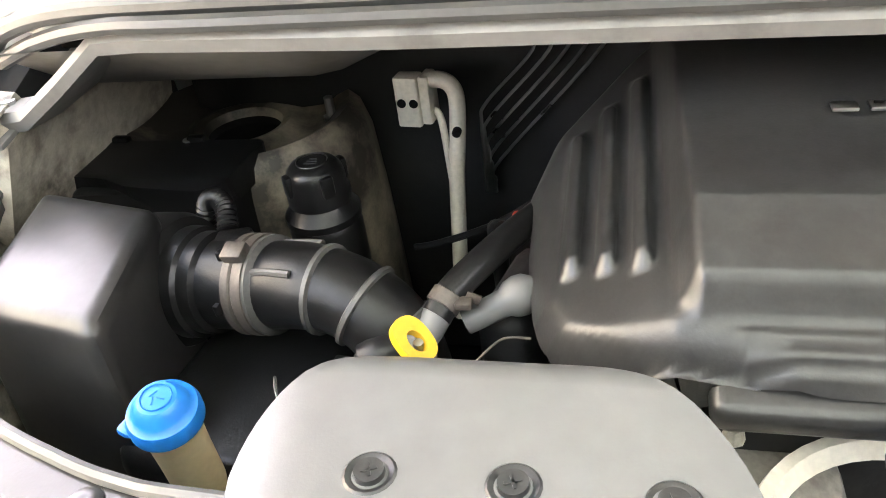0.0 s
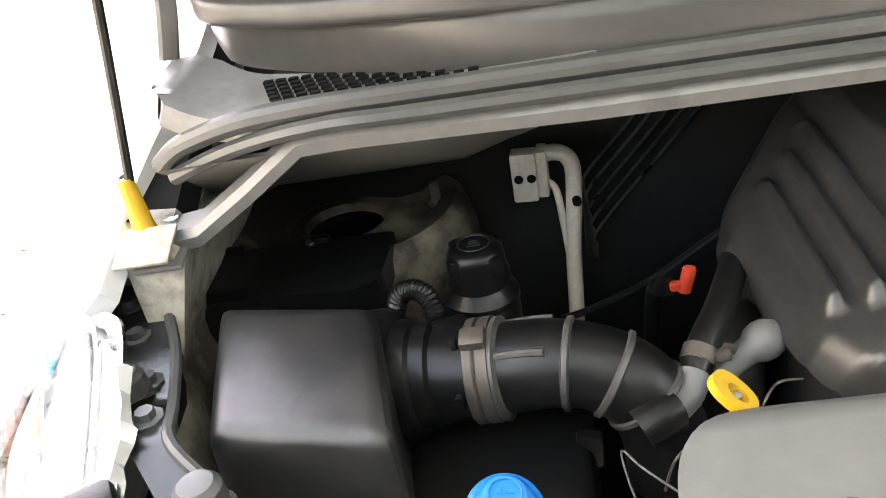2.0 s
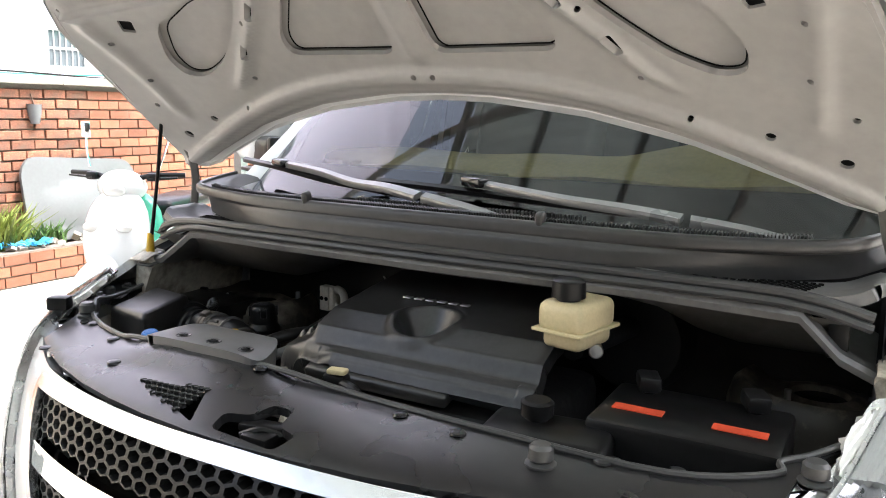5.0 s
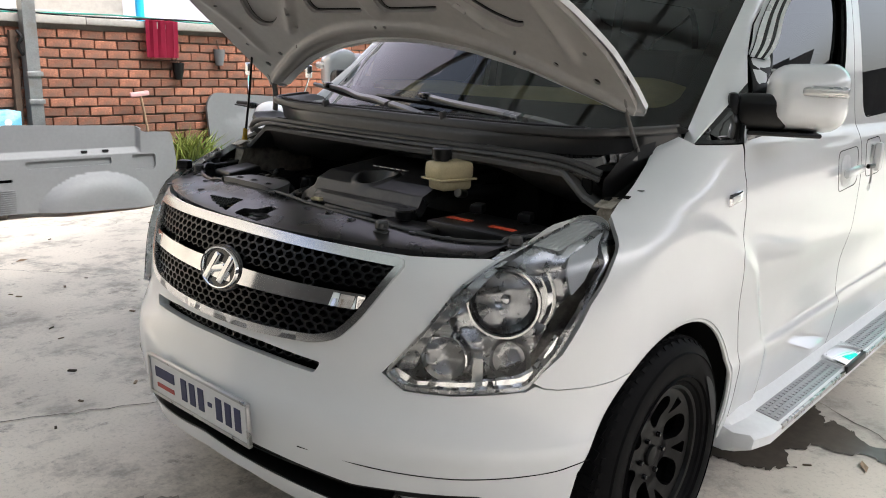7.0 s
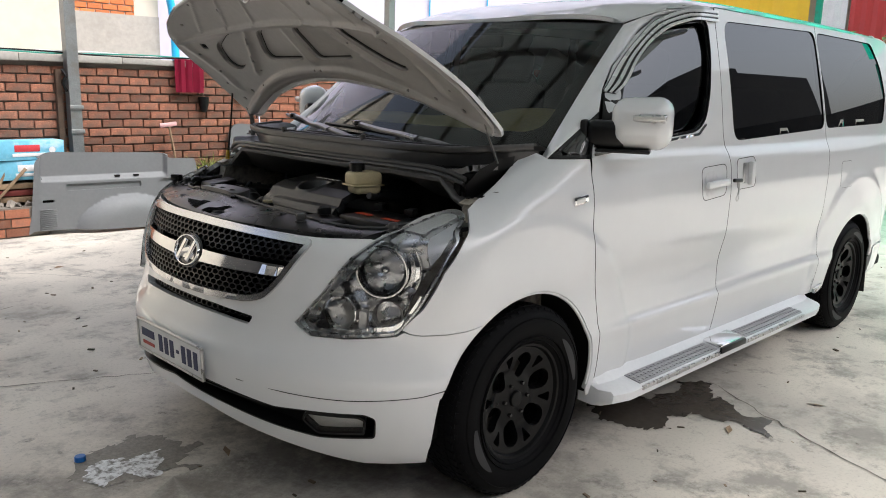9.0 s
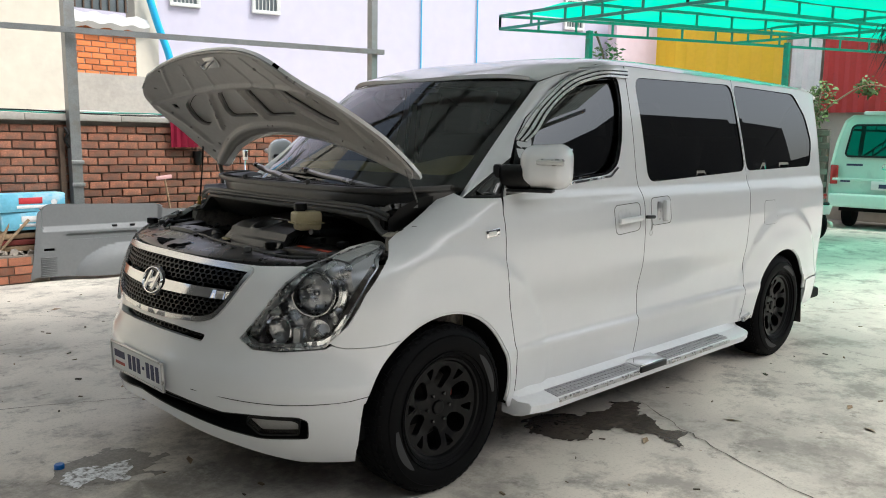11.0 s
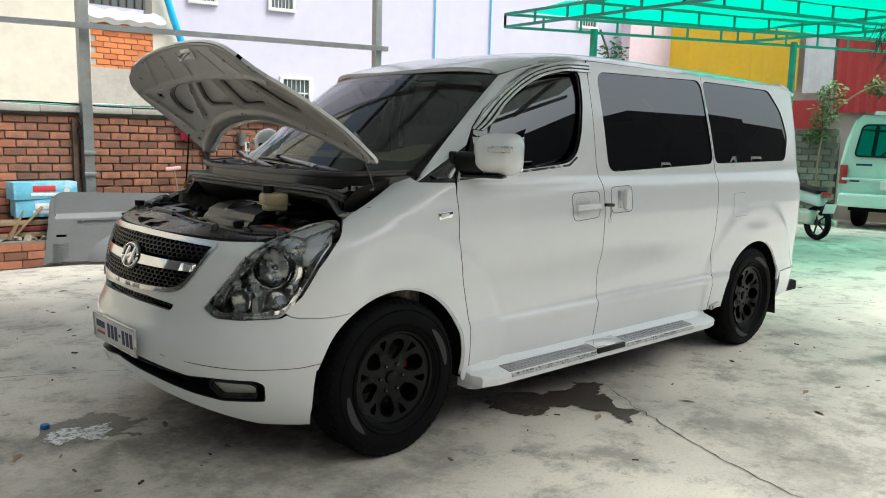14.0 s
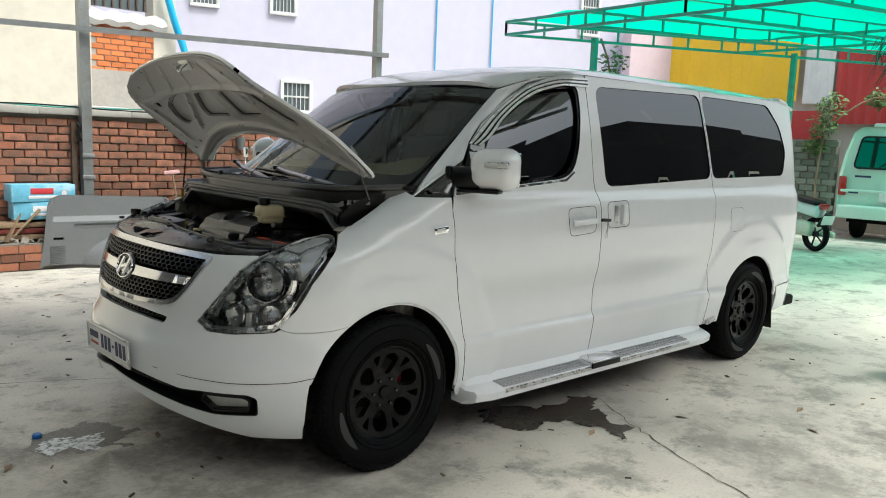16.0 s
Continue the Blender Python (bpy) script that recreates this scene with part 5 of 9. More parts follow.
def scuttle(y, k):
    """The upright front of the scuttle and its stepped ledge: a section swept along a bow that turns back at both ends."""
    y = np.asarray(y, float)
    d = curve([(0, 0.0), (1, 0.003), (2, 0.008), (3, 0.009), (4, 0.007), (5, 0.010), (6, 0.018), (7, 0.028), (8, 0.030), (9, 0.055), (10, 0.13)])(k)
    h = curve([(0, 1.170), (1, 1.205), (2, 1.214), (3, 1.2165), (4, 1.219), (5, 1.2375), (6, 1.242), (7, 1.240), (8, 1.234), (9, 1.232), (10, 1.212)])(k)
    d = d + 0.055 * np.clip((np.abs(y) - 0.40) / 0.32, 0, 1) * np.clip(1 - np.asarray(k) / 4.5, 0, 1)
    return np.stack([foot(np.abs(y)) + d, y * (1 - 0.10 * d), h + 0.016 * np.clip((np.abs(y) - 0.62) / 0.19, 0, 1) ** 1.5], -1)


bm = bmesh.new()
ys = [0.81 * math.sin(math.pi / 2 * i / 36) for i in range(-36, 37)]
rows = [[bm.verts.new(tuple(scuttle(np.array([y]), np.array([k / 3]))[0])) for k in range(31)] for y in ys]
for a, b in zip(rows, rows[1:]):
    for i in range(30):
        bm.faces.new((a[i], a[i + 1], b[i + 1], b[i]))
part("scuttle_top", bm, COWL, cowl, "stepped scuttle front", angle=60)
for sg in (-1, 1):
    tr = [(0.694, 0.40), (0.697, 0.60), (0.702, 0.69), (0.722, 0.752), (0.76, 0.775), (0.85, 0.785), (0.86, 0.74), (0.82, 0.69), (0.78, 0.60), (0.73, 0.48), (0.71, 0.42)]
    panel("end_trough", patch(tr, [], lambda x, y, sg=sg: np.stack([x, sg * y, 1.168 + 0.09 * np.clip(0.55 - y, 0, 1) + 0.02 * np.clip((y - 0.70) / 0.06, 0, 1) ** 2], -1), 0.015, 0.02, flip=sg < 0), FLANGE, cowl, "level grey trough beside the scuttle")
# mesh vents near both ends
for sg in (-1, 1):
    bm = bmesh.new()
    for j in range(6):
        y = 0.660 + 0.004 * j
        while y > 0.49 + 0.024 * j:
            box(bm, (0.0066, 0.0082, 0.003), (0.716 + 0.0118 * j + 0.06 * max(0.0, y - 0.5), sg * y, 1.1695 + 0.09 * max(0.0, 0.55 - y)))
            y -= 0.0118
    vents = part("vent_grid", bm, DARK, cowl, "rows of square vent holes", smooth=False)
    vents["kind"] = "stuff"
# fine comb behind the ledge
bm = bmesh.new()
for i in range(230):
    y = 0.66 - 1.32 * i / 229
    p = scuttle(np.array([y]), np.array([7.5]))[0]
    box(bm, (0.012, 0.0022, 0.013), (p[0] + 0.004, p[1], p[2] + 0.004), Matrix.Rotation(radians(-12), 3, "Y"))
for i in range(66):
    y = 0.22 - 0.5 * i / 65
    box(bm, (0.010, 0.0026, 0.013), (0.768 + 0.06 * (y + 0.03) ** 2, y, 1.243), Matrix.Rotation(radians(-12), 3, "Y"))
part("comb", bm, COWL, cowl, "fine comb", smooth=False)["kind"] = "stuff"
for y in (0.312, -0.22):
    p = scuttle(np.array([y]), np.array([6.0]))[0]
    bm = bmesh.new()
    box(bm, (0.022, 0.016, 0.030), (p[0], p[1], p[2] + 0.003), Matrix.Rotation(radians(-14), 3, "Y"), 0.006, 3)
    part("clip", bm, COWL, cowl)
# seal and the pale flange in front of it
bm = bmesh.new()
tube(bm, [(0.728, 0.775, 1.128), (0.715, 0.74, 1.15), (0.70, 0.66, 1.168), (0.69, 0.5, 1.172), (0.685, 0.0, 1.170), (0.69, -0.5, 1.170), (0.70, -0.66, 1.164), (0.715, -0.76, 1.14)], 0.0095, 10)
tube(bm, [(0.722, 0.765, 1.118), (0.705, 0.70, 1.142), (0.685, 0.62, 1.158), (0.676, 0.5, 1.160), (0.672, 0.0, 1.158), (0.676, -0.5, 1.158), (0.69, -0.66, 1.150), (0.705, -0.76, 1.125)], 0.0075, 8)
SEAL = mat("rubber_seal", (0.05, 0.05, 0.05), 0.4, 0.0, 0.15, 20.0)
part("rubber_seal", bm, SEAL, cowl, "grey rubber seal")
bm = bmesh.new()
fl_t = [(0.712, 0.80, 1.065), (0.708, 0.755, 1.072), (0.703, 0.70, 1.107), (0.70, 0.645, 1.145), (0.690, 0.60, 1.150), (0.678, 0.4, 1.149), (0.674, 0.0, 1.147), (0.678, -0.4, 1.149), (0.69, -0.66, 1.14), (0.70, -0.72, 1.08), (0.712, -0.78, 1.05)]
rows = []
for x, y, z in fl_t:
    rows.append([bm.verts.new((x + dx, y, z + dz)) for dx, dz in ((0.03, 0.006), (0.0, 0.004), (-0.006, -0.004), (-0.002, -0.016), (0.05, -0.022), (0.34, -0.012))])
for a, b in zip(rows, rows[1:]):
    for i in range(5):
        bm.faces.new((a[i], a[i + 1], b[i + 1], b[i]))
part("flange", bm, FLANGE, cowl, "grey sheet flange")
part("plenum_back", new_box((0.3, 1.44, 0.015), (0.90, 0, 1.125), None, 0.003), DARK, cowl)
for sg in (1,):
    part("corner_plate", new_box((0.13, 0.045, 0.006), (0.745, sg * 0.79, 1.062), Matrix.Rotation(radians(-10), 3, "Y"), 0.002), FLANGE, cowl)
    bm = bmesh.new()
    lathe(bm, [(0, 0.012), (0.007, 0.011), (0.007, 0.004), (0.012, 0.003), (0.012, 0)], 8, Matrix.Translation((0.73, sg * 0.785, 1.066)))
    part("screw", bm, STEEL, cowl)

# wipers
WIPER = mat("satin_grey_wiper", (0.22, 0.22, 0.22), 0.3, 0.4, 0.08)
for pts, blade in (([(0.735, -0.15, 1.228), (0.745, -0.05, 1.248), (0.760, 0.055, 1.262), (0.785, 0.16, 1.272), (0.815, 0.27, 1.275), (0.868, 0.40, 1.288), (0.93, 0.57, 1.296)], [(1.058, 0.805, 1.287), (0.96, 0.62, 1.285), (0.885, 0.40, 1.268), (0.86, 0.22, 1.255)]),
                   ([(0.81, -0.645, 1.225), (0.785, -0.56, 1.245), (0.766, -0.469, 1.258), (0.772, -0.36, 1.268), (0.79, -0.22, 1.276), (0.825, -0.06, 1.288), (0.835, -0.02, 1.292)], [(0.881, 0.245, 1.274), (0.85, 0.06, 1.272), (0.845, -0.15, 1.262), (0.855, -0.38, 1.25)])):
    w = new("wiper")
    w.parent = van
    w["label"] = "grey windscreen wiper with a black blade"
    bm = bmesh.new()
    ribbon(bm, pts[:3], lambda u: 0.027 - 0.003 * u, 0.014, (-0.4, 0, 0.9))
    ribbon(bm, [Vector(pts[2]) + Vector((0.0, 0.014, 0.001))] + pts[3:], lambda u: 0.027 - 0.013 * u, 0.013, (-0.4, 0, 0.9))
    part("arm", bm, WIPER, w, "satin grey arm")
    bm = bmesh.new()
    lathe(bm, [(0, 0.02), (0.014, 0.018), (0.018, 0.01), (0.018, -0.02)], 16, Matrix.Translation(pts[0]))
    part("pivot_cap", bm, BLACK, w)
    bm = bmesh.new()
    tube(bm, blade, 0.009, 6)
    part("blade", bm, BLACK, w, "black blade")
    mid = Vector(pts[-1])
    part("connector", new_box((0.03, 0.07, 0.02), tuple(mid), Matrix.Rotation(radians(-30), 3, "Z"), 0.007), GLOSS_BLACK, w)

# black radiator cover behind the grille
shroud = new("radiator_cover")
shroud.parent = van
shroud["label"] = "black plastic cover over the radiator with push clips"
rear = [(0.745, 0.875), (0.735, 0.835), (0.715, 0.812), (0.64, 0.776), (0.56, 0.752), (0.512, 0.737), (0.480, 0.705), (0.452, 0.672), (0.415, 0.60), (0.393, 0.54), (0.378, 0.486), (0.365, 0.41), (0.36, 0.11), (0.352, -0.07), (0.338, -0.33), (0.352, -0.55), (0.42, -0.67), (0.452, -0.672), (0.480, -0.705), (0.512, -0.737), (0.56, -0.752), (0.64, -0.776), (0.715, -0.812), (0.735, -0.835), (0.745, -0.875)]
front = [(float(front_x(y, 0.962)) + 0.006, y) for y in (-0.68, -0.60, -0.5, -0.4, -0.3, -0.2, -0.1, 0.0, 0.1, 0.2, 0.3, 0.4, 0.5, 0.60, 0.68)]
side_edge = [(0.66, 0.868), (0.60, 0.828), (0.55, 0.785), (0.50, 0.738), (0.45, 0.70)]
cover_poly = rear + [(x, -y) for x, y in side_edge] + front + [(x, y + 0.025) for x, y in side_edge[::-1]]


def cover_top(x, y):
    f = front_x(np.clip(y, -0.7, 0.7), 0.962 + 0 * y)
    k = np.clip((x - f) / 0.16, 0, 1)
    return np.stack([x, y, 0.966 + 0.030 * k ** 0.6 + 0.035 * np.clip((x - 0.45) / 0.2, 0, 1) + 0.018 * np.clip((x - 0.29) / 0.06, 0, 1) * np.exp(-((y - 0.26) / 0.17) ** 4) - 0.03 * np.clip((x - 0.53) / 0.05, 0, 1) * np.clip((np.abs(y) - 0.6) / 0.1, 0, 1)], -1)


latch_hole = rounded([(0.175, 0.065), (0.215, 0.075), (0.225, 0.03), (0.265, 0.02), (0.26, -0.02), (0.215, -0.03), (0.205, -0.07), (0.165, -0.06)], 0.012, 3)
tri_vent = rounded([(0.247, 0.295), (0.260, 0.156), (0.176, 0.105)], 0.01, 3)
SHROUD = mat("satin_black_cover", (0.015, 0.015, 0.016), 0.28, 0.0, 0.2, 7.0, bump=0.08, bump_scale=400.0, spots=(0.035, 0.034, 0.033), spot_scale=6.0, spot_amount=0.35)
panel("cover_sheet", patch(cover_poly, [latch_hole, tri_vent], cover_top, 0.03, 0.015), SHROUD, shroud)
bm = bmesh.new()
tube(bm, [tuple(cover_top(np.array([x - 0.004]), np.array([y]))[0] + (0, 0, 0.003)) for x, y in rear], 0.005, 8, samples=4)
part("edge_seal", bm, SEAL, shroud, "rubber edge seal")
bm = bmesh.new()
for i in range(-2, 14):
    for j in range(-3, 7):
        x, y = 0.208 + j * 0.013, 0.325 - i * 0.013
        if inside(np.array([x]), np.array([y]), inset(tri_vent, -0.004))[0]:
            lathe(bm, [(0.0045, 0.0), (0.0065, 0.002), (0.0065, -0.004)], 6, Matrix.Translation(tuple(cover_top(np.array([x]), np.array([y]))[0])))
part("vent_mesh", bm, SHROUD, shroud, "triangular honeycomb vent", smooth=False)
bm = bmesh.new()
box(bm, (0.05, 0.05, 0.05), (0.215, 0.0, 0.945), None, 0.006)
box(bm, (0.03, 0.10, 0.012), (0.235, 0.0, 0.968), Matrix.Rotation(radians(12), 3, "Z"), 0.004)
tube(bm, [(0.20, 0.03, 0.962), (0.215, 0.0, 0.972), (0.23, -0.03, 0.965), (0.27, -0.075, 0.985)], 0.006, 8)
part("latch", bm, BLACK, shroud, "black bonnet latch")
part("latch_well", new_box((0.13, 0.17, 0.01), (0.215, 0, 0.915), None, 0.002), DARK, shroud)
for x, y in ((0.415, 0.627), (0.30, 0.62), (0.36, 0.5), (0.345, 0.12), (0.32, -0.17), (0.31, -0.27), (0.335, -0.47), (0.36, -0.56), (0.28, 0.40)):
    z = float(cover_top(np.array([x]), np.array([y]))[0][2])
    bm = bmesh.new()
    lathe(bm, [(0, 0.004), (0.004, 0.005), (0.007, 0.0045), (0.0115, 0.003), (0.0125, 0.0)], 14, Matrix.Translation((x, y, z)))
    part("push_clip", bm, SHROUD, shroud)
z = float(cover_top(np.array([0.419]), np.array([0.661]))[0][2])
bm = bmesh.new()
lathe(bm, [(0.0, 0.0012), (0.0105, 0.0012), (0.0125, 0.002), (0.0135, 0.0)], 20, Matrix.Translation((0.419, 0.661, z)) @ Matrix.Rotation(0.9, 4, "Z") @ Matrix.Diagonal((1.2, 0.7, 1, 1)))
part("hole", bm, DARK, shroud, "dark slot")
# rubber buffers
for x, y in ((0.455, 0.700), (0.295, -0.40), (0.43, -0.715), (0.585, 0.80)):
    z = float(cover_top(np.array([x]), np.array([y]))[0][2])
    bm = bmesh.new()
    lathe(bm, [(0, 0.028), (0.012, 0.027), (0.0165, 0.022), (0.0175, 0.008), (0.013, 0.004), (0.021, 0.001), (0.021, -0.002)], 18, Matrix.Translation((x, y, z)))
    part("buffer", bm, SEAL, shroud, "round rubber buffer")
part("clip_block", new_box((0.035, 0.045, 0.03), (0.44, 0.80 - 0.03, 1.01), Matrix.Rotation(0.5, 3, "Z"), 0.006), BLACK, shroud)

bm = bmesh.new()
rows = []
for x, z0, z1 in ((0.70, 1.0, 1.125), (0.76, 1.0, 1.175), (0.84, 1.0, 1.205), (0.93, 1.0, 1.215)):
    rows.append([bm.verts.new((x, -0.795 + 0.02 * math.sin((z - 1.0) * 14), z)) for z in (z0, z0 + 0.35 * (z1 - z0), z0 + 0.7 * (z1 - z0), z1)])
for a, b in zip(rows, rows[1:]):
    for i in range(3):
        bm.faces.new((a[i], a[i + 1], b[i + 1], b[i]))
bmesh.ops.solidify(bm, geom=bm.faces[:], thickness=0.008)
part("end_plate", bm, BLACK, cowl, "black upright end plate")
part("bracket", new_box((0.012, 0.03, 0.075), (0.725, -0.715, 1.105), None, 0.003), BLACK, cowl, "black upright bracket")
for y in (-0.80, -0.84):
    part("hole", new_box((0.014, 0.016, 0.002), (0.69 + 0.5 * (-0.80 - y), y, 1.0845 if y > -0.81 else 1.092), Matrix.Rotation(radians(-19), 3, "Y")), DARK, cowl)

# ---- engine and its parts ----
engine = new("engine")
engine.parent = van
engine["label"] = "engine under a ribbed black plastic cover"
part("block", new_box((0.36, 0.55, 0.38), (0.70, -0.02, 0.74), None, 0.03), GRIME, engine)
ec_poly = rounded([(0.497, -0.30), (0.90, -0.30), (0.90, 0.15), (0.862, 0.215), (0.79, 0.277), (0.757, 0.294), (0.716, 0.294), (0.708, 0.283), (0.66, 0.284), (0.585, 0.272), (0.553, 0.258), (0.530, 0.23), (0.512, 0.18), (0.499, 0.09)], 0.016, 4)


def engine_top(x, y):
    """A raised middle plate, a flank sloping off with three ribs, and rolled edges."""
    side = 0.972 + 0.17 * (x - 0.663) - 0.47 * (y - 0.283)
    top = 1.054 + 0.10 * (x - 0.60) - 0.30 * np.clip(0.60 - x, 0, 1)
    k = np.clip((0.176 + 0.05 * (x - 0.6) - y) / 0.018, 0, 1) * np.clip((x - 0.526) / 0.022, 0, 1)
    k = k * k * (3 - 2 * k)
    base = np.where(y > 0.17, side, 0.972 + 0.17 * (x - 0.663) + 0.0531)
    z = base * (1 - k) + top * k
    edge = np.interp(x, [0.52, 0.556, 0.585, 0.66, 0.735, 0.79, 0.862, 0.90], [0.20, 0.258, 0.272, 0.284, 0.292, 0.277, 0.215, 0.15])
    z = z - 0.024 * np.clip((y - edge + 0.022) / 0.022, 0, 1.2) ** 2.2 - 0.028 * np.clip((0.520 + 0.03 * np.clip((y - 0.1) / 0.13, 0, 1) - x) / 0.022, 0, 1) ** 2 - 0.02 * np.clip((x - 0.87) / 0.03, 0, 1) ** 2
    for c, x0 in ((0.244, 0.598), (0.218, 0.590), (0.193, 0.582)):
        z = z + 0.011 * np.exp(-((y - c - 0.02 * (x - 0.6)) / 0.0074) ** 4) * np.clip((x - x0) / 0.012, 0, 1) * np.clip((0.80 + 0.9 * (0.22 - c) - x) / 0.02, 0, 1)
    r = np.hypot(x - 0.612, y + 0.042)
    z = z + 0.006 * np.exp(-((r - 0.066) / 0.008) ** 2) - 0.055 * np.clip((0.060 - r) / 0.034, 0, 1)
    for c in (0.508, 0.518):
        z = z - 0.004 * np.exp(-((x - c) / 0.0025) ** 2) * (y < 0.13) * (y > -0.27)
    return np.stack([x, y, z], -1)


cover = panel("engine_cover", patch(ec_poly, [], engine_top, 0.0038, 0.03), GREY_PLASTIC, engine, "ribbed dark grey engine cover")
for i in range(6):
    part("bar", new_box((0.013, 0.018, 0.003), (0.700 + 0.0005 * i, 0.052 - 0.0255 * i, 1.0675), None, 0.001), STEEL, cover)
CASTING = mat("grimy_casting", (0.34, 0.32, 0.28), 0.5, 0.3, 0.3, 20.0, spots=(0.06, 0.055, 0.05), spot_scale=14.0, spot_amount=0.8)
part("manifold", new_box((0.12, 0.05, 0.10), (0.69, 0.295, 0.86), Matrix.Rotation(radians(-14), 3, "Z"), 0.018, 3), GRIME, engine, "grimy dark casting")
bm = bmesh.new()
lathe(bm, [(0.0, 0.018), (0.010, 0.016), (0.016, 0.008), (0.0175, 0.0), (0.016, -0.008), (0.012, -0.014), (0.011, -0.05)], 24, Matrix.Translation((0.632, 0.288, 0.937)) @ pose(0, 0, 0, 70, 0, 20))
part("injector_cap", bm, mat("grey_rubber_cap", (0.10, 0.10, 0.10), 0.5), engine, "grey rubber cap")
bm = bmesh.new()
for k in range(5):
    box(bm, (0.010, 0.014, 0.03), (0.515 + 0.006 * k, 0.285 - 0.03 * k, 0.925), Matrix.Rotation(0.3 * k, 3, "Z"), 0.003)
    lathe(bm, [(0.0, 0.012), (0.006, 0.011), (0.008, 0.0)], 8, Matrix.Translation((0.50, 0.27 - 0.034 * k, 0.93)))
part("head_bolts", bm, CASTING, engine, "row of grimy alloy lugs")
part("front_tab", new_box((0.045, 0.30, 0.028), (0.512, -0.0, 0.958), Matrix.Rotation(radians(-18), 3, "Y"), 0.010, 3), GREY_PLASTIC, engine, "lower front lip of the cover")
part("head", new_box((0.05, 0.20, 0.05), (0.505, 0.16, 0.875), None, 0.015), mat("grimy_alloy", (0.22, 0.205, 0.18), 0.5, 0.3, 0.3, 20.0, spots=(0.05, 0.045, 0.04), spot_scale=14.0, spot_amount=0.8), engine, "grimy alloy rocker cover edge")

fcp = rounded([(0.345, 0.405), (0.40, 0.412), (0.445, 0.40), (0.474, 0.365), (0.480, 0.30), (0.478, 0.225), (0.452, 0.172), (0.405, 0.142), (0.345, 0.124)], 0.03, 4)


def fc_top(x, y):
    return np.stack([x, y, 1.024 + 0.02 * (0.4 - x) - 0.010 * np.abs((y - 0.27) / 0.14) ** 5 - 0.016 * np.clip((x - 0.45) / 0.03, 0, 1) ** 2], -1)


FRONT_GREY = mat("smooth_grey_cover", (0.10, 0.10, 0.10), 0.36, 0.0, 0.12, 6.0, bump=0.1, bump_scale=500.0, spots=(0.085, 0.083, 0.08), spot_scale=10.0, spot_amount=0.25)
duct_cover = panel("snorkel_cover", patch(fcp, [], fc_top, 0.012, 0.075), FRONT_GREY, engine, "smooth grey rounded plastic cover with screws")
for x, y in ((0.374, 0.328), (0.374, 0.254), (0.372, 0.178)):
    z = float(fc_top(np.array([x]), np.array([y]))[0][2])
    bm = bmesh.new()
    lathe(bm, [(0, 0.003), (0.008, 0.0035), (0.008, 0.002), (0.0085, -0.001), (0.0105, 0.0005), (0.013, 0.0012), (0.0145, 0.0)], 20, Matrix.Translation((x, y, z)))
    for a in (0, 90):
        box(bm, (0.009, 0.0016, 0.001), (x, y, z + 0.0035), Matrix.Rotation(radians(a + 20), 3, "Z"))
    part("screw", bm, GREY_PLASTIC, duct_cover, "recessed cross screw")

air = new("air_filter_box")
air.parent = van
air["label"] = "dusty black air filter housing in the engine bay"
bm = bmesh.new()
corners = [(0.515, 0.735), (0.485, 0.575), (0.655, 0.60), (0.695, 0.765)]
lo = [bm.verts.new((x, y, 0.70)) for x, y in corners]
tp = [bm.verts.new((x + (0.012 if i < 2 else -0.004), y + (-0.012 if i in (0, 3) else 0.004), (0.992, 0.998, 1.010, 1.004)[i])) for i, (x, y) in enumerate(corners)]
for i in range(4):
    j = (i + 1) % 4
    bm.faces.new((lo[i], lo[j], tp[j], tp[i]))
bm.faces.new(tp)
bm.faces.new(lo[::-1])
bmesh.ops.recalc_face_normals(bm, faces=bm.faces)
bmesh.ops.bevel(bm, geom=[e for e in bm.edges], offset=0.017, segments=4, profile=0.6, affect="EDGES")
part("housing", bm, mat("dusty_black_plastic", (0.012, 0.012, 0.0125), 0.36, 0.0, 0.25, 9.0, spots=(0.034, 0.032, 0.030), spot_scale=9.0, spot_amount=0.5, spot_from=0.46, grain=0.4, grain_scale=60.0), air, "dusty black housing")
bm = bmesh.new()
axis = Vector((-0.14, -1.0, 0.10)).normalized()
m = Matrix.Translation((0.646, 0.600, 0.930)) @ axis.to_track_quat("Z", "Y").to_matrix().to_4x4()
lathe(bm, [(0.064, -0.03), (0.064, -0.004), (0.060, 0.006), (0.052, 0.010), (0.051, 0.024), (0.047, 0.027), (0.047, 0.040), (0.042, 0.043), (0.041, 0.088), (0.0, 0.088)], 40, m)
outlet = part("outlet", bm, BLACK, air, "black round outlet with a sensor")
for a in (50, 110, 175):
    part("catch", new_box((0.008, 0.012, 0.006), m @ Vector((0.0425 * math.cos(radians(a)), 0.0425 * math.sin(radians(a)), 0.066)), m.to_3x3(), 0.002), BLACK, outlet)
bm = bmesh.new()
lathe(bm, [(0.043, 0.072), (0.0455, 0.073), (0.0455, 0.080), (0.0435, 0.082), (0.0455, 0.084), (0.0455, 0.093), (0.043, 0.094)], 40, m)
box(bm, (0.012, 0.018, 0.022), m @ Vector((0.047 * math.cos(1.9), 0.047 * math.sin(1.9), 0.083)), m.to_3x3() @ Matrix.Rotation(1.9, 3, "Z"), 0.003)
RUSTY = mat("weathered_clamp", (0.075, 0.064, 0.056), 0.5, 0.4, 0.3, 40.0)
part("clamp", bm, RUSTY, air, "weathered hose clamp")
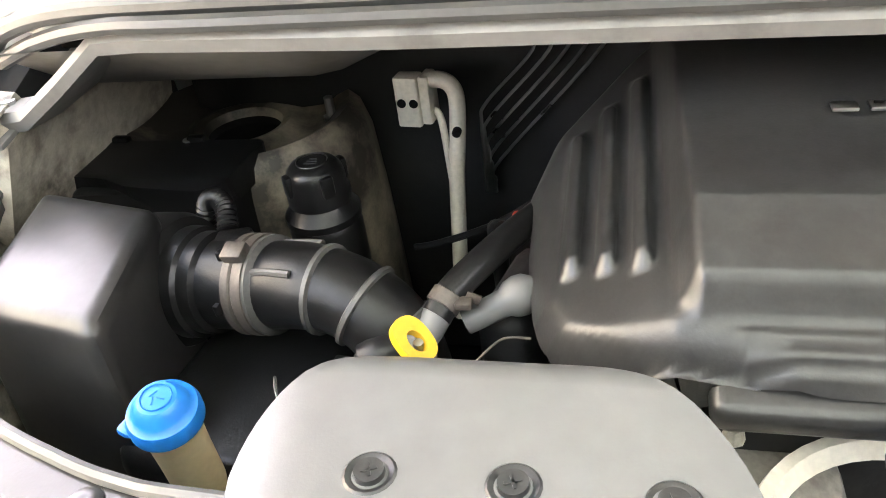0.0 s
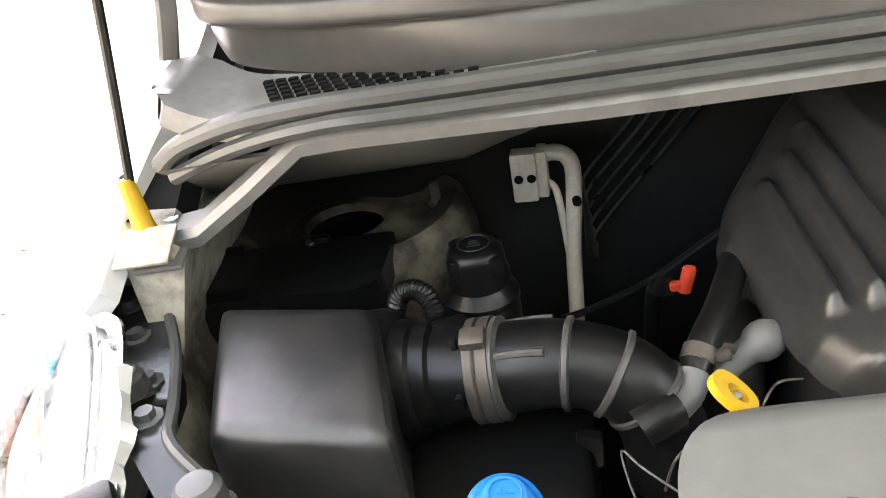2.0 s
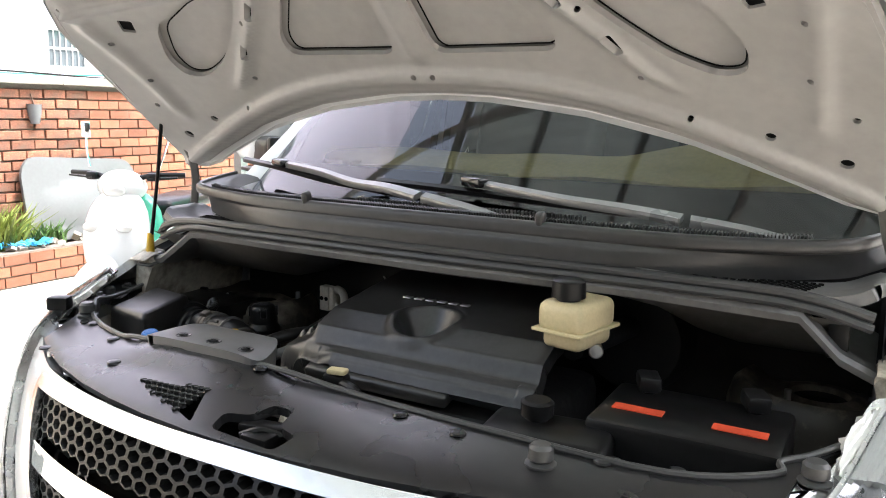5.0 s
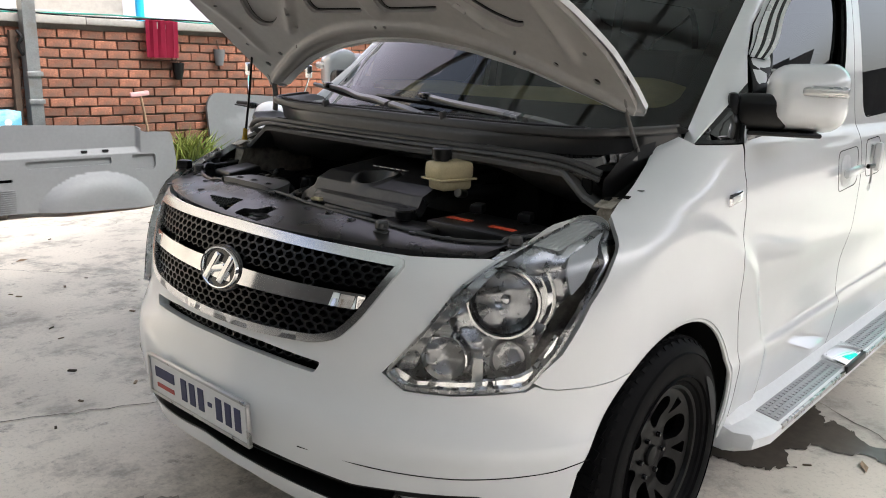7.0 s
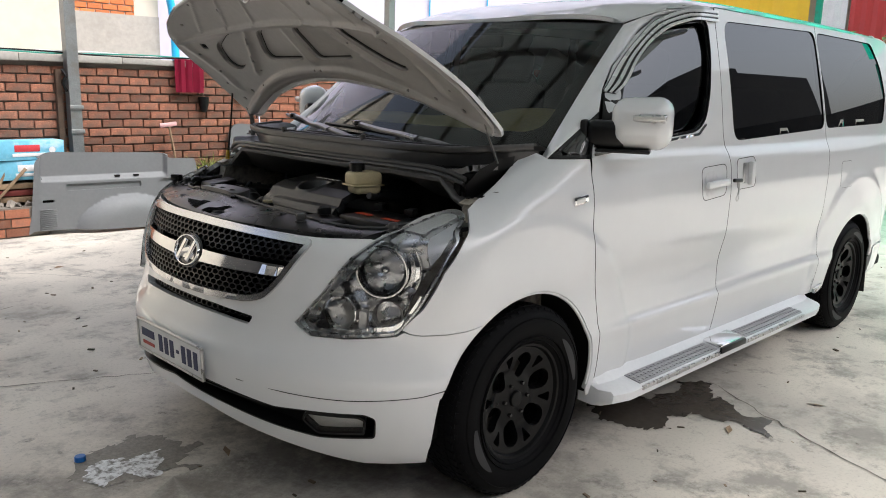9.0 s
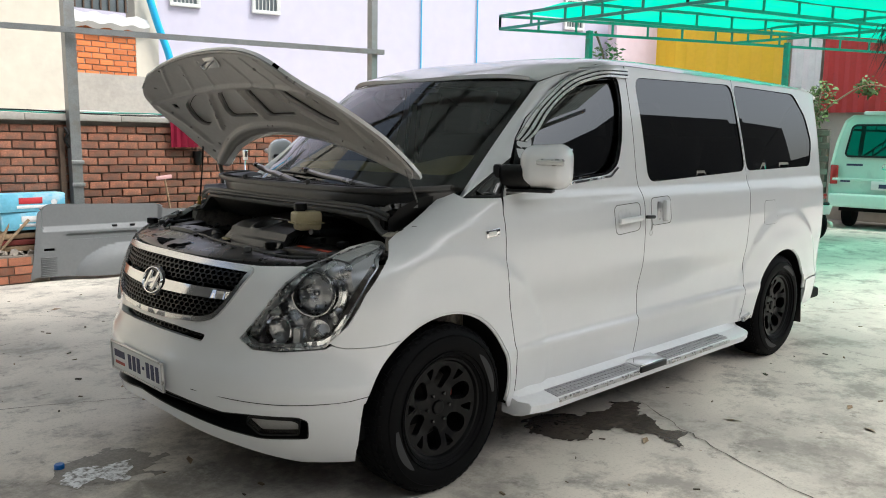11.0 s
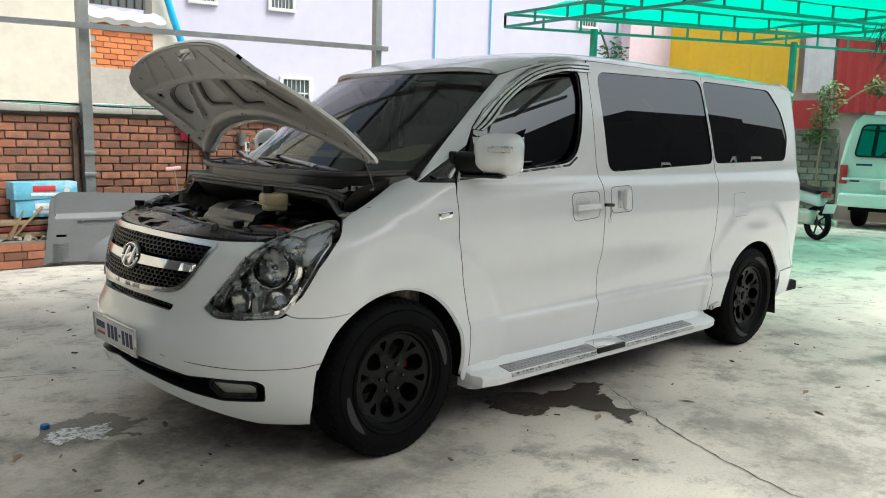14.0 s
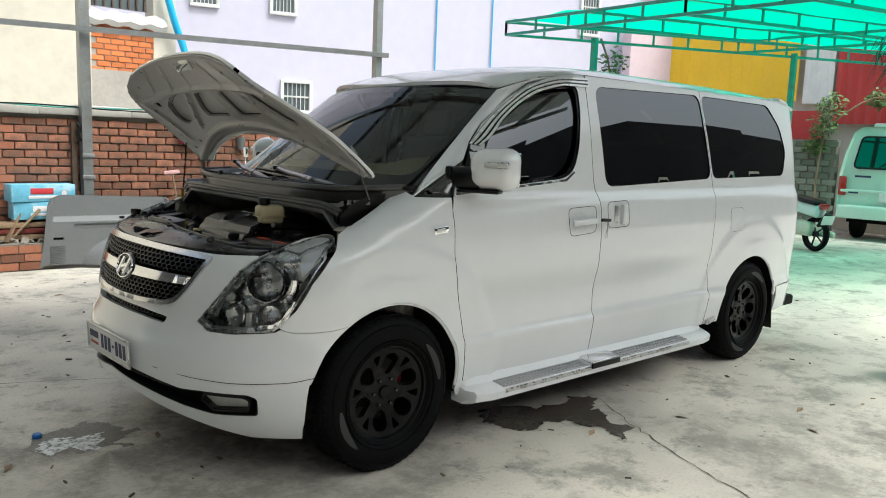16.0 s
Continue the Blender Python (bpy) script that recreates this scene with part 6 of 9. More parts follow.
duct_pts = [m @ Vector((0, 0, 0.086)), m @ Vector((0, 0, 0.10)), (0.622, 0.462, 0.947), (0.613, 0.425, 0.943), (0.602, 0.395, 0.925), (0.594, 0.380, 0.893), (0.59, 0.375, 0.84)]
bm = bmesh.new()
tube(bm, duct_pts, lambda u: 0.0415 - 0.006 * min(1, u * 2.2), 36, samples=12)
WORN = mat("worn_rubber_ridge", (0.05, 0.049, 0.047), 0.45, 0.0, 0.3, 30.0)
duct = part("intake_hose", bm, BLACK, air, "black moulded rubber intake hose")
tmp = bmesh.new()
tube(tmp, duct_pts, 0.001, 4, samples=12)
vs = [v.co.copy() for v in tmp.verts]
tmp.free()
mid_line = [sum(vs[4 * i:4 * i + 4], Vector()) / 4 for i in range(len(vs) // 4)]
for i, rr in ((11, 0.0445), (28, 0.0395), (40, 0.0385), (50, 0.0380)):
    d = mid_line[i + 1] - mid_line[i - 1]
    bm = bmesh.new()
    lathe(bm, [(rr - 0.006, -0.005), (rr, -0.002), (rr, 0.002), (rr - 0.006, 0.005)], 36, Matrix.Translation(mid_line[i]) @ d.to_track_quat("Z", "Y").to_matrix().to_4x4())
    part("hose_rib", bm, WORN, duct)
for a, i0, i1 in ((2.35, 12, 27), (0.9, 12, 27), (3.4, 28, 39)):
    bm = bmesh.new()
    pts = []
    for i in range(i0, i1, 3):
        d = (mid_line[i + 1] - mid_line[i - 1]).normalized()
        side = d.cross(Vector((0, 0, 1))).normalized()
        up = side.cross(d)
        pts.append(mid_line[i] + (side * math.cos(a) + up * math.sin(a)) * 0.0375)
    tube(bm, pts, 0.0035, 8, samples=3)
    part("hose_rib", bm, WORN, duct)
bm = bmesh.new()
tube(bm, [(0.668, 0.556, 0.972), (0.684, 0.562, 0.985), (0.698, 0.576, 0.988), (0.704, 0.592, 0.978), (0.70, 0.60, 0.95)], 0.0085, 12, ribs=(22, 0.18), samples=22)
part("sensor_cable", bm, BLACK, air, "corrugated cable sleeve")
part("sensor", new_box((0.030, 0.036, 0.022), (0.655, 0.546, 0.965), Matrix.Rotation(0.25, 3, "Z"), 0.006), BLACK, air)

part("lower_body", new_box((0.20, 0.16, 0.12), (0.575, 0.52, 0.82), Matrix.Rotation(radians(-8), 3, "Z"), 0.02, 3), BLACK, air, "black lower filter body")
for x, y in ((0.515, 0.455), (0.60, 0.44)):
    part("catch", new_box((0.012, 0.022, 0.035), (x, y, 0.868), Matrix.Rotation(radians(-8), 3, "Z"), 0.003), BLACK, air)

relay = new("fuse_box")
relay.parent = van
relay["label"] = "black lidded fuse box beside the inner wing"
part("case", new_box((0.10, 0.20, 0.16), (0.838, 0.722, 0.858), Matrix.Rotation(radians(3), 3, "Z"), 0.012), BLACK, relay)
lid = rounded([(0.885, 0.838), (0.802, 0.838), (0.796, 0.770), (0.784, 0.740), (0.776, 0.650), (0.79, 0.622), (0.885, 0.612)], 0.01, 3)
panel("lid", patch(lid, [], lambda x, y: np.stack([x, y, 0.952 - 0.006 * np.clip((0.80 - x) / 0.03, 0, 1) + 0 * y], -1), 0.02, 0.034), BLACK, relay, "black stepped lid")
for x, y in ((0.885, 0.80), (0.885, 0.70)):
    part("lid_clip", new_box((0.012, 0.022, 0.012), (x, y, 0.952), None, 0.003), BLACK, relay)

ps = new("fluid_reservoir")
ps.parent = van
ps["label"] = "black power steering reservoir with a notched cap"
bm = bmesh.new()
at = Matrix.Translation((0.803, 0.523, 0))
lathe(bm, [(0.0, 0.80), (0.036, 0.80), (0.040, 0.82), (0.040, 0.893), (0.037, 0.899), (0.041, 0.902), (0.041, 0.910), (0.034, 0.918), (0.030, 0.925)], 36, at)
part("bowl", bm, BLACK, ps)
bm = bmesh.new()
lathe(bm, [(0.0, 0.968), (0.017, 0.968), (0.024, 0.966), (0.029, 0.960), (0.031, 0.950), (0.0315, 0.940), (0.034, 0.934), (0.034, 0.924)], 36, at)
pcap = part("cap", bm, BLACK, ps, "black notched cap")
for k in range(4):
    a = k * math.pi / 2 + 0.75
    part("lug", new_box((0.008, 0.014, 0.024), (0.803 + 0.031 * math.cos(a), 0.523 + 0.031 * math.sin(a), 0.950), Matrix.Rotation(a, 3, "Z"), 0.003), BLACK, pcap)
bm = bmesh.new()
lathe(bm, [(0.0155, 0.9682), (0.0165, 0.9692), (0.0175, 0.9682)], 30, at)
for i in range(3):
    box(bm, (0.002, 0.014 - 0.003 * i, 0.0012), (0.803 + 0.005 * (i - 1), 0.523, 0.9684))
part("raised_mark", bm, GREY_PLASTIC, pcap)

ac = new("pipe_joint")
ac.parent = van
ac["label"] = "pale aluminium pipe joint block on the bulkhead"
bm = bmesh.new()
box(bm, (0.024, 0.030, 0.063), (0.970, 0.459, 0.958), Matrix.Rotation(radians(-8), 3, "Z"), 0.003)
box(bm, (0.030, 0.013, 0.060), (0.974, 0.437, 0.959), Matrix.Rotation(radians(-8), 3, "Z"), 0.003)
blk = part("joint_block", bm, ALU, ac, "square aluminium block")
for y in (0.467, 0.452):
    bm = bmesh.new()
    lathe(bm, [(0, 0.0005), (0.0055, 0.0005), (0.0055, -0.002)], 14, Matrix.Translation((0.9575 + (0.460 - y) * -0.1, y, 0.958)) @ pose(0, 0, 0, 0, -90, 0))
    part("port", bm, DARK, blk, "dark round port")
bm = bmesh.new()
tube(bm, [(0.972, 0.437, 0.981), (0.970, 0.420, 0.982), (0.968, 0.408, 0.976), (0.966, 0.402, 0.960), (0.962, 0.404, 0.92), (0.955, 0.410, 0.86), (0.945, 0.414, 0.78), (0.93, 0.42, 0.66)], 0.0098, 16)
part("pipe", bm, ALU, ac, "bent aluminium pipe")
bm = bmesh.new()
lathe(bm, [(0.0, 0.0065), (0.004, 0.0065), (0.0055, 0.004), (0.0055, -0.004)], 12, Matrix.Translation((0.948, 0.402, 0.925)) @ pose(0, 0, 0, 0, -90, 0))
part("screw", bm, DARK, ac)
bm = bmesh.new()
tube(bm, [(0.972, 0.436, 0.943), (0.970, 0.429, 0.942), (0.966, 0.423, 0.93), (0.96, 0.419, 0.89), (0.953, 0.415, 0.84)], 0.0045, 10)
part("thin_pipe", bm, ALU, ac)
# brake lines on the bulkhead: a fan of straight runs
for i in range(5):
    bm = bmesh.new()
    tube(bm, [(1.028, 0.325 - 0.0215 * i, 1.02), (1.026, 0.318 - 0.020 * i, 0.992), (1.022, 0.378 - 0.003 * i, 0.928 - 0.020 * i), (1.018, 0.386 - 0.003 * i, 0.90 - 0.020 * i), (1.02, 0.387 - 0.003 * i, 0.80)], 0.0022, 6, samples=6)
    part("brake_line", bm, STEEL, bay, "thin steel brake line")
# dusty sheet under the scuttle, curving back over the strut tower
bm = bmesh.new()
rows = []
for k in range(25):
    y = 0.77 - 1.5 * k / 24
    drop = 0.075 * max(0.0, min(1.0, (abs(y) - 0.38) / 0.12))
    rows.append([bm.verts.new((x, y, z)) for x, z in ((0.70, 1.134), (0.74, 1.118 - 0.1 * drop), (0.80, 1.105 - 0.5 * drop), (0.85, 1.098 - 0.75 * drop), (0.93, 1.09 - drop), (1.035, 1.085 - drop))])
for a, b in zip(rows, rows[1:]):
    for i in range(5):
        bm.faces.new((a[i], b[i], b[i + 1], a[i + 1]))
part("plenum_sheet", bm, GREY_DUST, bay, "dusty grey sheet under the scuttle")

hose = new("breather_hose")
hose.parent = van
hose["label"] = "black rubber hose with a metal clamp"
bm = bmesh.new()
tube(bm, [(0.600, 0.352, 0.938), (0.620, 0.340, 0.950), (0.650, 0.320, 0.958), (0.690, 0.300, 0.958), (0.74, 0.28, 0.950)], 0.0130, 18)
part("rubber", bm, BLACK, hose)
bm = bmesh.new()
d = Vector((0.020, -0.012, 0.012)).normalized()
lathe(bm, [(0.0132, -0.007), (0.0145, -0.006), (0.0145, 0.006), (0.0132, 0.007)], 20, Matrix.Translation((0.612, 0.3455, 0.945)) @ d.to_track_quat("Z", "Y").to_matrix().to_4x4())
box(bm, (0.012, 0.014, 0.007), (0.606, 0.329, 0.948), None, 0.002)
box(bm, (0.002, 0.012, 0.010), (0.610, 0.322, 0.950), Matrix.Rotation(0.4, 3, "X"), 0.0006)
part("hose_clamp", bm, RUSTY, hose, "steel worm clamp")
bm = bmesh.new()
tube(bm, [(0.606, 0.349, 0.942), (0.590, 0.358, 0.930), (0.578, 0.370, 0.926), (0.566, 0.384, 0.926)], 0.0125, 16)
part("elbow", bm, mat("grey_rubber_cap", (0.10, 0.10, 0.10), 0.5), hose, "grey elbow")
bm = bmesh.new()
tube(bm, [(0.574, 0.374, 0.926), (0.566, 0.390, 0.925), (0.562, 0.402, 0.92)], 0.0165, 18)
part("cuff", bm, BLACK, hose, "black rubber cuff")

red = new("red_plug")
red.parent = van
red["label"] = "red plastic tab on a black dipstick tube"
RED = mat("red_plastic", (0.55, 0.06, 0.03), 0.4)
bm = bmesh.new()
box(bm, (0.010, 0.015, 0.034), (0.79, 0.312, 0.90), Matrix.Rotation(radians(12), 3, "X"), 0.005)
box(bm, (0.010, 0.012, 0.010), (0.79, 0.324, 0.894), None, 0.003)
part("tab", bm, RED, red)
bm = bmesh.new()
tube(bm, [(0.79, 0.328, 0.894), (0.80, 0.335, 0.888), (0.82, 0.34, 0.86), (0.85, 0.34, 0.70)], 0.010, 12)
part("stem", bm, BLACK, red)
bm = bmesh.new()
tube(bm, [(0.84, 0.44, 0.835), (0.84, 0.41, 0.842), (0.84, 0.343, 0.869), (0.84, 0.281, 0.911), (0.84, 0.25, 0.93)], 0.0042, 8)
part("cable", bm, BLACK, red)

dip = new("dipstick")
dip.parent = van
dip["label"] = "yellow dipstick loop beside the engine cover"
ring = [(0.0185 * abs(math.cos(t)) ** 0.8 * math.copysign(1, math.cos(t)), 0.0135 * abs(math.sin(t)) ** 0.8 * math.copysign(1, math.sin(t))) for t in (2 * math.pi * i / 36 for i in range(36))]
ring_hole = [(0.0088 * math.cos(t) + 0.002, 0.0062 * math.sin(t)) for t in (2 * math.pi * i / 24 for i in range(24))]
M3 = Matrix.Translation((0.521, 0.344, 0.985)) @ Matrix(((-0.490, 0.843, -0.211), (-0.659, -0.523, -0.531), (-0.558, -0.123, 0.812))).to_4x4()


def flat_to(m):
    R, t = np.array(m.to_3x3()), np.array(m.translation)
    return lambda u, v: np.stack([u, v, 0 * u], -1) @ R.T + t


me = patch(ring, [ring_hole], flat_to(M3), 0.006, 0.007)
panel("loop", me, YELLOW, dip, "yellow finger loop")
bm = bmesh.new()
tube(bm, [(0.523, 0.343, 0.98), (0.53, 0.345, 0.92), (0.56, 0.35, 0.80)], 0.004, 8)
part("stick", bm, STEEL, dip)

washer = new("washer_filler")
washer.parent = van
washer["label"] = "cream washer filler neck with a blue cap"
BLUE = mat("blue_plastic", (0.008, 0.14, 0.48), 0.38, 0.0, 0.1, 20.0)
CREAM_PL = mat("cream_plastic", (0.62, 0.52, 0.32), 0.45, 0.0, 0.1, 15.0)
wm = Matrix.Translation((0.455, 0.509, 0.960)) @ pose(0, 0, 0, 6, -10, 0) @ Matrix.Scale(0.77, 4)
bm = bmesh.new()
lathe(bm, [(0.0, 0.034), (0.010, 0.034), (0.0175, 0.033), (0.0215, 0.029), (0.0245, 0.022), (0.027, 0.018), (0.0315, 0.016), (0.034, 0.010), (0.034, 0.0), (0.030, -0.004)], 40, wm)
box(bm, (0.022, 0.018, 0.009), wm @ Vector((-0.012, 0.03, 0.0)), wm.to_3x3() @ Matrix.Rotation(radians(-20), 3, "Z"), 0.005)
wcap = part("cap", bm, BLUE, washer, "bright blue cap")
bm = bmesh.new()
lathe(bm, [(0.013, 0.0340), (0.0137, 0.0352), (0.0144, 0.0340)], 30, wm)
for a, dx, dy in ((20, -0.004, 0.002), (-30, 0.003, 0.004), (80, 0.0, -0.004)):
    box(bm, (0.008, 0.001, 0.0012), wm @ Vector((dx, dy, 0.0345)), wm.to_3x3() @ Matrix.Rotation(radians(a), 3, "Z"))
part("raised_mark", bm, BLUE, wcap)
bm = bmesh.new()
lathe(bm, [(0.0, -0.22), (0.026, -0.22), (0.0255, -0.06), (0.0265, -0.008), (0.028, 0.0)], 32, wm)
part("neck", bm, CREAM_PL, washer, "cream plastic neck")

wire = new("loose_wire")
wire.parent = van
wire["label"] = "loose grey and brown wires beside the front cover"
WHITE_PL = mat("white_plastic", (0.7, 0.7, 0.68), 0.45)
GREY_WIRE = mat("grey_wire", (0.06, 0.06, 0.06), 0.45)
bm = bmesh.new()
tube(bm, [(0.435, 0.40, 0.985), (0.455, 0.42, 0.99), (0.475, 0.43, 0.985), (0.45, 0.422, 0.955), (0.43, 0.40, 0.935)], 0.0008, 6)
tube(bm, [(0.43, 0.405, 0.965), (0.42, 0.415, 0.94), (0.41, 0.41, 0.90)], 0.0008, 6)
part("wire_loop", bm, GREY_WIRE, wire)
bm = bmesh.new()
tube(bm, [(0.52, 0.33, 0.97), (0.505, 0.36, 0.972), (0.495, 0.39, 0.955), (0.49, 0.40, 0.93)], 0.0011, 6)
tube(bm, [(0.552, 0.322, 0.922), (0.561, 0.312, 0.93), (0.579, 0.295, 0.936), (0.583, 0.274, 0.934)], 0.0011, 6)
part("brown_wire", bm, RUSTY, wire, "brown wires")
bm = bmesh.new()
tube(bm, [(0.40, 0.455, 0.70), (0.41, 0.452, 0.82), (0.42, 0.445, 0.90)], 0.032, 20, cap=False)
part("black_sleeve", bm, BLACK, wire, "black fabric sleeve")

brake = new("brake_reservoir")
brake.parent = van
brake["label"] = "cream brake fluid reservoir with a black cap"
BRAKE_PL = mat("yellowed_plastic", (0.55, 0.47, 0.28), 0.4, 0.0, 0.12, 18.0)
bm = new_box((0.12, 0.085, 0.055), (0.625, -0.325, 1.105), Matrix.Rotation(radians(-12), 3, "Z"), 0.016, 3)
box(bm, (0.105, 0.075, 0.035), (0.63, -0.325, 1.068), Matrix.Rotation(radians(-12), 3, "Z"), 0.012, 3)
box(bm, (0.13, 0.095, 0.006), (0.625, -0.325, 1.083), Matrix.Rotation(radians(-12), 3, "Z"), 0.002)
part("tank", bm, BRAKE_PL, brake, "yellowed plastic tank")
bm = bmesh.new()
lathe(bm, [(0.0, 0.03), (0.022, 0.03), (0.0275, 0.027), (0.0285, 0.0), (0.02, 0.0), (0.02, -0.02)], 24, Matrix.Translation((0.600, -0.318, 1.138)))
part("cap", bm, BLACK, brake, "black cap")
bm = bmesh.new()
tube(bm, [(0.64, -0.315, 1.04), (0.76, -0.33, 1.03), (0.9, -0.34, 1.02)], 0.022, 14)
lathe(bm, [(0, 0.018), (0.014, 0.017), (0.016, 0.0)], 16, Matrix.Translation((0.67, -0.305, 1.03)) @ pose(0, 0, 0, 0, -70, 0))
part("cylinder", bm, GRIME, brake, "grimy master cylinder")
bm = bmesh.new()
lathe(bm, [(0.0, -0.06), (0.10, -0.05), (0.12, 0.0), (0.10, 0.05), (0.0, 0.06)], 32, Matrix.Translation((0.96, -0.34, 0.99)) @ pose(0, 0, 0, 0, 90, 0))
part("booster", bm, GRIME, brake, "black brake booster")
bm = bmesh.new()
lathe(bm, [(0.0, 0.022), (0.011, 0.021), (0.013, 0.016), (0.013, -0.03)], 16, Matrix.Translation((0.640, -0.356, 1.042)) @ pose(0, 0, 0, 0, -80, 20))
part("plug", bm, STEEL, brake, "bare steel plug")

batt = new("battery")
batt.parent = van
batt["label"] = "black car battery with red labels"
part("case", new_box((0.19, 0.27, 0.22), (0.542, -0.539, 0.89), None, 0.01), BLACK, batt)
ORANGE = mat("red_orange_label", (0.55, 0.07, 0.03), 0.4)
for x, y in ((0.515, -0.466), (0.509, -0.612)):
    part("label", new_box((0.022, 0.075, 0.002), (x, y, 1.0015), None), ORANGE, batt, "red label strip")
for y in (-0.459, -0.619):
    bm = bmesh.new()
    lathe(bm, [(0.0, 1.03), (0.009, 1.03), (0.011, 0.998)], 12, Matrix.Translation((0.602, y, 0)))
    box(bm, (0.05, 0.035, 0.025), (0.597, y, 1.02), Matrix.Rotation(0.4, 3, "Z"), 0.006)
    part("terminal", bm, BLACK, batt)

tank = new("coolant_tank")
tank.parent = van
tank["label"] = "black coolant tank with a ridged cap"
part("body", new_box((0.12, 0.19, 0.12), (0.42, -0.36, 0.925), Matrix.Rotation(radians(6), 3, "Z"), 0.015, 3), BLACK, tank)
bm = bmesh.new()
lathe(bm, [(0, 0.03), (0.02, 0.03), (0.025, 0.026), (0.025, 0.006), (0.018, 0.004), (0.018, -0.01)], 12, Matrix.Translation((0.44, -0.335, 0.985)))
part("cap", bm, BLACK, tank, "ridged cap")
plug = new("hose_connector")
plug.parent = van
plug["label"] = "black hose connector with a clear clip"
bm = new_box((0.04, 0.035, 0.025), (0.375, -0.47, 0.965), Matrix.Rotation(0.5, 3, "Z"), 0.01)
tube(bm, [(0.375, -0.47, 0.965), (0.39, -0.50, 0.95), (0.42, -0.52, 0.90)], 0.012, 10)
part("connector_body", bm, BLACK, plug)
conn = new("oil_filler")
conn.parent = van
conn["label"] = "black filler with a pale yellow clip"
bm = new_box((0.035, 0.045, 0.022), (0.445, 0.04, 0.975), Matrix.Rotation(0.2, 3, "Z"), 0.01)
tube(bm, [(0.44, 0.025, 0.97), (0.43, -0.01, 0.965), (0.43, -0.03, 0.94)], 0.010, 10)
part("filler_body", bm, BLACK, conn)
part("clip", new_box((0.022, 0.035, 0.010), (0.443, 0.035, 0.99), Matrix.Rotation(0.2, 3, "Z"), 0.004), BRAKE_PL, conn, "pale yellow clip")
# fan ring low in the bay
bm = bmesh.new()
lathe(bm, [(0.083, 0.0), (0.09, 0.012), (0.098, 0.012), (0.102, 0.0)], 40, Matrix.Translation((0.435, 0.03, 0.90)))
lathe(bm, [(0.0, 0.02), (0.012, 0.018), (0.014, 0.0)], 16, Matrix.Translation((0.435, 0.08, 0.90)))
part("pulley_ring", bm, ALU, engine, "pale alloy ring")
# inner wing bolts and holes near the stay
for sg in (-1, 1):
    for x, y, z in ((0.755, 0.835, 1.0905), (0.70, 0.815, 1.072)):
        bm = bmesh.new()
        lathe(bm, [(0, 0.0), (0.011, 0.0), (0.011, -0.001)], 14, Matrix.Translation((x + 0.03, sg * y, z + 0.0115)))
        part("hole", bm, DARK, bay, "dark round hole")
    part("bracket", new_box((0.045, 0.05, 0.004), (0.69, sg * 0.797, 1.071), Matrix.Rotation(radians(-19), 3, "Y"), 0.0015), BAY_PAINT, bay, "cream steel bracket")
for x, y in ((0.71, 0.858), (0.655, 0.832), (0.60, 0.805), (0.535, 0.778)):
    z = float(cover_top(np.array([x]), np.array([y]))[0][2])
    bm = bmesh.new()
    lathe(bm, [(0, 0.009), (0.007, 0.009), (0.008, 0.003), (0.013, 0.002), (0.013, -0.004)], 8, Matrix.Translation((x, y - 0.015, z)))
    part("bolt", bm, SEAL, bay)

# ---- cabin, seen through the glass ----
cabin = new("cabin")
cabin.parent = van
cabin["label"] = "beige dashboard and dark seats"
BEIGE = mat("beige_dash_cloth", (0.52, 0.42, 0.20), 0.9, 0.0, 0.15, 8.0, bump=0.5, bump_scale=200.0)
CLOTH = mat("dark_seat_cloth", (0.05, 0.05, 0.055), 0.9, 0.0, 0.2, 12.0)
def dash_top(x, y):
    return np.stack([x, y, 1.272 + 0.055 * np.exp(-((y + 0.38) / 0.24) ** 2) * np.clip((x - 1.34) / 0.12, 0, 1) + 0.035 * np.clip((x - 1.28) / 0.10, 0, 1) ** 0.7 + 0.006 * np.sin(13 * y) * np.sin(9 * x)], -1)


def dash_ledge(x, y):
    return np.stack([x, y, 1.185 + 0.085 * np.clip((x - 0.93) / 0.37, 0, 1.1) ** 0.8], -1)


panel("dashboard", patch(rounded([(1.30, -0.74), (1.62, -0.74), (1.64, 0.0), (1.62, 0.74), (1.30, 0.74), (1.285, 0.4), (1.28, 0.0), (1.285, -0.4)], 0.05), [], dash_top, 0.03, 0.06), BEIGE, cabin, "beige dashboard cover")
panel("dash_front", patch(rounded([(0.96, -0.40), (1.05, -0.62), (1.16, -0.75), (1.36, -0.75), (1.36, 0.75), (1.16, 0.75), (1.05, 0.62), (0.96, 0.40), (0.94, 0.0)], 0.03), [], dash_ledge, 0.04, 0.02), mat("dark_dash_plastic", (0.035, 0.033, 0.03), 0.6, 0.0, 0.15, 6.0, bump=0.1, bump_scale=300.0), cabin, "dark dashboard ledge")
for y in (-0.42, 0.42):
    bm = new_box((0.50, 0.52, 0.16), (1.95, y, 0.85), None, 0.05, 3)
    box(bm, (0.14, 0.50, 0.62), (2.22, y, 1.18), Matrix.Rotation(radians(14), 3, "Y"), 0.05, 3)
    box(bm, (0.09, 0.26, 0.18), (2.33, y, 1.57), Matrix.Rotation(radians(12), 3, "Y"), 0.04, 3)
    part("seat", bm, CLOTH, cabin)
for y in (-0.42, 0.42):
    for x in (3.2, 4.1):
        part("seat", new_box((0.14, 0.60, 0.70), (x, y, 1.15), Matrix.Rotation(radians(14), 3, "Y"), 0.05, 3), CLOTH, cabin)
bm = bmesh.new()
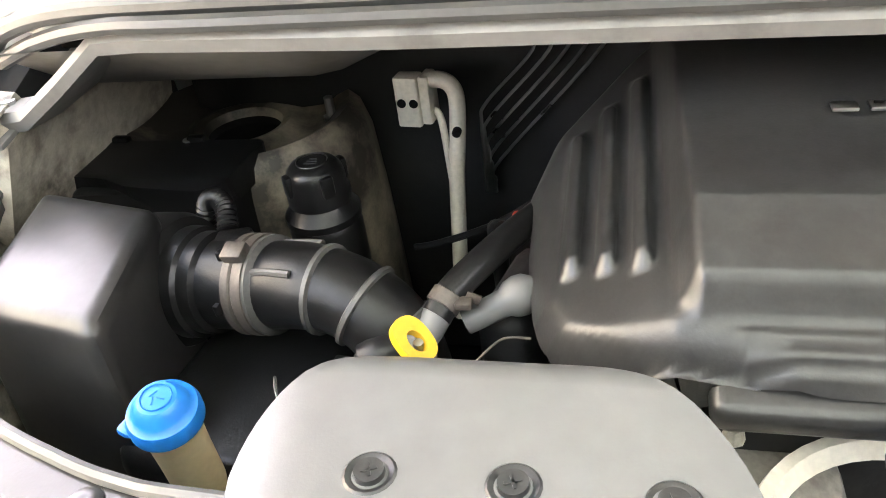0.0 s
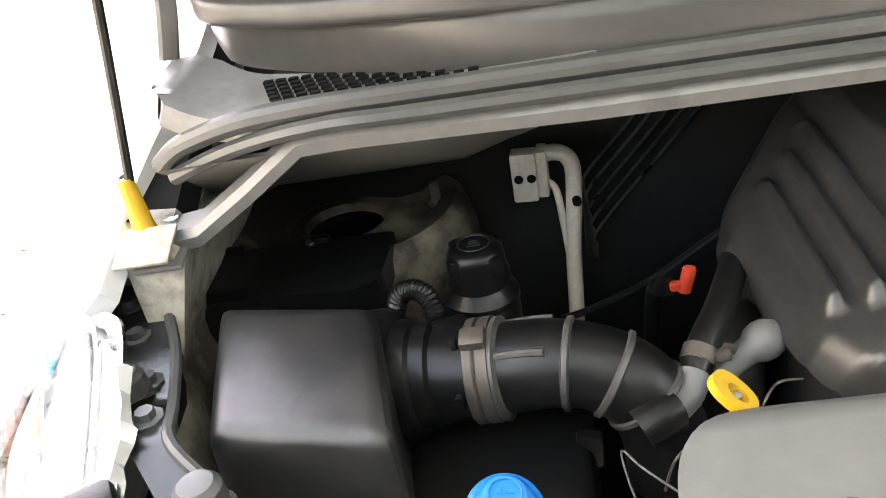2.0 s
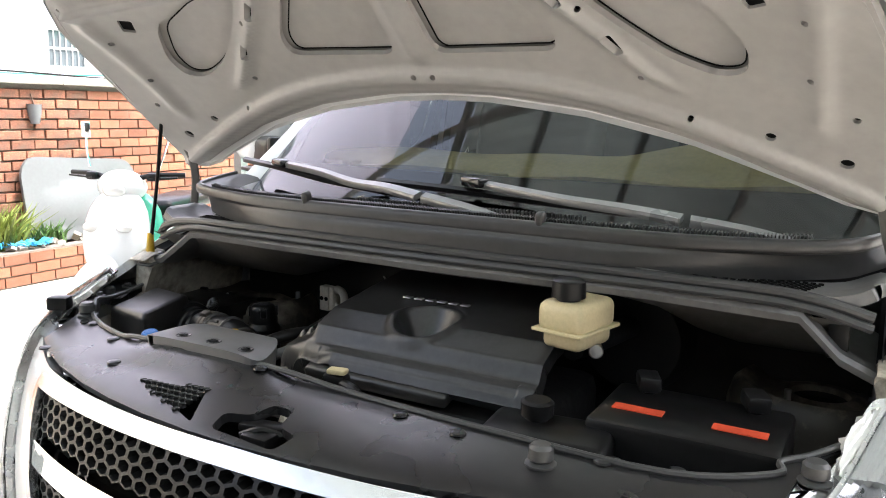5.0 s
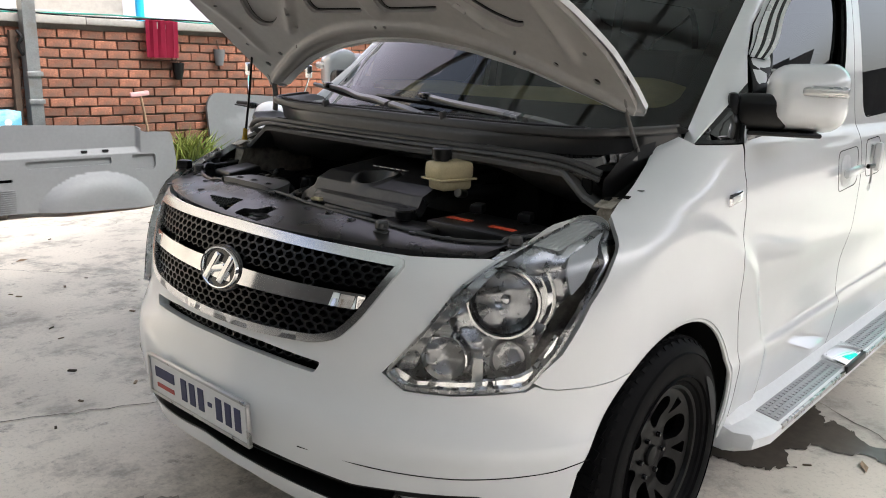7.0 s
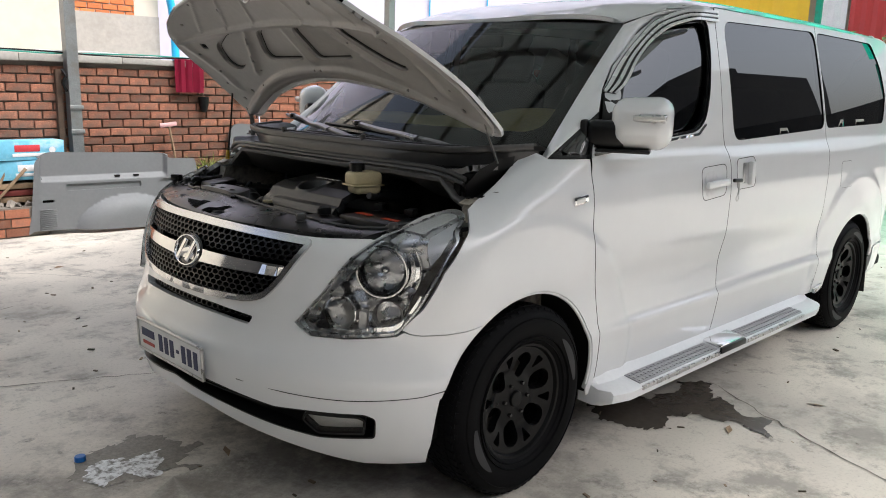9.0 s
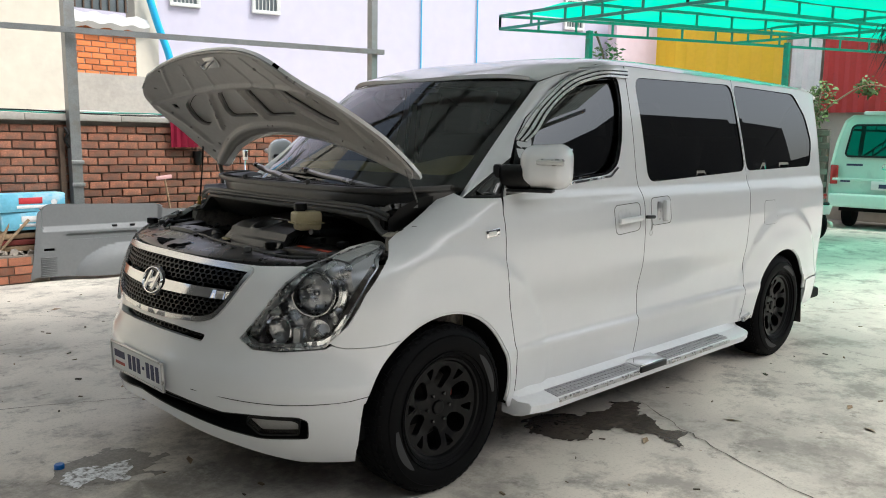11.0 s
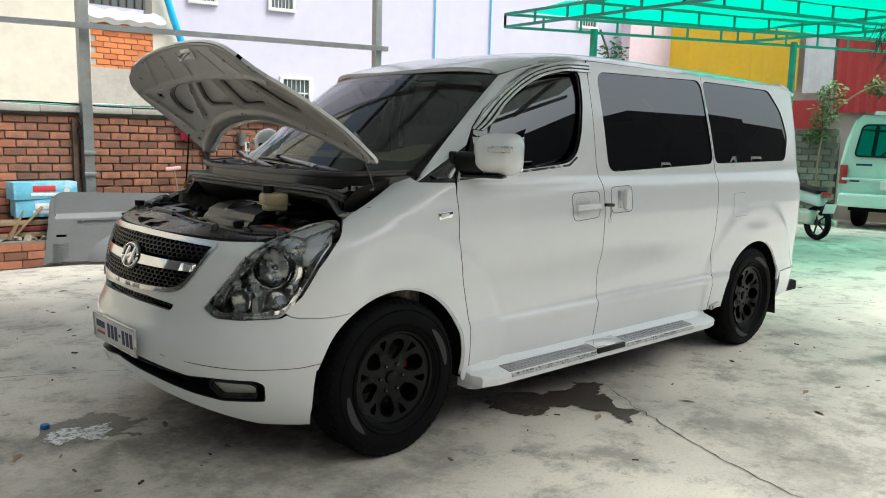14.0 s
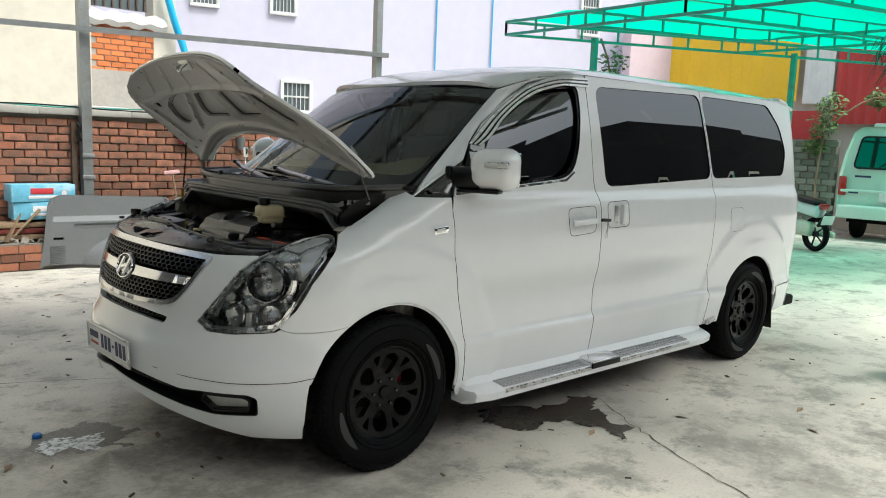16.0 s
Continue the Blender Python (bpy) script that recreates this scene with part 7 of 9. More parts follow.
lathe(bm, [(0.17, 0.0), (0.183, 0.012), (0.196, 0.0), (0.183, -0.012), (0.17, 0.0)], 32, Matrix.Translation((1.74, -0.40, 1.16)) @ pose(0, 0, 0, 0, -58, 0))
part("steering_wheel", bm, BLACK, cabin)
part("cabin_floor", new_box((3.6, 1.6, 0.04), (3.0, 0, 0.42), None, 0.004), DARK, cabin)
part("headlining", new_box((2.9, 1.4, 0.02), (3.35, 0, 1.80), None, 0.004), mat("pale_headlining", (0.4, 0.4, 0.38), 0.9), cabin)
part("interior_mirror", new_box((0.03, 0.22, 0.06), (1.62, 0.0, 1.66), None, 0.015), BLACK, cabin)

# ---- the yard: ground, walls, roof ----


def concrete():
    """Worn concrete: broad pale and grey patches, trodden blotches, dark spills and fine grit."""
    m = bpy.data.materials.new("worn_concrete")
    m.use_nodes = True
    n, l = m.node_tree.nodes, m.node_tree.links
    b = n["Principled BSDF"]
    tc = n.new("ShaderNodeTexCoord")
    col = None
    layers = ((0.55, 3.0, 0.55, 0.40, 0.62, (0.40, 0.375, 0.335), 0.85), (2.3, 9.0, 0.74, 0.50, 0.62, (0.24, 0.222, 0.197), 0.8), (5.5, 10.0, 0.78, 0.56, 0.66, (0.13, 0.118, 0.105), 0.75), (1.2, 10.0, 0.80, 0.58, 0.65, (0.17, 0.155, 0.137), 0.7), (60.0, 6.0, 0.8, 0.53, 0.66, (0.25, 0.235, 0.21), 0.5))
    for scale, detail, rough, lo, hi, tint, amount in layers:
        t, r, x = n.new("ShaderNodeTexNoise"), n.new("ShaderNodeMapRange"), n.new("ShaderNodeMixRGB")
        t.inputs["Scale"].default_value, t.inputs["Detail"].default_value, t.inputs["Roughness"].default_value = scale, detail, rough
        r.inputs["From Min"].default_value, r.inputs["From Max"].default_value, r.inputs["To Max"].default_value = lo, hi, amount
        x.inputs["Color2"].default_value = (*tint, 1)
        l.new(tc.outputs["Object"], t.inputs["Vector"])
        l.new(t.outputs[0], r.inputs["Value"])
        l.new(r.outputs[0], x.inputs["Fac"])
        if col is None:
            x.inputs["Color1"].default_value = (0.70, 0.645, 0.56, 1)
        else:
            l.new(col, x.inputs["Color1"])
        col = x.outputs[0]
    # trodden grime at the van's nose; in the yard, stains plus painted roof shade
    d, q, f, t, a, x = n.new("ShaderNodeVectorMath"), n.new("ShaderNodeMapRange"), n.new("ShaderNodeMapRange"), n.new("ShaderNodeTexNoise"), n.new("ShaderNodeMath"), n.new("ShaderNodeMixRGB")
    d.operation, a.operation = "DISTANCE", "MULTIPLY"
    e, o = n.new("ShaderNodeVectorMath"), n.new("ShaderNodeMath")
    e.operation, o.operation = "DISTANCE", "MINIMUM"
    d.inputs[1].default_value, e.inputs[1].default_value = (0.35, -0.35, 0.0), (2.9, -2.5, 0.0)
    l.new(tc.outputs["Object"], e.inputs[0])
    l.new(d.outputs["Value"], o.inputs[0])
    l.new(e.outputs["Value"], o.inputs[1])
    q.inputs["From Min"].default_value, q.inputs["From Max"].default_value = 1.35, 0.45
    t.inputs["Scale"].default_value, t.inputs["Detail"].default_value, t.inputs["Roughness"].default_value = 3.4, 10.0, 0.76
    f.inputs["From Min"].default_value, f.inputs["From Max"].default_value, f.inputs["To Max"].default_value = 0.44, 0.58, 0.65
    x.inputs["Color2"].default_value = (0.17, 0.152, 0.132, 1)
    l.new(tc.outputs["Object"], d.inputs[0])
    l.new(tc.outputs["Object"], t.inputs["Vector"])
    l.new(o.outputs[0], q.inputs["Value"])
    l.new(t.outputs[0], f.inputs["Value"])
    l.new(q.outputs[0], a.inputs[0])
    l.new(f.outputs[0], a.inputs[1])
    l.new(a.outputs[0], x.inputs["Fac"])
    l.new(col, x.inputs["Color1"])
    l.new(x.outputs[0], b.inputs["Base Color"])
    g, bp, rr = n.new("ShaderNodeTexNoise"), n.new("ShaderNodeBump"), n.new("ShaderNodeMapRange")
    g.inputs["Scale"].default_value, g.inputs["Detail"].default_value = 55.0, 8.0
    bp.inputs["Strength"].default_value, bp.inputs["Distance"].default_value = 0.3, 0.005
    rr.inputs["To Min"].default_value, rr.inputs["To Max"].default_value = 0.5, 0.9
    l.new(tc.outputs["Object"], g.inputs["Vector"])
    l.new(g.outputs[0], bp.inputs["Height"])
    l.new(g.outputs[0], rr.inputs["Value"])
    l.new(rr.outputs[0], b.inputs["Roughness"])
    l.new(bp.outputs[0], b.inputs["Normal"])
    return m


CONCRETE = concrete()
bm = bmesh.new()
vs = [bm.verts.new((x, y, 0)) for x, y in ((-150, -150), (150, -150), (150, 150), (-150, 150))]
bm.faces.new(vs)
ground = tagged(part("ground", bm, CONCRETE), "worn grey concrete yard floor with stains", "ground", kind="structure")

PLASTER = mat("lavender_plaster", (0.56, 0.535, 0.65), 0.8, 0.0, 0.05, 0.5, spots=(0.5, 0.49, 0.56), spot_scale=0.5, spot_amount=0.4)
CREAM = mat("cream_plaster", (0.62, 0.57, 0.48), 0.85, 0.0, 0.08, 0.7, spots=(0.42, 0.39, 0.34), spot_scale=0.9, spot_amount=0.55)
CEMENT = mat("raw_cement", (0.42, 0.39, 0.35), 0.9, 0.0, 0.15, 2.0, bump=0.3, spots=(0.28, 0.26, 0.23), spot_scale=2.0, spot_amount=0.5)
BRICK = mat("orange_brick", (0.28, 0.112, 0.066), 0.82, 0.0, 0.3, 9.0, bump=0.5, bump_scale=60.0, random_value=0.45, spots=(0.11, 0.08, 0.062), spot_scale=6.0, spot_amount=0.8, spot_from=0.46, grain=0.35)
BRICK_FAR = mat("orange_brick_joined", (0.29, 0.11, 0.062), 0.82, 0.0, 0.25, 9.0, bump=0.4, bump_scale=60.0, island=0.38, spots=(0.16, 0.10, 0.075), spot_scale=9.0, spot_amount=0.5)
MORTAR = mat("grey_mortar", (0.19, 0.165, 0.14), 0.95, 0.0, 0.25, 12.0, bump=0.4)
ZINC = mat("galvanised_steel", (0.30, 0.31, 0.31), 0.45, 0.7, 0.2, 12.0, spots=(0.2, 0.17, 0.14), spot_scale=6.0, spot_amount=0.5)
RUST = mat("rusty_steel", (0.10, 0.065, 0.045), 0.8, 0.2, 0.3, 15.0)
TEAL = mat("teal_paint", (0.03, 0.30, 0.24), 0.45, 0.0, 0.15, 10.0, spots=(0.12, 0.10, 0.07), spot_scale=9.0, spot_amount=0.5)
YELLOW_WALL = mat("yellow_sheet", (0.80, 0.50, 0.02), 0.55, 0.0, 0.06, 1.5)
RED_WALL = mat("red_sheet", (0.45, 0.035, 0.03), 0.5, 0.0, 0.1, 2.0)
WOOD = mat("weathered_wood", (0.26, 0.18, 0.11), 0.8, 0.0, 0.25, 6.0, bump=0.2)
GREY_TRIM = mat("grey_trim_plastic", (0.15, 0.155, 0.16), 0.55, 0.0, 0.08, 4.0, bump=0.12, bump_scale=500.0)
LEAF = mat("green_leaf", (0.07, 0.14, 0.03), 0.6, 0.0, 0.25, 20.0, island=0.4)
DRY_LEAF = mat("yellow_green_grass", (0.20, 0.24, 0.05), 0.7, 0.0, 0.25, 20.0, island=0.4)


def beam(bm, a, b, w, h=None):
    """A square bar from a to b."""
    a, b = Vector(a), Vector(b)
    d = b - a
    q = d.to_track_quat("X", "Z").to_matrix()
    return box(bm, (d.length, w, h or w), (a + b) / 2, q)


brick_wall = thing("brick_wall", "low wall of orange bricks in grey mortar", "wall", kind="structure")
part("wall_core", new_box((6.5, 0.16, 1.56), (3.35, 5.595, 0.78)), MORTAR, brick_wall, smooth=False)
COPING = mat("pale_cement_coping", (0.36, 0.34, 0.31), 0.9, 0.0, 0.15, 4.0, bump=0.3)
bm = bmesh.new()
random.seed(4)
x = 0.1
while x < 6.6:
    w = random.uniform(0.5, 1.1)
    box(bm, (w - 0.004, 0.28 + random.uniform(-0.02, 0.03), 0.065 + random.uniform(-0.01, 0.012)), (x + w / 2, 5.57, 1.605), Euler((0, random.uniform(-0.006, 0.006), 0)).to_matrix(), 0.008)
    x += w
part("coping", bm, COPING, brick_wall, "uneven cement coping")
part("render_strip", new_box((6.5, 0.01, 0.05), (3.35, 5.512, 1.555)), MORTAR, brick_wall, smooth=False)

ledge = thing("planter_ledge", "low brick planter ledge filled with rubble and soil", "planter", kind="structure")
SOIL = mat("dry_soil", (0.13, 0.105, 0.08), 0.95, 0.0, 0.3, 12.0, bump=0.8, bump_scale=30.0)
for x0, x1 in ((0.1, 1.32), (2.55, 6.4)):
    part("ledge_core", new_box((x1 - x0, 0.12, 0.27), ((x0 + x1) / 2, 5.125, 0.135)), MORTAR, ledge, smooth=False)
    bm = bmesh.new()
    n = int((x1 - x0) / 0.12)
    grid = [[bm.verts.new((x0 + (x1 - x0) * i / n, 5.10 + 0.42 * j / 4, 0.25 + 0.05 * noise.noise((i * 0.35, j * 0.6, 3.0)) + (0.03 if j == 4 else 0))) for j in range(5)] for i in range(n + 1)]
    for i in range(n):
        for j in range(4):
            bm.faces.new((grid[i][j], grid[i + 1][j], grid[i + 1][j + 1], grid[i][j + 1]))
    part("soil", bm, SOIL, ledge)

# the tall plastered house behind the wall; local x runs along its face
face = Matrix.Translation((7.13, 9.8, 0)) @ pose(0, 0, 0, 0, 0, -16.2)
house = thing("house", "tall lavender plastered house with small barred windows", "house", kind="structure", at=face)
part("house_wall", new_box((22, 0.3, 12), (7.3, 0.15, 6.0)), PLASTER, house, smooth=False)
FRAME_W = mat("white_window_frame", (0.72, 0.72, 0.70), 0.5)
PANE = mat("dark_pane", (0.12, 0.14, 0.15), 0.1)
BARS = mat("painted_bars", (0.6, 0.6, 0.58), 0.5)


def house_window(parent, x, z, w, h, grid=True):
    f = new("house_window")
    f.parent = parent
    f["label"] = "small white framed window with bars"
    f.matrix_basis = Matrix.Translation((x, 0, z))
    bm = bmesh.new()
    for sx, sz, px, pz in ((w + 0.12, 0.06, 0, h / 2 + 0.03), (w + 0.12, 0.06, 0, -h / 2 - 0.03), (0.06, h, w / 2 + 0.03, 0), (0.06, h, -w / 2 - 0.03, 0)):
        box(bm, (sx, 0.07, sz), (px, -0.03, pz), None, 0.005)
    part("window_frame", bm, FRAME_W, f)
    part("pane", new_box((w, 0.01, h), (0, -0.005, 0)), PANE, f, smooth=False)
    for i in range(1, 6):
        part("window_bar", new_box((0.012, 0.012, h), (-w / 2 + w * i / 6, -0.03, 0)), BARS, f, smooth=False)
    part("window_bar", new_box((w, 0.012, 0.03), (0, -0.032, 0)), BARS, f, smooth=False)


house_window(house, -1.75, 3.98, 0.40, 0.52)
house_window(house, -0.32, 3.98, 0.40, 0.52)
house_window(house, -0.05, 2.18, 0.50, 0.5)
house_window(house, 6.65, 4.55, 0.42, 1.15)
PIPE_BLUE = mat("blue_pipe", (0.03, 0.42, 0.75), 0.35)
for x in (2.85, 4.15):
    bm = bmesh.new()
    tube(bm, [(x, -0.03, 1.5), (x, -0.03, 7.5)], 0.014, 8)
    part("thin_pipe", bm, PIPE_BLUE, house, "thin blue wall pipe")
PINK = mat("pink_plaster", (0.66, 0.52, 0.58), 0.8, 0.0, 0.06, 0.8)
part("pink_wing", new_box((3.2, 0.3, 4.4), (9.0, -0.45, 2.2)), PINK, house, smooth=False)

# cream neighbour with a brick infill
cream = thing("neighbour_house", "cream plastered house with an unplastered orange brick infill", "house", kind="structure")
part("house_wall", new_box((9.25, 0.3, 9), (-1.725, 8.75, 4.5)), CREAM, cream, smooth=False)
part("cement_band", new_box((1.55, 0.3, 2.3), (3.43, 8.82, 1.15)), CEMENT, cream, smooth=False)
part("cement_side", new_box((0.35, 0.32, 1.2), (4.02, 8.83, 2.9)), CREAM, cream, smooth=False)
part("infill_core", new_box((1.1, 0.2, 0.78), (3.42, 8.8, 2.64)), CEMENT, cream, smooth=False)
INFILL = mat("bright_orange_brick", (0.62, 0.19, 0.06), 0.8, 0.0, 0.15, 9.0, bump=0.3, random_value=0.22)
cell = new_box((0.19, 0.03, 0.07), (0, 0, 0), None, 0.004, 1)
cell_me = mesh_of(cell, "brick")
cell_me.materials.append(INFILL)
for r in range(9):
    for c in range(5):
        b = new("brick", cell_me)
        b.parent = cream
        b.location = (3.0 + c * 0.205 + (0.1 if r % 2 else 0.0), 8.695 + random.uniform(-0.006, 0.006), 2.30 + r * 0.083)
TARP = mat("pale_tarpaulin", (0.62, 0.62, 0.60), 0.6, 0.0, 0.1, 6.0)
bm = bmesh.new()
n = 14
g = [[bm.verts.new((2.86 + 1.15 * i / n, 8.62 - 0.08 * math.sin(j * 0.9), 3.14 - 0.07 * j + 0.02 * math.sin(i * 1.7 + j))) for j in range(4)] for i in range(n + 1)]
for i in range(n):
    for j in range(3):
        bm.faces.new((g[i][j], g[i + 1][j], g[i + 1][j + 1], g[i][j + 1]))
tarp = tagged(part("tarpaulin", bm, TARP), "pale tarpaulin folded over a window sill", "tarpaulin")
part("barred_opening", new_box((0.8, 0.06, 1.4), (3.35, 8.72, 3.9)), PANE, cream, "dark barred opening", smooth=False)
for i in range(7):
    part("window_bar", new_box((0.02, 0.03, 1.4), (2.99 + 0.12 * i, 8.67, 3.9)), RUST, cream, smooth=False)
bm = bmesh.new()
tube(bm, [(3.95, 8.5, 3.6), (4.1, 8.5, 3.1), (4.28, 8.5, 2.6), (4.34, 8.5, 2.2), (4.36, 8.5, 1.4)], 0.055, 14)
tagged(part("water_pipe", bm, PIPE_BLUE), "thick bright blue plastic water pipe on the wall", "pipe")

# steel frame
frame1 = thing("steel_post", "grey square steel post bolted to the wall", "post")
bm = bmesh.new()
beam(bm, (1.745, 5.40, 0.0), (1.70, 5.40, 4.2), 0.105)
part("post", bm, ZINC, frame1, smooth=False)
bm = bmesh.new()
beam(bm, (1.63, 5.46, 0.2), (1.62, 5.46, 1.5), 0.05)
part("angle_iron", bm, RUST, frame1, "rusty angle iron", smooth=False)
for z in (0.92, 1.15):
    part("bracket", new_box((0.13, 0.03, 0.04), (1.735, 5.345, z), None, 0.004), ZINC, frame1)
bm = bmesh.new()
tube(bm, [(1.64, 5.40, 1.50), (1.66, 5.36, 1.44), (1.63, 5.37, 1.38), (1.67, 5.38, 1.30)], 0.014, 8)
part("rope", bm, BLACK, frame1, "black knotted rope")
frame2 = thing("steel_post", "grey square steel post beside the yard", "post")
bm = bmesh.new()
beam(bm, (4.80, 4.34, 0.0), (4.80, 4.34, 4.2), 0.085)
part("post", bm, ZINC, frame2, smooth=False)
rail = thing("steel_rail", "grey steel rail joining two posts", "rail")
bm = bmesh.new()
beam(bm, (-1.6, 6.33, 2.47), (4.90, 4.25, 2.455), 0.05, 0.055)
part("rail_bar", bm, ZINC, rail, smooth=False)

# workshop roof
SHEET = bpy.data.materials.new("weathered_translucent_sheet")
SHEET.use_nodes = True
sn, sl_ = SHEET.node_tree.nodes, SHEET.node_tree.links
sb = sn["Principled BSDF"]
sb.inputs["Base Color"].default_value, sb.inputs["Roughness"].default_value = (0.24, 0.25, 0.245, 1), 0.6
st, sm, sz, sr = sn.new("ShaderNodeBsdfTranslucent"), sn.new("ShaderNodeMixShader"), sn.new("ShaderNodeTexNoise"), sn.new("ShaderNodeMapRange")
st.inputs["Color"].default_value = (0.55, 0.62, 0.58, 1)
sz.inputs["Scale"].default_value, sz.inputs["Detail"].default_value = 1.6, 6.0
sr.inputs["From Min"].default_value, sr.inputs["From Max"].default_value = 0.35, 0.65
sr.inputs["To Min"].default_value, sr.inputs["To Max"].default_value = 0.08, 0.29
sl_.new(sz.outputs[0], sr.inputs["Value"])
sl_.new(sr.outputs[0], sm.inputs[0])
sl_.new(sb.outputs[0], sm.inputs[1])
sl_.new(st.outputs[0], sm.inputs[2])
sl_.new(sm.outputs[0], sn["Material Output"].inputs["Surface"])
bm = bmesh.new()
xs = np.arange(-5.5, 6.01, 0.06)
ends = []
for i, x in enumerate(xs):
    z = 3.95 + (0.018 if i % 2 else 0.0)
    ends.append((bm.verts.new((x, -4.0, z - 0.155)), bm.verts.new((x, 1.75, z + 0.085))))
for a, b in zip(ends, ends[1:]):
    bm.faces.new((a[0], b[0], b[1], a[1]))
shed = thing("shed_roof", "corrugated grey metal roof on steel purlins", "roof", kind="structure")
part("roof_sheet", bm, SHEET, shed, smooth=False)
for y in np.arange(-3.9, 1.75, 0.93):
    bm = bmesh.new()
    beam(bm, (-5.5, y, 3.87 + (y - 3.3) * 0.042), (6.0, y, 3.87 + (y - 3.3) * 0.042), 0.06, 0.10)
    part("purlin", bm, ZINC, shed, smooth=False)
for x, y, z in ((-4.3, 1.7, 3.83), (-1.3, 1.7, 3.83), (1.71, 5.4, 3.99), (4.8, 4.4, 3.95)):
    bm = bmesh.new()
    beam(bm, (x, -4.0, 3.60), (x, y, z), 0.08, 0.14)
    part("rafter", bm, ZINC, shed, smooth=False)

# net canopy with trusses
NET = bpy.data.materials.new("green_shade_net")
NET.use_nodes = True
nn, nl_ = NET.node_tree.nodes, NET.node_tree.links
nn.remove(nn["Principled BSDF"])
tr, tl, df = nn.new("ShaderNodeBsdfTransparent"), nn.new("ShaderNodeBsdfTranslucent"), nn.new("ShaderNodeBsdfDiffuse")
m1, m2, nz, rp = nn.new("ShaderNodeMixShader"), nn.new("ShaderNodeMixShader"), nn.new("ShaderNodeTexNoise"), nn.new("ShaderNodeMapRange")
tr.inputs["Color"].default_value = (0.25, 1.0, 0.72, 1)
tl.inputs["Color"].default_value = (0.015, 0.62, 0.40, 1)
df.inputs["Color"].default_value = (0.0, 0.38, 0.24, 1)
nz.inputs["Scale"].default_value, nz.inputs["Detail"].default_value = 0.9, 6.0
rp.inputs["From Min"].default_value, rp.inputs["From Max"].default_value = 0.35, 0.7
rp.inputs["To Min"].default_value, rp.inputs["To Max"].default_value = 0.22, 0.04
nl_.new(nz.outputs[0], rp.inputs["Value"])
m1.inputs[0].default_value = 0.30
nl_.new(tl.outputs[0], m1.inputs[1])
nl_.new(df.outputs[0], m1.inputs[2])
nl_.new(rp.outputs[0], m2.inputs[0])
nl_.new(m1.outputs[0], m2.inputs[1])
nl_.new(tr.outputs[0], m2.inputs[2])
nl_.new(m2.outputs[0], nn["Material Output"].inputs["Surface"])

CA, CB, CC, CD = Vector((7.0, 4.3, 2.95)), Vector((13.6, 0.9, 2.95)), Vector((13.6, -3.0, 2.95)), Vector((6.6, -1.5, 2.95))
canopy = thing("shade_canopy", "green shade net stretched over steel trusses", "canopy")
bm = bmesh.new()
n = 26
g = []
for i in range(n + 1):
    row = []
    for j in range(n + 1):
        u, v = i / n, j / n
        p = (CA * (1 - u) + CB * u) * (1 - v) + (CD * (1 - u) + CC * u) * v
        row.append(bm.verts.new(p + Vector((0, 0, 0.22 + 0.035 * noise.noise((u * 9, v * 9, 0.5)) - 0.05 * abs(math.sin(v * math.pi * 5))))))
    g.append(row)
for i in range(n):
    for j in range(n):
        bm.faces.new((g[i][j], g[i + 1][j], g[i + 1][j + 1], g[i][j + 1]))
part("net", bm, NET, canopy, "bright green net")


def truss(a, b, depth=0.17, step=0.55):
    """Two chords with uprights."""
    t = new("truss")
    t.parent = canopy
    t["label"] = "teal steel truss"
    up = Vector((0, 0, depth))
    for p in (Vector(), up):
        bm = bmesh.new()
        beam(bm, a + p, b + p, 0.035)
        part("chord", bm, TEAL, t, smooth=False)
    k = max(2, int((b - a).length / step))
    for i in range(k + 1):
        p = a.lerp(b, i / k)
        bm = bmesh.new()
        beam(bm, p, p + up, 0.025)
        part("upright", bm, TEAL, t, smooth=False)


truss(CA, CB)
truss(CA, CD)
for v in (0.25, 0.5, 0.75):
    truss(CA.lerp(CD, v), CB.lerp(CC, v))
for u in (0.5,):
    truss(CA.lerp(CB, u), CD.lerp(CC, u))
for p in (Vector((8.2, 3.68, 0)), Vector((11.15, 2.12, 0)), Vector((13.4, -2.8, 0))):
    bm = bmesh.new()
    beam(bm, p, p + Vector((0, 0, 3.0)), 0.075)
    part("canopy_post", bm, TEAL, canopy, "teal post", smooth=False)

# far side of the yard: yellow and red sheds, a grey wall
far = thing("far_buildings", "yellow and red metal sheds beyond the yard", "buildings", kind="structure")


def ribbed(name, y0, y1, z0, z1, x, material, pitch=0.2):
    bm = bmesh.new()
    ys = np.arange(y0, y1 + 1e-6, pitch / 2)
    rows = [(bm.verts.new((x + (0.03 if i % 2 else 0), y, z0)), bm.verts.new((x + (0.03 if i % 2 else 0), y, z1))) for i, y in enumerate(ys)]
    for a, b in zip(rows, rows[1:]):
        bm.faces.new((a[0], a[1], b[1], b[0]))
    part(name, bm, material, far, smooth=False)


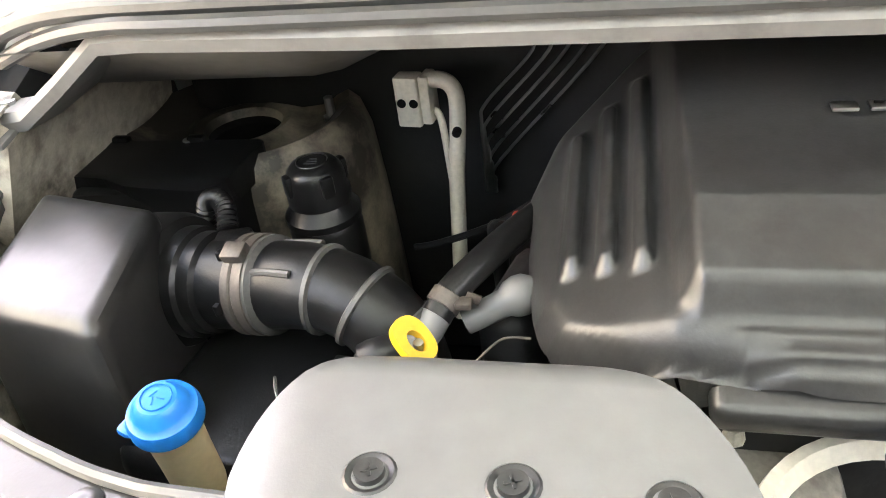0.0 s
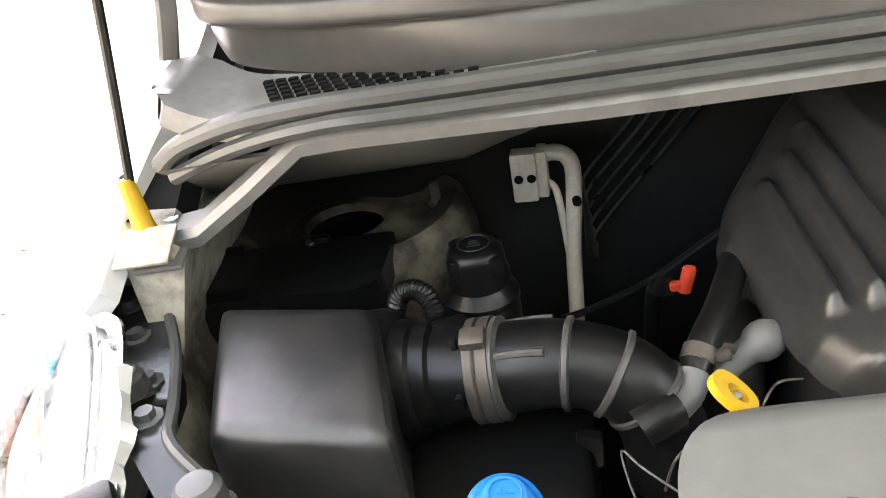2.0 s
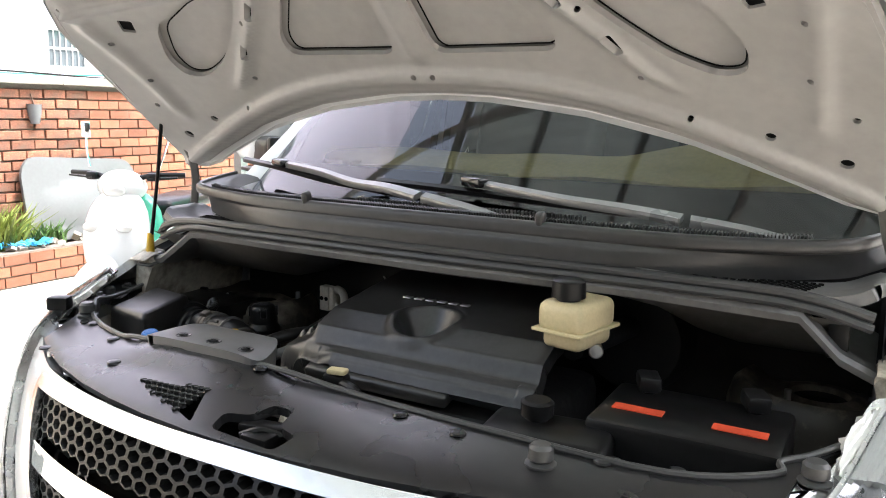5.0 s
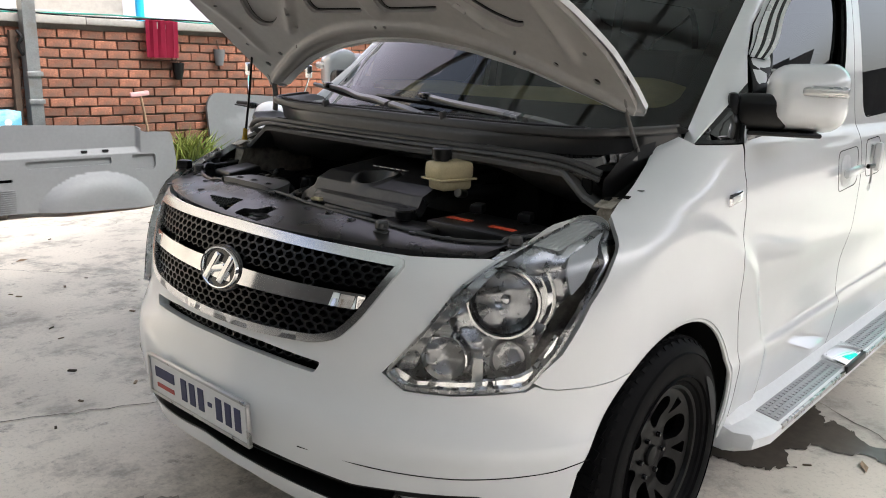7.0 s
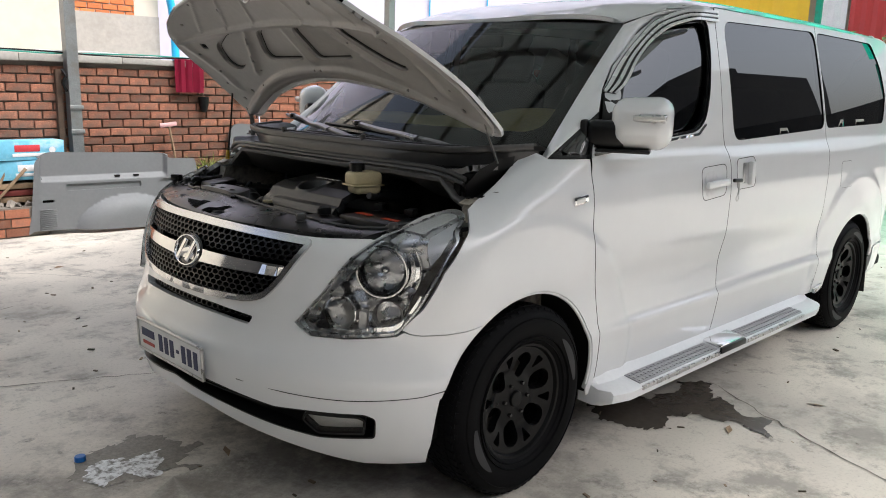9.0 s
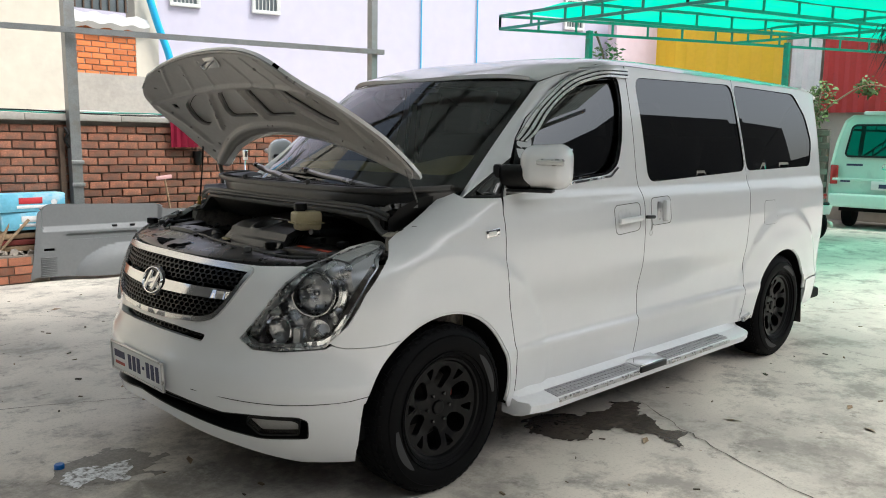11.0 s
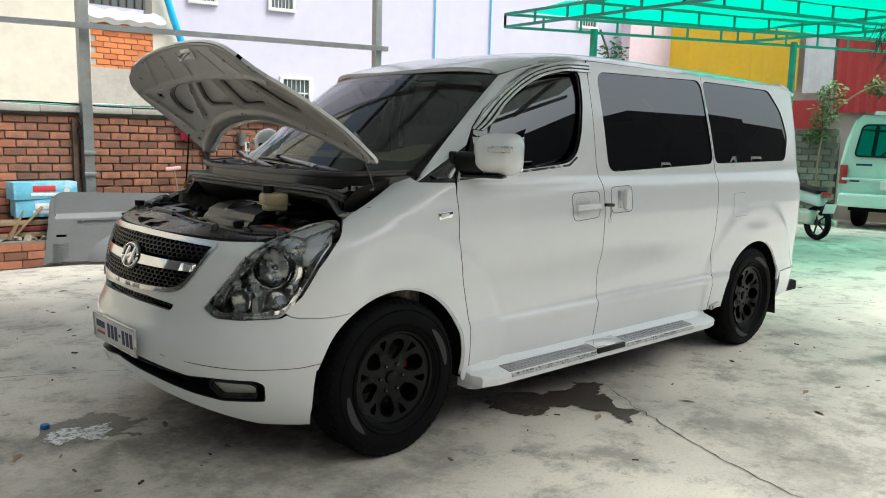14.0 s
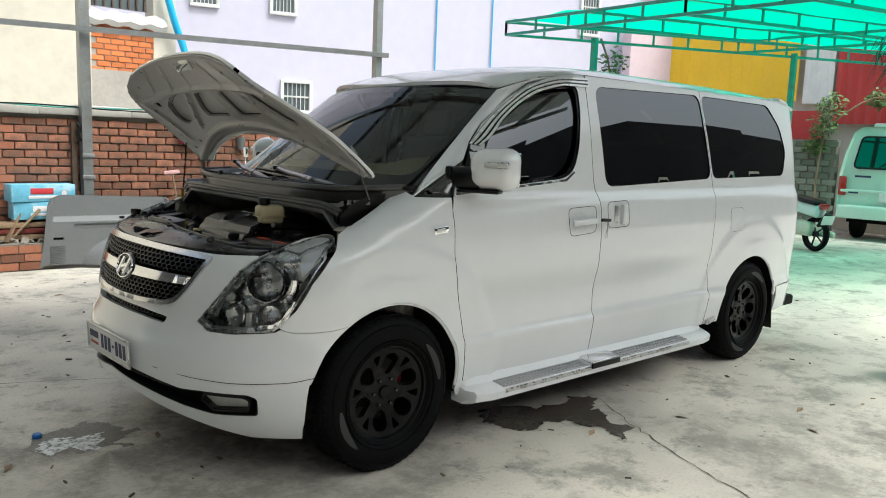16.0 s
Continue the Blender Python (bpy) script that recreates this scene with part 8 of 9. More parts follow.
X0 = 15.2
part("back_wall", new_box((0.3, 9, 4.6), (X0 + 0.35, 4.5, 2.3)), CREAM, far, "white plaster wall", smooth=False)
ribbed("yellow_sheeting", 3.85, 7.8, 2.55, 5.0, X0, YELLOW_WALL, 0.5)
ribbed("red_sheeting", 0.4, 3.15, 2.1, 5.2, X0, RED_WALL)
ribbed("pale_sheeting", 3.15, 3.85, 2.5, 5.0, X0 + 0.02, FRAME_W, 0.24)
part("red_door", new_box((0.08, 0.9, 1.2), (X0 - 0.02, 3.75, 1.75)), RED_WALL, far, "faded red shutter", smooth=False)
part("violet_pier", new_box((0.3, 0.5, 5), (X0 - 0.2, 7.2, 2.5)), PINK, far, smooth=False)
GREY_BRICK = mat("grey_green_brick", (0.16, 0.17, 0.14), 0.9, 0.0, 0.2, 6.0, bump=0.5, random_value=0.3)
low_wall = thing("garden_wall", "grey weathered block wall under climbing plants", "wall", kind="structure")
part("wall_core", new_box((0.16, 3.2, 1.75), (13.75, 3.95, 0.875)), MORTAR, low_wall, smooth=False)
gb = mesh_of(new_box((0.03, 0.24, 0.10), (0, 0, 0), None, 0.006, 1), "block")
gb.materials.append(GREY_BRICK)
for r in range(15):
    for c in range(12):
        b = new("block", gb)
        b.parent = low_wall
        b.location = (13.655, 2.42 + c * 0.26 + (0.13 if r % 2 else 0), 0.07 + r * 0.115)

# unseen, behind the camera: terrace for window reflections, walls to cut sky light
back = thing("street_buildings", "unseen dark terrace and walls added behind the camera", "buildings", kind="structure")
# near-black base: the walls' shade is put into their colour
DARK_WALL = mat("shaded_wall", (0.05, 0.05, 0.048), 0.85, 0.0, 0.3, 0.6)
random.seed(11)
xx = -26.0
while xx < 34:
    w = random.uniform(4, 8)
    h = random.uniform(6.2, 6.9)
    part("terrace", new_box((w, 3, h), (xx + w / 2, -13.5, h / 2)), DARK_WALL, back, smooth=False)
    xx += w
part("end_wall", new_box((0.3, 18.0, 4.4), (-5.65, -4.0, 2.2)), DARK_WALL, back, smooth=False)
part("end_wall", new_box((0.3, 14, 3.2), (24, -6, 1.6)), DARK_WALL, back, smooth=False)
# also out of view; gives the chrome bar a cream reflection
part("street_wall", new_box((16.6, 0.3, 2.4), (-8.2, 5.6, 1.2)), CREAM, back, smooth=False)

# ---- things in the yard ----
# grey interior trim panel leaning on the ledge
trim = thing("trim_panel", "grey plastic van interior trim panel leaning upright", "trim panel")


def trim_at(u, v):
    """u along (0..1.62), v up (0..0.76)."""
    q = np.clip(1 - ((u - 0.90) / 0.50) ** 2 - (np.maximum(0, v) / 0.34) ** 2, 0, 1)
    bump = 0.11 * (1 - (1 - q) ** 2.5)
    shelf = 0.05 * np.clip((v - 0.48) / 0.05, 0, 1) * np.clip((u - 0.10) / 0.02, 0, 1) * np.clip((1.28 - u) / 0.03, 0, 1)
    edge = 0.03 * np.clip((0.10 - u) / 0.1, 0, 1) ** 2
    y = 5.02 + 0.06 * v - bump + shelf + edge + 0.15 * (u / 1.6) * 0
    return np.stack([1.13 + u + 0.06 * v, y - 0.06 * u, v], -1)


tp_poly = rounded([(0.0, 0.004), (0.05, 0.05), (1.58, 0.004), (1.62, 0.40), (1.57, 0.66), (1.30, 0.665), (1.26, 0.72), (0.18, 0.755), (0.06, 0.68), (0.03, 0.2)], 0.04, 4)
slot1 = rounded([(0.32, 0.40), (1.02, 0.40), (1.02, 0.46), (0.32, 0.46)], 0.02, 3)
slot2 = rounded([(0.12, 0.30), (0.22, 0.30), (0.22, 0.325), (0.12, 0.325)], 0.01, 3)
cupp = rounded([(1.20, 0.34), (1.42, 0.34), (1.42, 0.47), (1.20, 0.47)], 0.03, 3)
panel("trim_sheet", patch(tp_poly, [slot1, slot2, cupp], trim_at, 0.016, 0.03, flip=False), GREY_TRIM, trim)
panel("trim_backing", patch(inset(tp_poly, 0.02), [], lambda u, v: trim_at(u, v) + (0, 0.028, 0), 0.06, 0.004), DARK, trim)
panel("trim_slot", patch(inset(slot1, -0.004), [], lambda u, v: trim_at(u, v) + (0, 0.018, 0), 0.05, 0.004), GREY_TRIM, trim)
panel("trim_cup", patch(inset(cupp, -0.004), [], lambda u, v: trim_at(u, v) + (0, 0.022, 0), 0.05, 0.004), GREY_TRIM, trim)
for i in range(12):
    p = trim_at(np.array([0.16]), np.array([0.05 + 0.017 * i]))[0]
    part("louvre", new_box((0.15, 0.01, 0.008), (p[0] + 0.01, p[1] - 0.003, p[2]), None, 0.002), GREY_TRIM, trim)
for u in (0.80, 0.98):
    p = trim_at(np.array([u]), np.array([0.515]))[0]
    part("clip", new_box((0.05, 0.03, 0.02), (p[0], p[1] - 0.01, p[2]), None, 0.006), BLACK, trim)

door_card = thing("door_card", "grey plastic door card leaning behind the scooter", "trim panel")
dc = rounded([(0.0, 0.0), (1.1, 0.0), (1.12, 0.5), (1.02, 0.66), (0.05, 0.72), (-0.03, 0.6)], 0.08, 5)
panel("card", patch(dc, [], lambda u, v: np.stack([3.42 + u, 5.36 + 0.08 * v - 0.03 * np.clip(1 - ((u - 0.5) / 0.4) ** 2 - ((v - 0.3) / 0.2) ** 2, 0, 1), 0.26 + v], -1), 0.05, 0.03), GREY_TRIM, door_card)

# red cloth on the coping
CLOTH_RED = mat("crimson_cloth", (0.36, 0.01, 0.05), 0.85, 0.0, 0.15, 14.0, bump=0.2, bump_scale=300.0)
bm = bmesh.new()
n = 16
g = []
for i in range(n + 1):
    row = []
    for j in range(12):
        x = 2.78 + 0.33 * i / n
        w = 0.014 * math.sin(i * 1.35) + 0.006 * math.sin(i * 3.1 + j * 0.3)
        if j < 3:
            p = (x - 0.05 + 0.02 * j, 5.66 - 0.085 * j, 1.652 + 0.004 * math.sin(i))
        else:
            p = (x, 5.405 + w, 1.645 - 0.042 * (j - 3))
        row.append(bm.verts.new(p))
    g.append(row)
for i in range(n):
    for j in range(11):
        bm.faces.new((g[i][j], g[i + 1][j], g[i + 1][j + 1], g[i][j + 1]))
bmesh.ops.solidify(bm, geom=bm.faces[:], thickness=0.004)
tagged(part("cloth", bm, CLOTH_RED), "crimson cloth hung over the wall's coping", "cloth")

# plant cups on the wall
for i, (x, z) in enumerate(((3.12, 1.19), (3.58, 1.33))):
    cup = thing("hanging_cup", "dark plastic cup hung on the brick wall", "cup", group="cups on the wall")
    bm = bmesh.new()
    lathe(bm, [(0.0, -0.085), (0.035, -0.085), (0.04, -0.06), (0.052, 0.0), (0.058, 0.075), (0.054, 0.075), (0.048, 0.0), (0.0, -0.06)], 20, Matrix.Translation((x, 5.45, z)))
    part("bowl", bm, BLACK if i == 0 else GREY_TRIM, cup)
    bm = bmesh.new()
    tube(bm, [(x, 5.45, z + 0.07), (x, 5.49, z + 0.16)], 0.006, 6)
    part("hanger", bm, RUST, cup)

# stick with a pink head
stick = thing("mallet", "thin stick with a pink cross head", "mallet")
bm = bmesh.new()
tube(bm, [(2.74, 5.30, 0.30), (2.70, 5.33, 0.7), (2.67, 5.36, 0.96)], 0.012, 8)
part("handle", bm, WOOD, stick)
PINK_PL = mat("pink_plastic", (0.62, 0.36, 0.36), 0.5)
part("head", new_box((0.19, 0.03, 0.045), (2.66, 5.36, 0.975), Matrix.Rotation(radians(-6), 3, "Y"), 0.012), PINK_PL, stick)

# cartons on the ledge
CARD_BLUE = mat("pale_blue_carton", (0.16, 0.48, 0.66), 0.6, 0.0, 0.12, 5.0, spots=(0.55, 0.66, 0.72), spot_scale=6.0, spot_amount=0.7)
LABEL_WHITE = mat("white_print", (0.75, 0.75, 0.76), 0.6)
PRINT_RED = mat("red_print", (0.55, 0.04, 0.05), 0.6)
for k, (x, z, r) in enumerate(((1.24, 0.765, 3), (1.27, 0.585, -2))):
    c = thing("carton", "pale blue cardboard water carton on the ledge", "carton", group="cartons", at=Matrix.Translation((x, 5.33, z)) @ pose(0, 0, 0, 0, 0, r))
    part("box", new_box((0.62, 0.24, 0.175), (0, 0, 0), None, 0.006), CARD_BLUE, c)
    part("bar", new_box((0.22, 0.004, 0.06), (-0.02, -0.121, 0.02), None, 0.0015), PRINT_RED if k == 0 else LABEL_WHITE, c)
    part("bar", new_box((0.34, 0.004, 0.03), (0.02, -0.121, -0.04), None, 0.0015), LABEL_WHITE, c)
    bm = bmesh.new()
    lathe(bm, [(0, 0.0), (0.03, 0.0), (0.03, 0.003)], 16, Matrix.Translation((0.2, -0.121, 0.0)) @ pose(0, 0, 0, 90, 0, 0))
    part("round_print", bm, LABEL_WHITE, c)
part_stand = thing("plank_stack", "stack of worn boards under the cartons", "boards")
for i in range(3):
    part("board", new_box((0.9, 0.22, 0.05), (1.2, 5.33, 0.32 + 0.062 * i), Matrix.Rotation(radians(2 * i - 2), 3, "Z"), 0.004), (WOOD, mat("dark_red_box", (0.16, 0.025, 0.02), 0.7), WOOD)[i], part_stand)
for x, y, z, a, b in ((0.98, 5.25, 0.5, 62, 20), (1.03, 5.22, 0.42, 48, -10)):
    pl = thing("plank", "worn plank leaning on the ledge", "plank", group="planks")
    part("board", new_box((0.5, 0.09, 0.02), (x, y, z), Euler((0, radians(-a), radians(b))).to_matrix(), 0.003), WOOD, pl)
random.seed(8)
bm = bmesh.new()
for i in range(120):
    x = random.choice((random.uniform(0.2, 1.35), random.uniform(2.6, 4.4)))
    s = random.uniform(0.02, 0.08)
    box(bm, (s, s * random.uniform(0.4, 1), s * random.uniform(0.2, 0.7)), (x, random.uniform(5.1, 5.4), 0.275 + s * 0.2), Euler((random.random(), random.random(), random.random() * 6)).to_matrix())
tagged(part("rubble", bm, mat("mixed_rubble", (0.25, 0.22, 0.19), 0.9, 0.0, 0.3, 20.0, island=0.7), smooth=False), "broken bricks and litter on the ledge", "rubble", kind="stuff")
bm = bmesh.new()
for i in range(40):
    x, y = random.uniform(3.05, 3.5), random.uniform(5.08, 5.25)
    s = random.uniform(0.04, 0.10)
    vs = [bm.verts.new((x + random.uniform(-s, s), y + random.uniform(-s, s), 0.285 + random.uniform(0, 0.07))) for _ in range(3)]
    bm.faces.new(vs)
tagged(part("plastic_litter", bm, mat("blue_plastic_bag", (0.05, 0.33, 0.55), 0.4), smooth=False), "crumpled blue plastic bags on the ledge", "litter", kind="stuff")


def grass(name, cx, cy, cz, n, spread, height, material, label):
    bm = bmesh.new()
    for _ in range(n):
        a, r = random.uniform(0, 6.28), random.uniform(0, spread)
        p = Vector((cx + r * math.cos(a), cy + 0.5 * r * math.sin(a), cz))
        d = Vector((random.uniform(-0.6, 0.6), random.uniform(-0.6, 0.3), 1)).normalized() * random.uniform(0.4, 1) * height
        s = Vector((random.uniform(-1, 1), random.uniform(-1, 1), 0)).normalized() * 0.009
        m = p + d * 0.6
        q = p + d + Vector((d.x, d.y, -0.1 * height)) * 0.35
        v = [bm.verts.new(p - s), bm.verts.new(p + s), bm.verts.new(m + s), bm.verts.new(m - s), bm.verts.new(q)]
        bm.faces.new((v[0], v[1], v[2], v[3]))
        bm.faces.new((v[3], v[2], v[4]))
    ob = part(name, bm, material, smooth=False)
    return tagged(ob, label, "plant", kind="stuff")


grass("weeds", 3.12, 5.32, 0.26, 260, 0.24, 0.46, DRY_LEAF, "yellow green weeds on the ledge")
grass("weeds", 3.5, 5.3, 0.26, 120, 0.2, 0.25, LEAF, "green weeds on the ledge")


def foliage(name, parts_at, n, size, material, label, stems=()):
    t = thing(name, label, "plant")
    for st in stems:
        bm = bmesh.new()
        tube(bm, st, lambda u: 0.02 - 0.012 * u, 6)
        part("stem", bm, WOOD, t)
    bm = bmesh.new()
    for _ in range(n):
        (cx, cy, cz), rad = random.choice(parts_at)
        d = Vector((random.gauss(0, 1), random.gauss(0, 1), random.gauss(0, 1))).normalized() * rad * random.uniform(0.2, 1.0) ** 0.6
        p = Vector((cx, cy, cz)) + d
        u = Vector((random.uniform(-1, 1), random.uniform(-1, 1), random.uniform(-1, 0.3))).normalized()
        w = u.orthogonal().normalized()
        s = size * random.uniform(0.6, 1.2)
        v = [bm.verts.new(p), bm.verts.new(p + u * s * 0.5 + w * s * 0.28), bm.verts.new(p + u * s), bm.verts.new(p + u * s * 0.5 - w * s * 0.28)]
        bm.faces.new(v)
    part("leaves", bm, material, t, smooth=False)
    return t


foliage("climbing_plant", [((13.5, 2.55, 2.0), 0.25), ((13.5, 2.45, 2.35), 0.25), ((13.55, 2.7, 1.65), 0.2), ((14.2, 1.35, 2.35), 0.22), ((14.1, 1.9, 2.5), 0.2)], 900, 0.10, LEAF, "green climbing plant on the far wall", [[(13.6, 2.6, 0), (13.55, 2.6, 1.2), (13.5, 2.45, 2.5)], [(13.55, 2.5, 2.0), (13.9, 1.9, 2.5), (14.2, 1.3, 2.4)]])
foliage("creeper", [((8.55, 3.6, 2.7), 0.22), ((8.6, 3.62, 2.4), 0.18), ((8.5, 3.6, 2.1), 0.15)], 420, 0.09, LEAF, "creeper hanging on the canopy post", [[(8.3, 3.65, 3.0), (8.5, 3.62, 2.6), (8.55, 3.6, 2.0)]])
THATCH = mat("dark_thatch", (0.035, 0.03, 0.028), 0.9, 0.0, 0.3, 20.0)
th = thing("thatch_fringe", "dark dry palm fringe hanging from the canopy", "palm fringe")
bm = bmesh.new()
for _ in range(220):
    p = Vector((9.0 + random.uniform(-0.25, 0.2), -0.15 + random.uniform(-0.3, 0.25), 2.75 + random.uniform(-0.25, 0.12)))
    d = Vector((random.uniform(-0.25, 0.1), random.uniform(-0.1, 0.42), -random.uniform(0.1, 0.42)))
    s = Vector((0.008, 0.008, 0))
    v = [bm.verts.new(p - s), bm.verts.new(p + s), bm.verts.new(p + d)]
    bm.faces.new(v)
part("fronds", bm, THATCH, th, smooth=False)
bm = bmesh.new()
tube(bm, [(9.0, -0.2, 2.8), (9.0, -0.2, 3.0)], 0.02, 6)
part("tie", bm, THATCH, th)

# pale green van with its back to the yard; local x runs away from the viewer
gv = thing("parked_van", "pale mint green old van seen from behind", "van", at=Matrix.Translation((13.75, 1.36, 0)) @ pose(0, 0, 0, 0, 0, 6))
MINT = mat("mint_paint", (0.55, 0.74, 0.66), 0.3, 0.0, 0.04, 2.0, coat=0.6)
bm = bmesh.new()
sec = [(0.86, 0.42), (0.90, 0.60), (0.90, 1.10), (0.84, 1.55), (0.74, 1.90), (0.62, 2.0)]
sec = sec + [(-y, z) for y, z in sec[::-1]]
rows = []
for x, k in ((0.06, 0.96), (0.0, 1.0), (0.0, 1.0), (1.2, 1.0), (1.22, 1.0)):
    rows.append([bm.verts.new((x + 0.16 * max(0, z - 1.05), y * k, z)) for y, z in sec])
for a, b in zip(rows, rows[1:]):
    for i in range(len(sec)):
        j = (i + 1) % len(sec)
        bm.faces.new((a[i], b[i], b[j], a[j]))
bm.faces.new(rows[0])
bm.faces.new(rows[-1][::-1])
bmesh.ops.remove_doubles(bm, verts=bm.verts, dist=1e-4)
bmesh.ops.recalc_face_normals(bm, faces=bm.faces)
part("body", bm, MINT, gv, angle=25)
rw = rounded([(-0.68, 1.28), (0.68, 1.28), (0.60, 1.82), (-0.60, 1.82)], 0.08, 4)
panel("rear_window", patch(rw, [], lambda y, z: np.stack([0.02 + 0.16 * np.maximum(0, z - 1.05), y, z], -1), 0.1, 0.01, flip=True), DARK_GLASS, gv, "dark rear window")
panel("window_rubber", patch(inset(rw, -0.02), [inset(rw, 0.012)], lambda y, z: np.stack([0.015 + 0.16 * np.maximum(0, z - 1.05), y, z], -1), 0.06, 0.01, flip=True), BLACK, gv)
part("bumper", new_box((0.14, 1.76, 0.24), (0.0, 0, 0.50), None, 0.04, 3), MINT, gv, "mint bumper")
part("ridge", new_box((0.05, 1.70, 0.05), (0.02, 0, 0.87), None, 0.015), MINT, gv)
for sg in (-1, 1):
    part("tail_lamp", new_box((0.05, 0.13, 0.34), (0.03, sg * 0.83, 0.95), None, 0.02), TAIL, gv, "red tail lamp")
    bm = bmesh.new()
    lathe(bm, [(0.0, 0.0), (0.16, 0.0), (0.29, 0.03), (0.32, 0.08), (0.32, 0.16), (0.29, 0.2), (0.0, 0.2)], 28, Matrix.Translation((0.55, sg * 0.62 - 0.1, 0.32)) @ pose(0, 0, 0, -90, 0, 0))
    part("wheel", bm, RUBBER, gv, "dark wheel")
part("plate", new_box((0.012, 0.46, 0.15), (-0.01, -0.02, 0.78), None, 0.003), PLATE_WHITE, gv, "white number plate")
part("bar", new_box((0.004, 0.30, 0.07), (-0.018, -0.06, 0.77)), INK, gv)
part("bar", new_box((0.006, 0.26, 0.035), (-0.005, 0.50, 1.13)), INK, gv)
part("bar", new_box((0.006, 0.16, 0.03), (-0.005, 0.63, 0.84)), INK, gv)
bm = bmesh.new()
lathe(bm, [(0.035, 0.0), (0.05, 0.006), (0.055, 0.0)], 24, Matrix.Translation((0.0, 0.02, 1.10)) @ pose(0, 0, 0, 0, -90, 0))
part("round_badge", bm, CHROME, gv)
part("roof_vent", new_box((0.5, 1.1, 0.10), (0.8, 0, 2.03), None, 0.03), MINT, gv)
part("underside", new_box((1.0, 1.5, 0.3), (0.7, 0, 0.45)), DARK, gv)

# motorbike beside it
bike = thing("motorbike", "white and black scooter style motorbike parked", "motorbike", at=Matrix.Translation((11.2, 1.55, 0)) @ pose(0, 0, 0, 0, 0, 62))


def bike_wheel(parent, x, r=0.27):
    bm = bmesh.new()
    m = Matrix.Translation((x, 0, r)) @ pose(0, 0, 0, 90, 0, 0)
    lathe(bm, [(r - 0.07, 0.03), (r - 0.02, 0.045), (r, 0.0), (r - 0.02, -0.045), (r - 0.07, -0.03)], 32, m)
    t = part("wheel", bm, RUBBER, parent, "black tyre")
    bm = bmesh.new()
    lathe(bm, [(r - 0.08, 0.02), (r - 0.06, 0.03), (r - 0.06, -0.03), (r - 0.08, -0.02)], 32, m)
    for k in range(5):
        a = 2 * math.pi * k / 5
        beam(bm, m @ Vector((0.03 * math.cos(a), 0.03 * math.sin(a), 0)), m @ Vector(((r - 0.07) * math.cos(a), (r - 0.07) * math.sin(a), 0)), 0.018)
    lathe(bm, [(0.0, 0.035), (0.045, 0.03), (0.045, -0.03), (0.0, -0.035)], 16, m)
    part("wheel_rim", bm, BLACK, t)


bike_wheel(bike, 0.0)
bike_wheel(bike, 1.2)
bm = new_box((0.75, 0.24, 0.20), (0.25, 0, 0.66), Matrix.Rotation(radians(-8), 3, "Y"), 0.07, 3, (0.9, 0.7))
part("tail_fairing", bm, WHITE, bike, "white tail fairing")
part("seat", new_box((0.72, 0.22, 0.08), (0.30, 0, 0.78), Matrix.Rotation(radians(-6), 3, "Y"), 0.035, 3), BLACK, bike, "black seat")
part("tail_lamp", new_box((0.06, 0.16, 0.09), (-0.13, 0, 0.70), None, 0.02), TAIL, bike, "red tail lamp")
part("mudguard", new_box((0.28, 0.12, 0.05), (-0.16, 0, 0.50), Matrix.Rotation(radians(50), 3, "Y"), 0.02), BLACK, bike)
part("plate", new_box((0.012, 0.2, 0.15), (-0.235, 0, 0.50), Matrix.Rotation(radians(-20), 3, "Y"), 0.003), PLATE_WHITE, bike, "white number plate")
part("engine_case", new_box((0.45, 0.26, 0.22), (0.25, 0, 0.34), None, 0.05, 3), ALU, bike)
part("exhaust", new_box((0.5, 0.09, 0.10), (0.05, -0.17, 0.30), Matrix.Rotation(radians(-8), 3, "Y"), 0.04, 3), ALU, bike)
part("leg_shield", new_box((0.12, 0.36, 0.5), (0.92, 0, 0.62), Matrix.Rotation(radians(-22), 3, "Y"), 0.05, 3), WHITE, bike)
bm = bmesh.new()
tube(bm, [(1.0, -0.34, 1.02), (0.95, 0, 0.98), (1.0, 0.34, 1.02)], 0.016, 8)
tube(bm, [(1.2, 0, 0.27), (1.05, 0, 0.75), (0.96, 0, 0.98)], 0.025, 8)
part("handlebar", bm, BLACK, bike)

# white scooter by the wall; local x is forward
def ball(bm, at, radii, rot=None, seg=24):
    """A rounded body: an ellipsoid with its centre at at."""
    m = Matrix.Translation(at) @ (rot.to_4x4() if rot is not None else Matrix()) @ Matrix.Diagonal((*radii, 1))
    bmesh.ops.create_uvsphere(bm, u_segments=seg, v_segments=seg // 2, radius=1.0, matrix=m)
    return bm


sc = thing("scooter", "white motor scooter with a green side panel", "scooter", at=Matrix.Translation((2.90, 3.36, 0)) @ pose(0, 0, 0, 0, 0, 203))
bike_wheel(sc, 0.62, 0.24)
bike_wheel(sc, -0.62, 0.24)
bm = bmesh.new()
ball(bm, (0.40, 0, 0.66), (0.13, 0.20, 0.30), Matrix.Rotation(radians(-16), 3, "Y"))
part("front_shield", bm, WHITE, sc, "rounded white front shield")
bm = bmesh.new()
ball(bm, (0.66, 0, 0.42), (0.27, 0.095, 0.13), Matrix.Rotation(radians(18), 3, "Y"))
part("front_mudguard", bm, WHITE, sc, "white front mudguard")
bm = bmesh.new()
ball(bm, (0.30, 0, 0.94), (0.13, 0.145, 0.10), Matrix.Rotation(radians(-14), 3, "Y"))
part("head_cowl", bm, WHITE, sc, "white handlebar cowl")
bm = bmesh.new()
ball(bm, (0.405, 0, 0.93), (0.035, 0.07, 0.05))
part("headlamp", bm, RIBBED, sc)
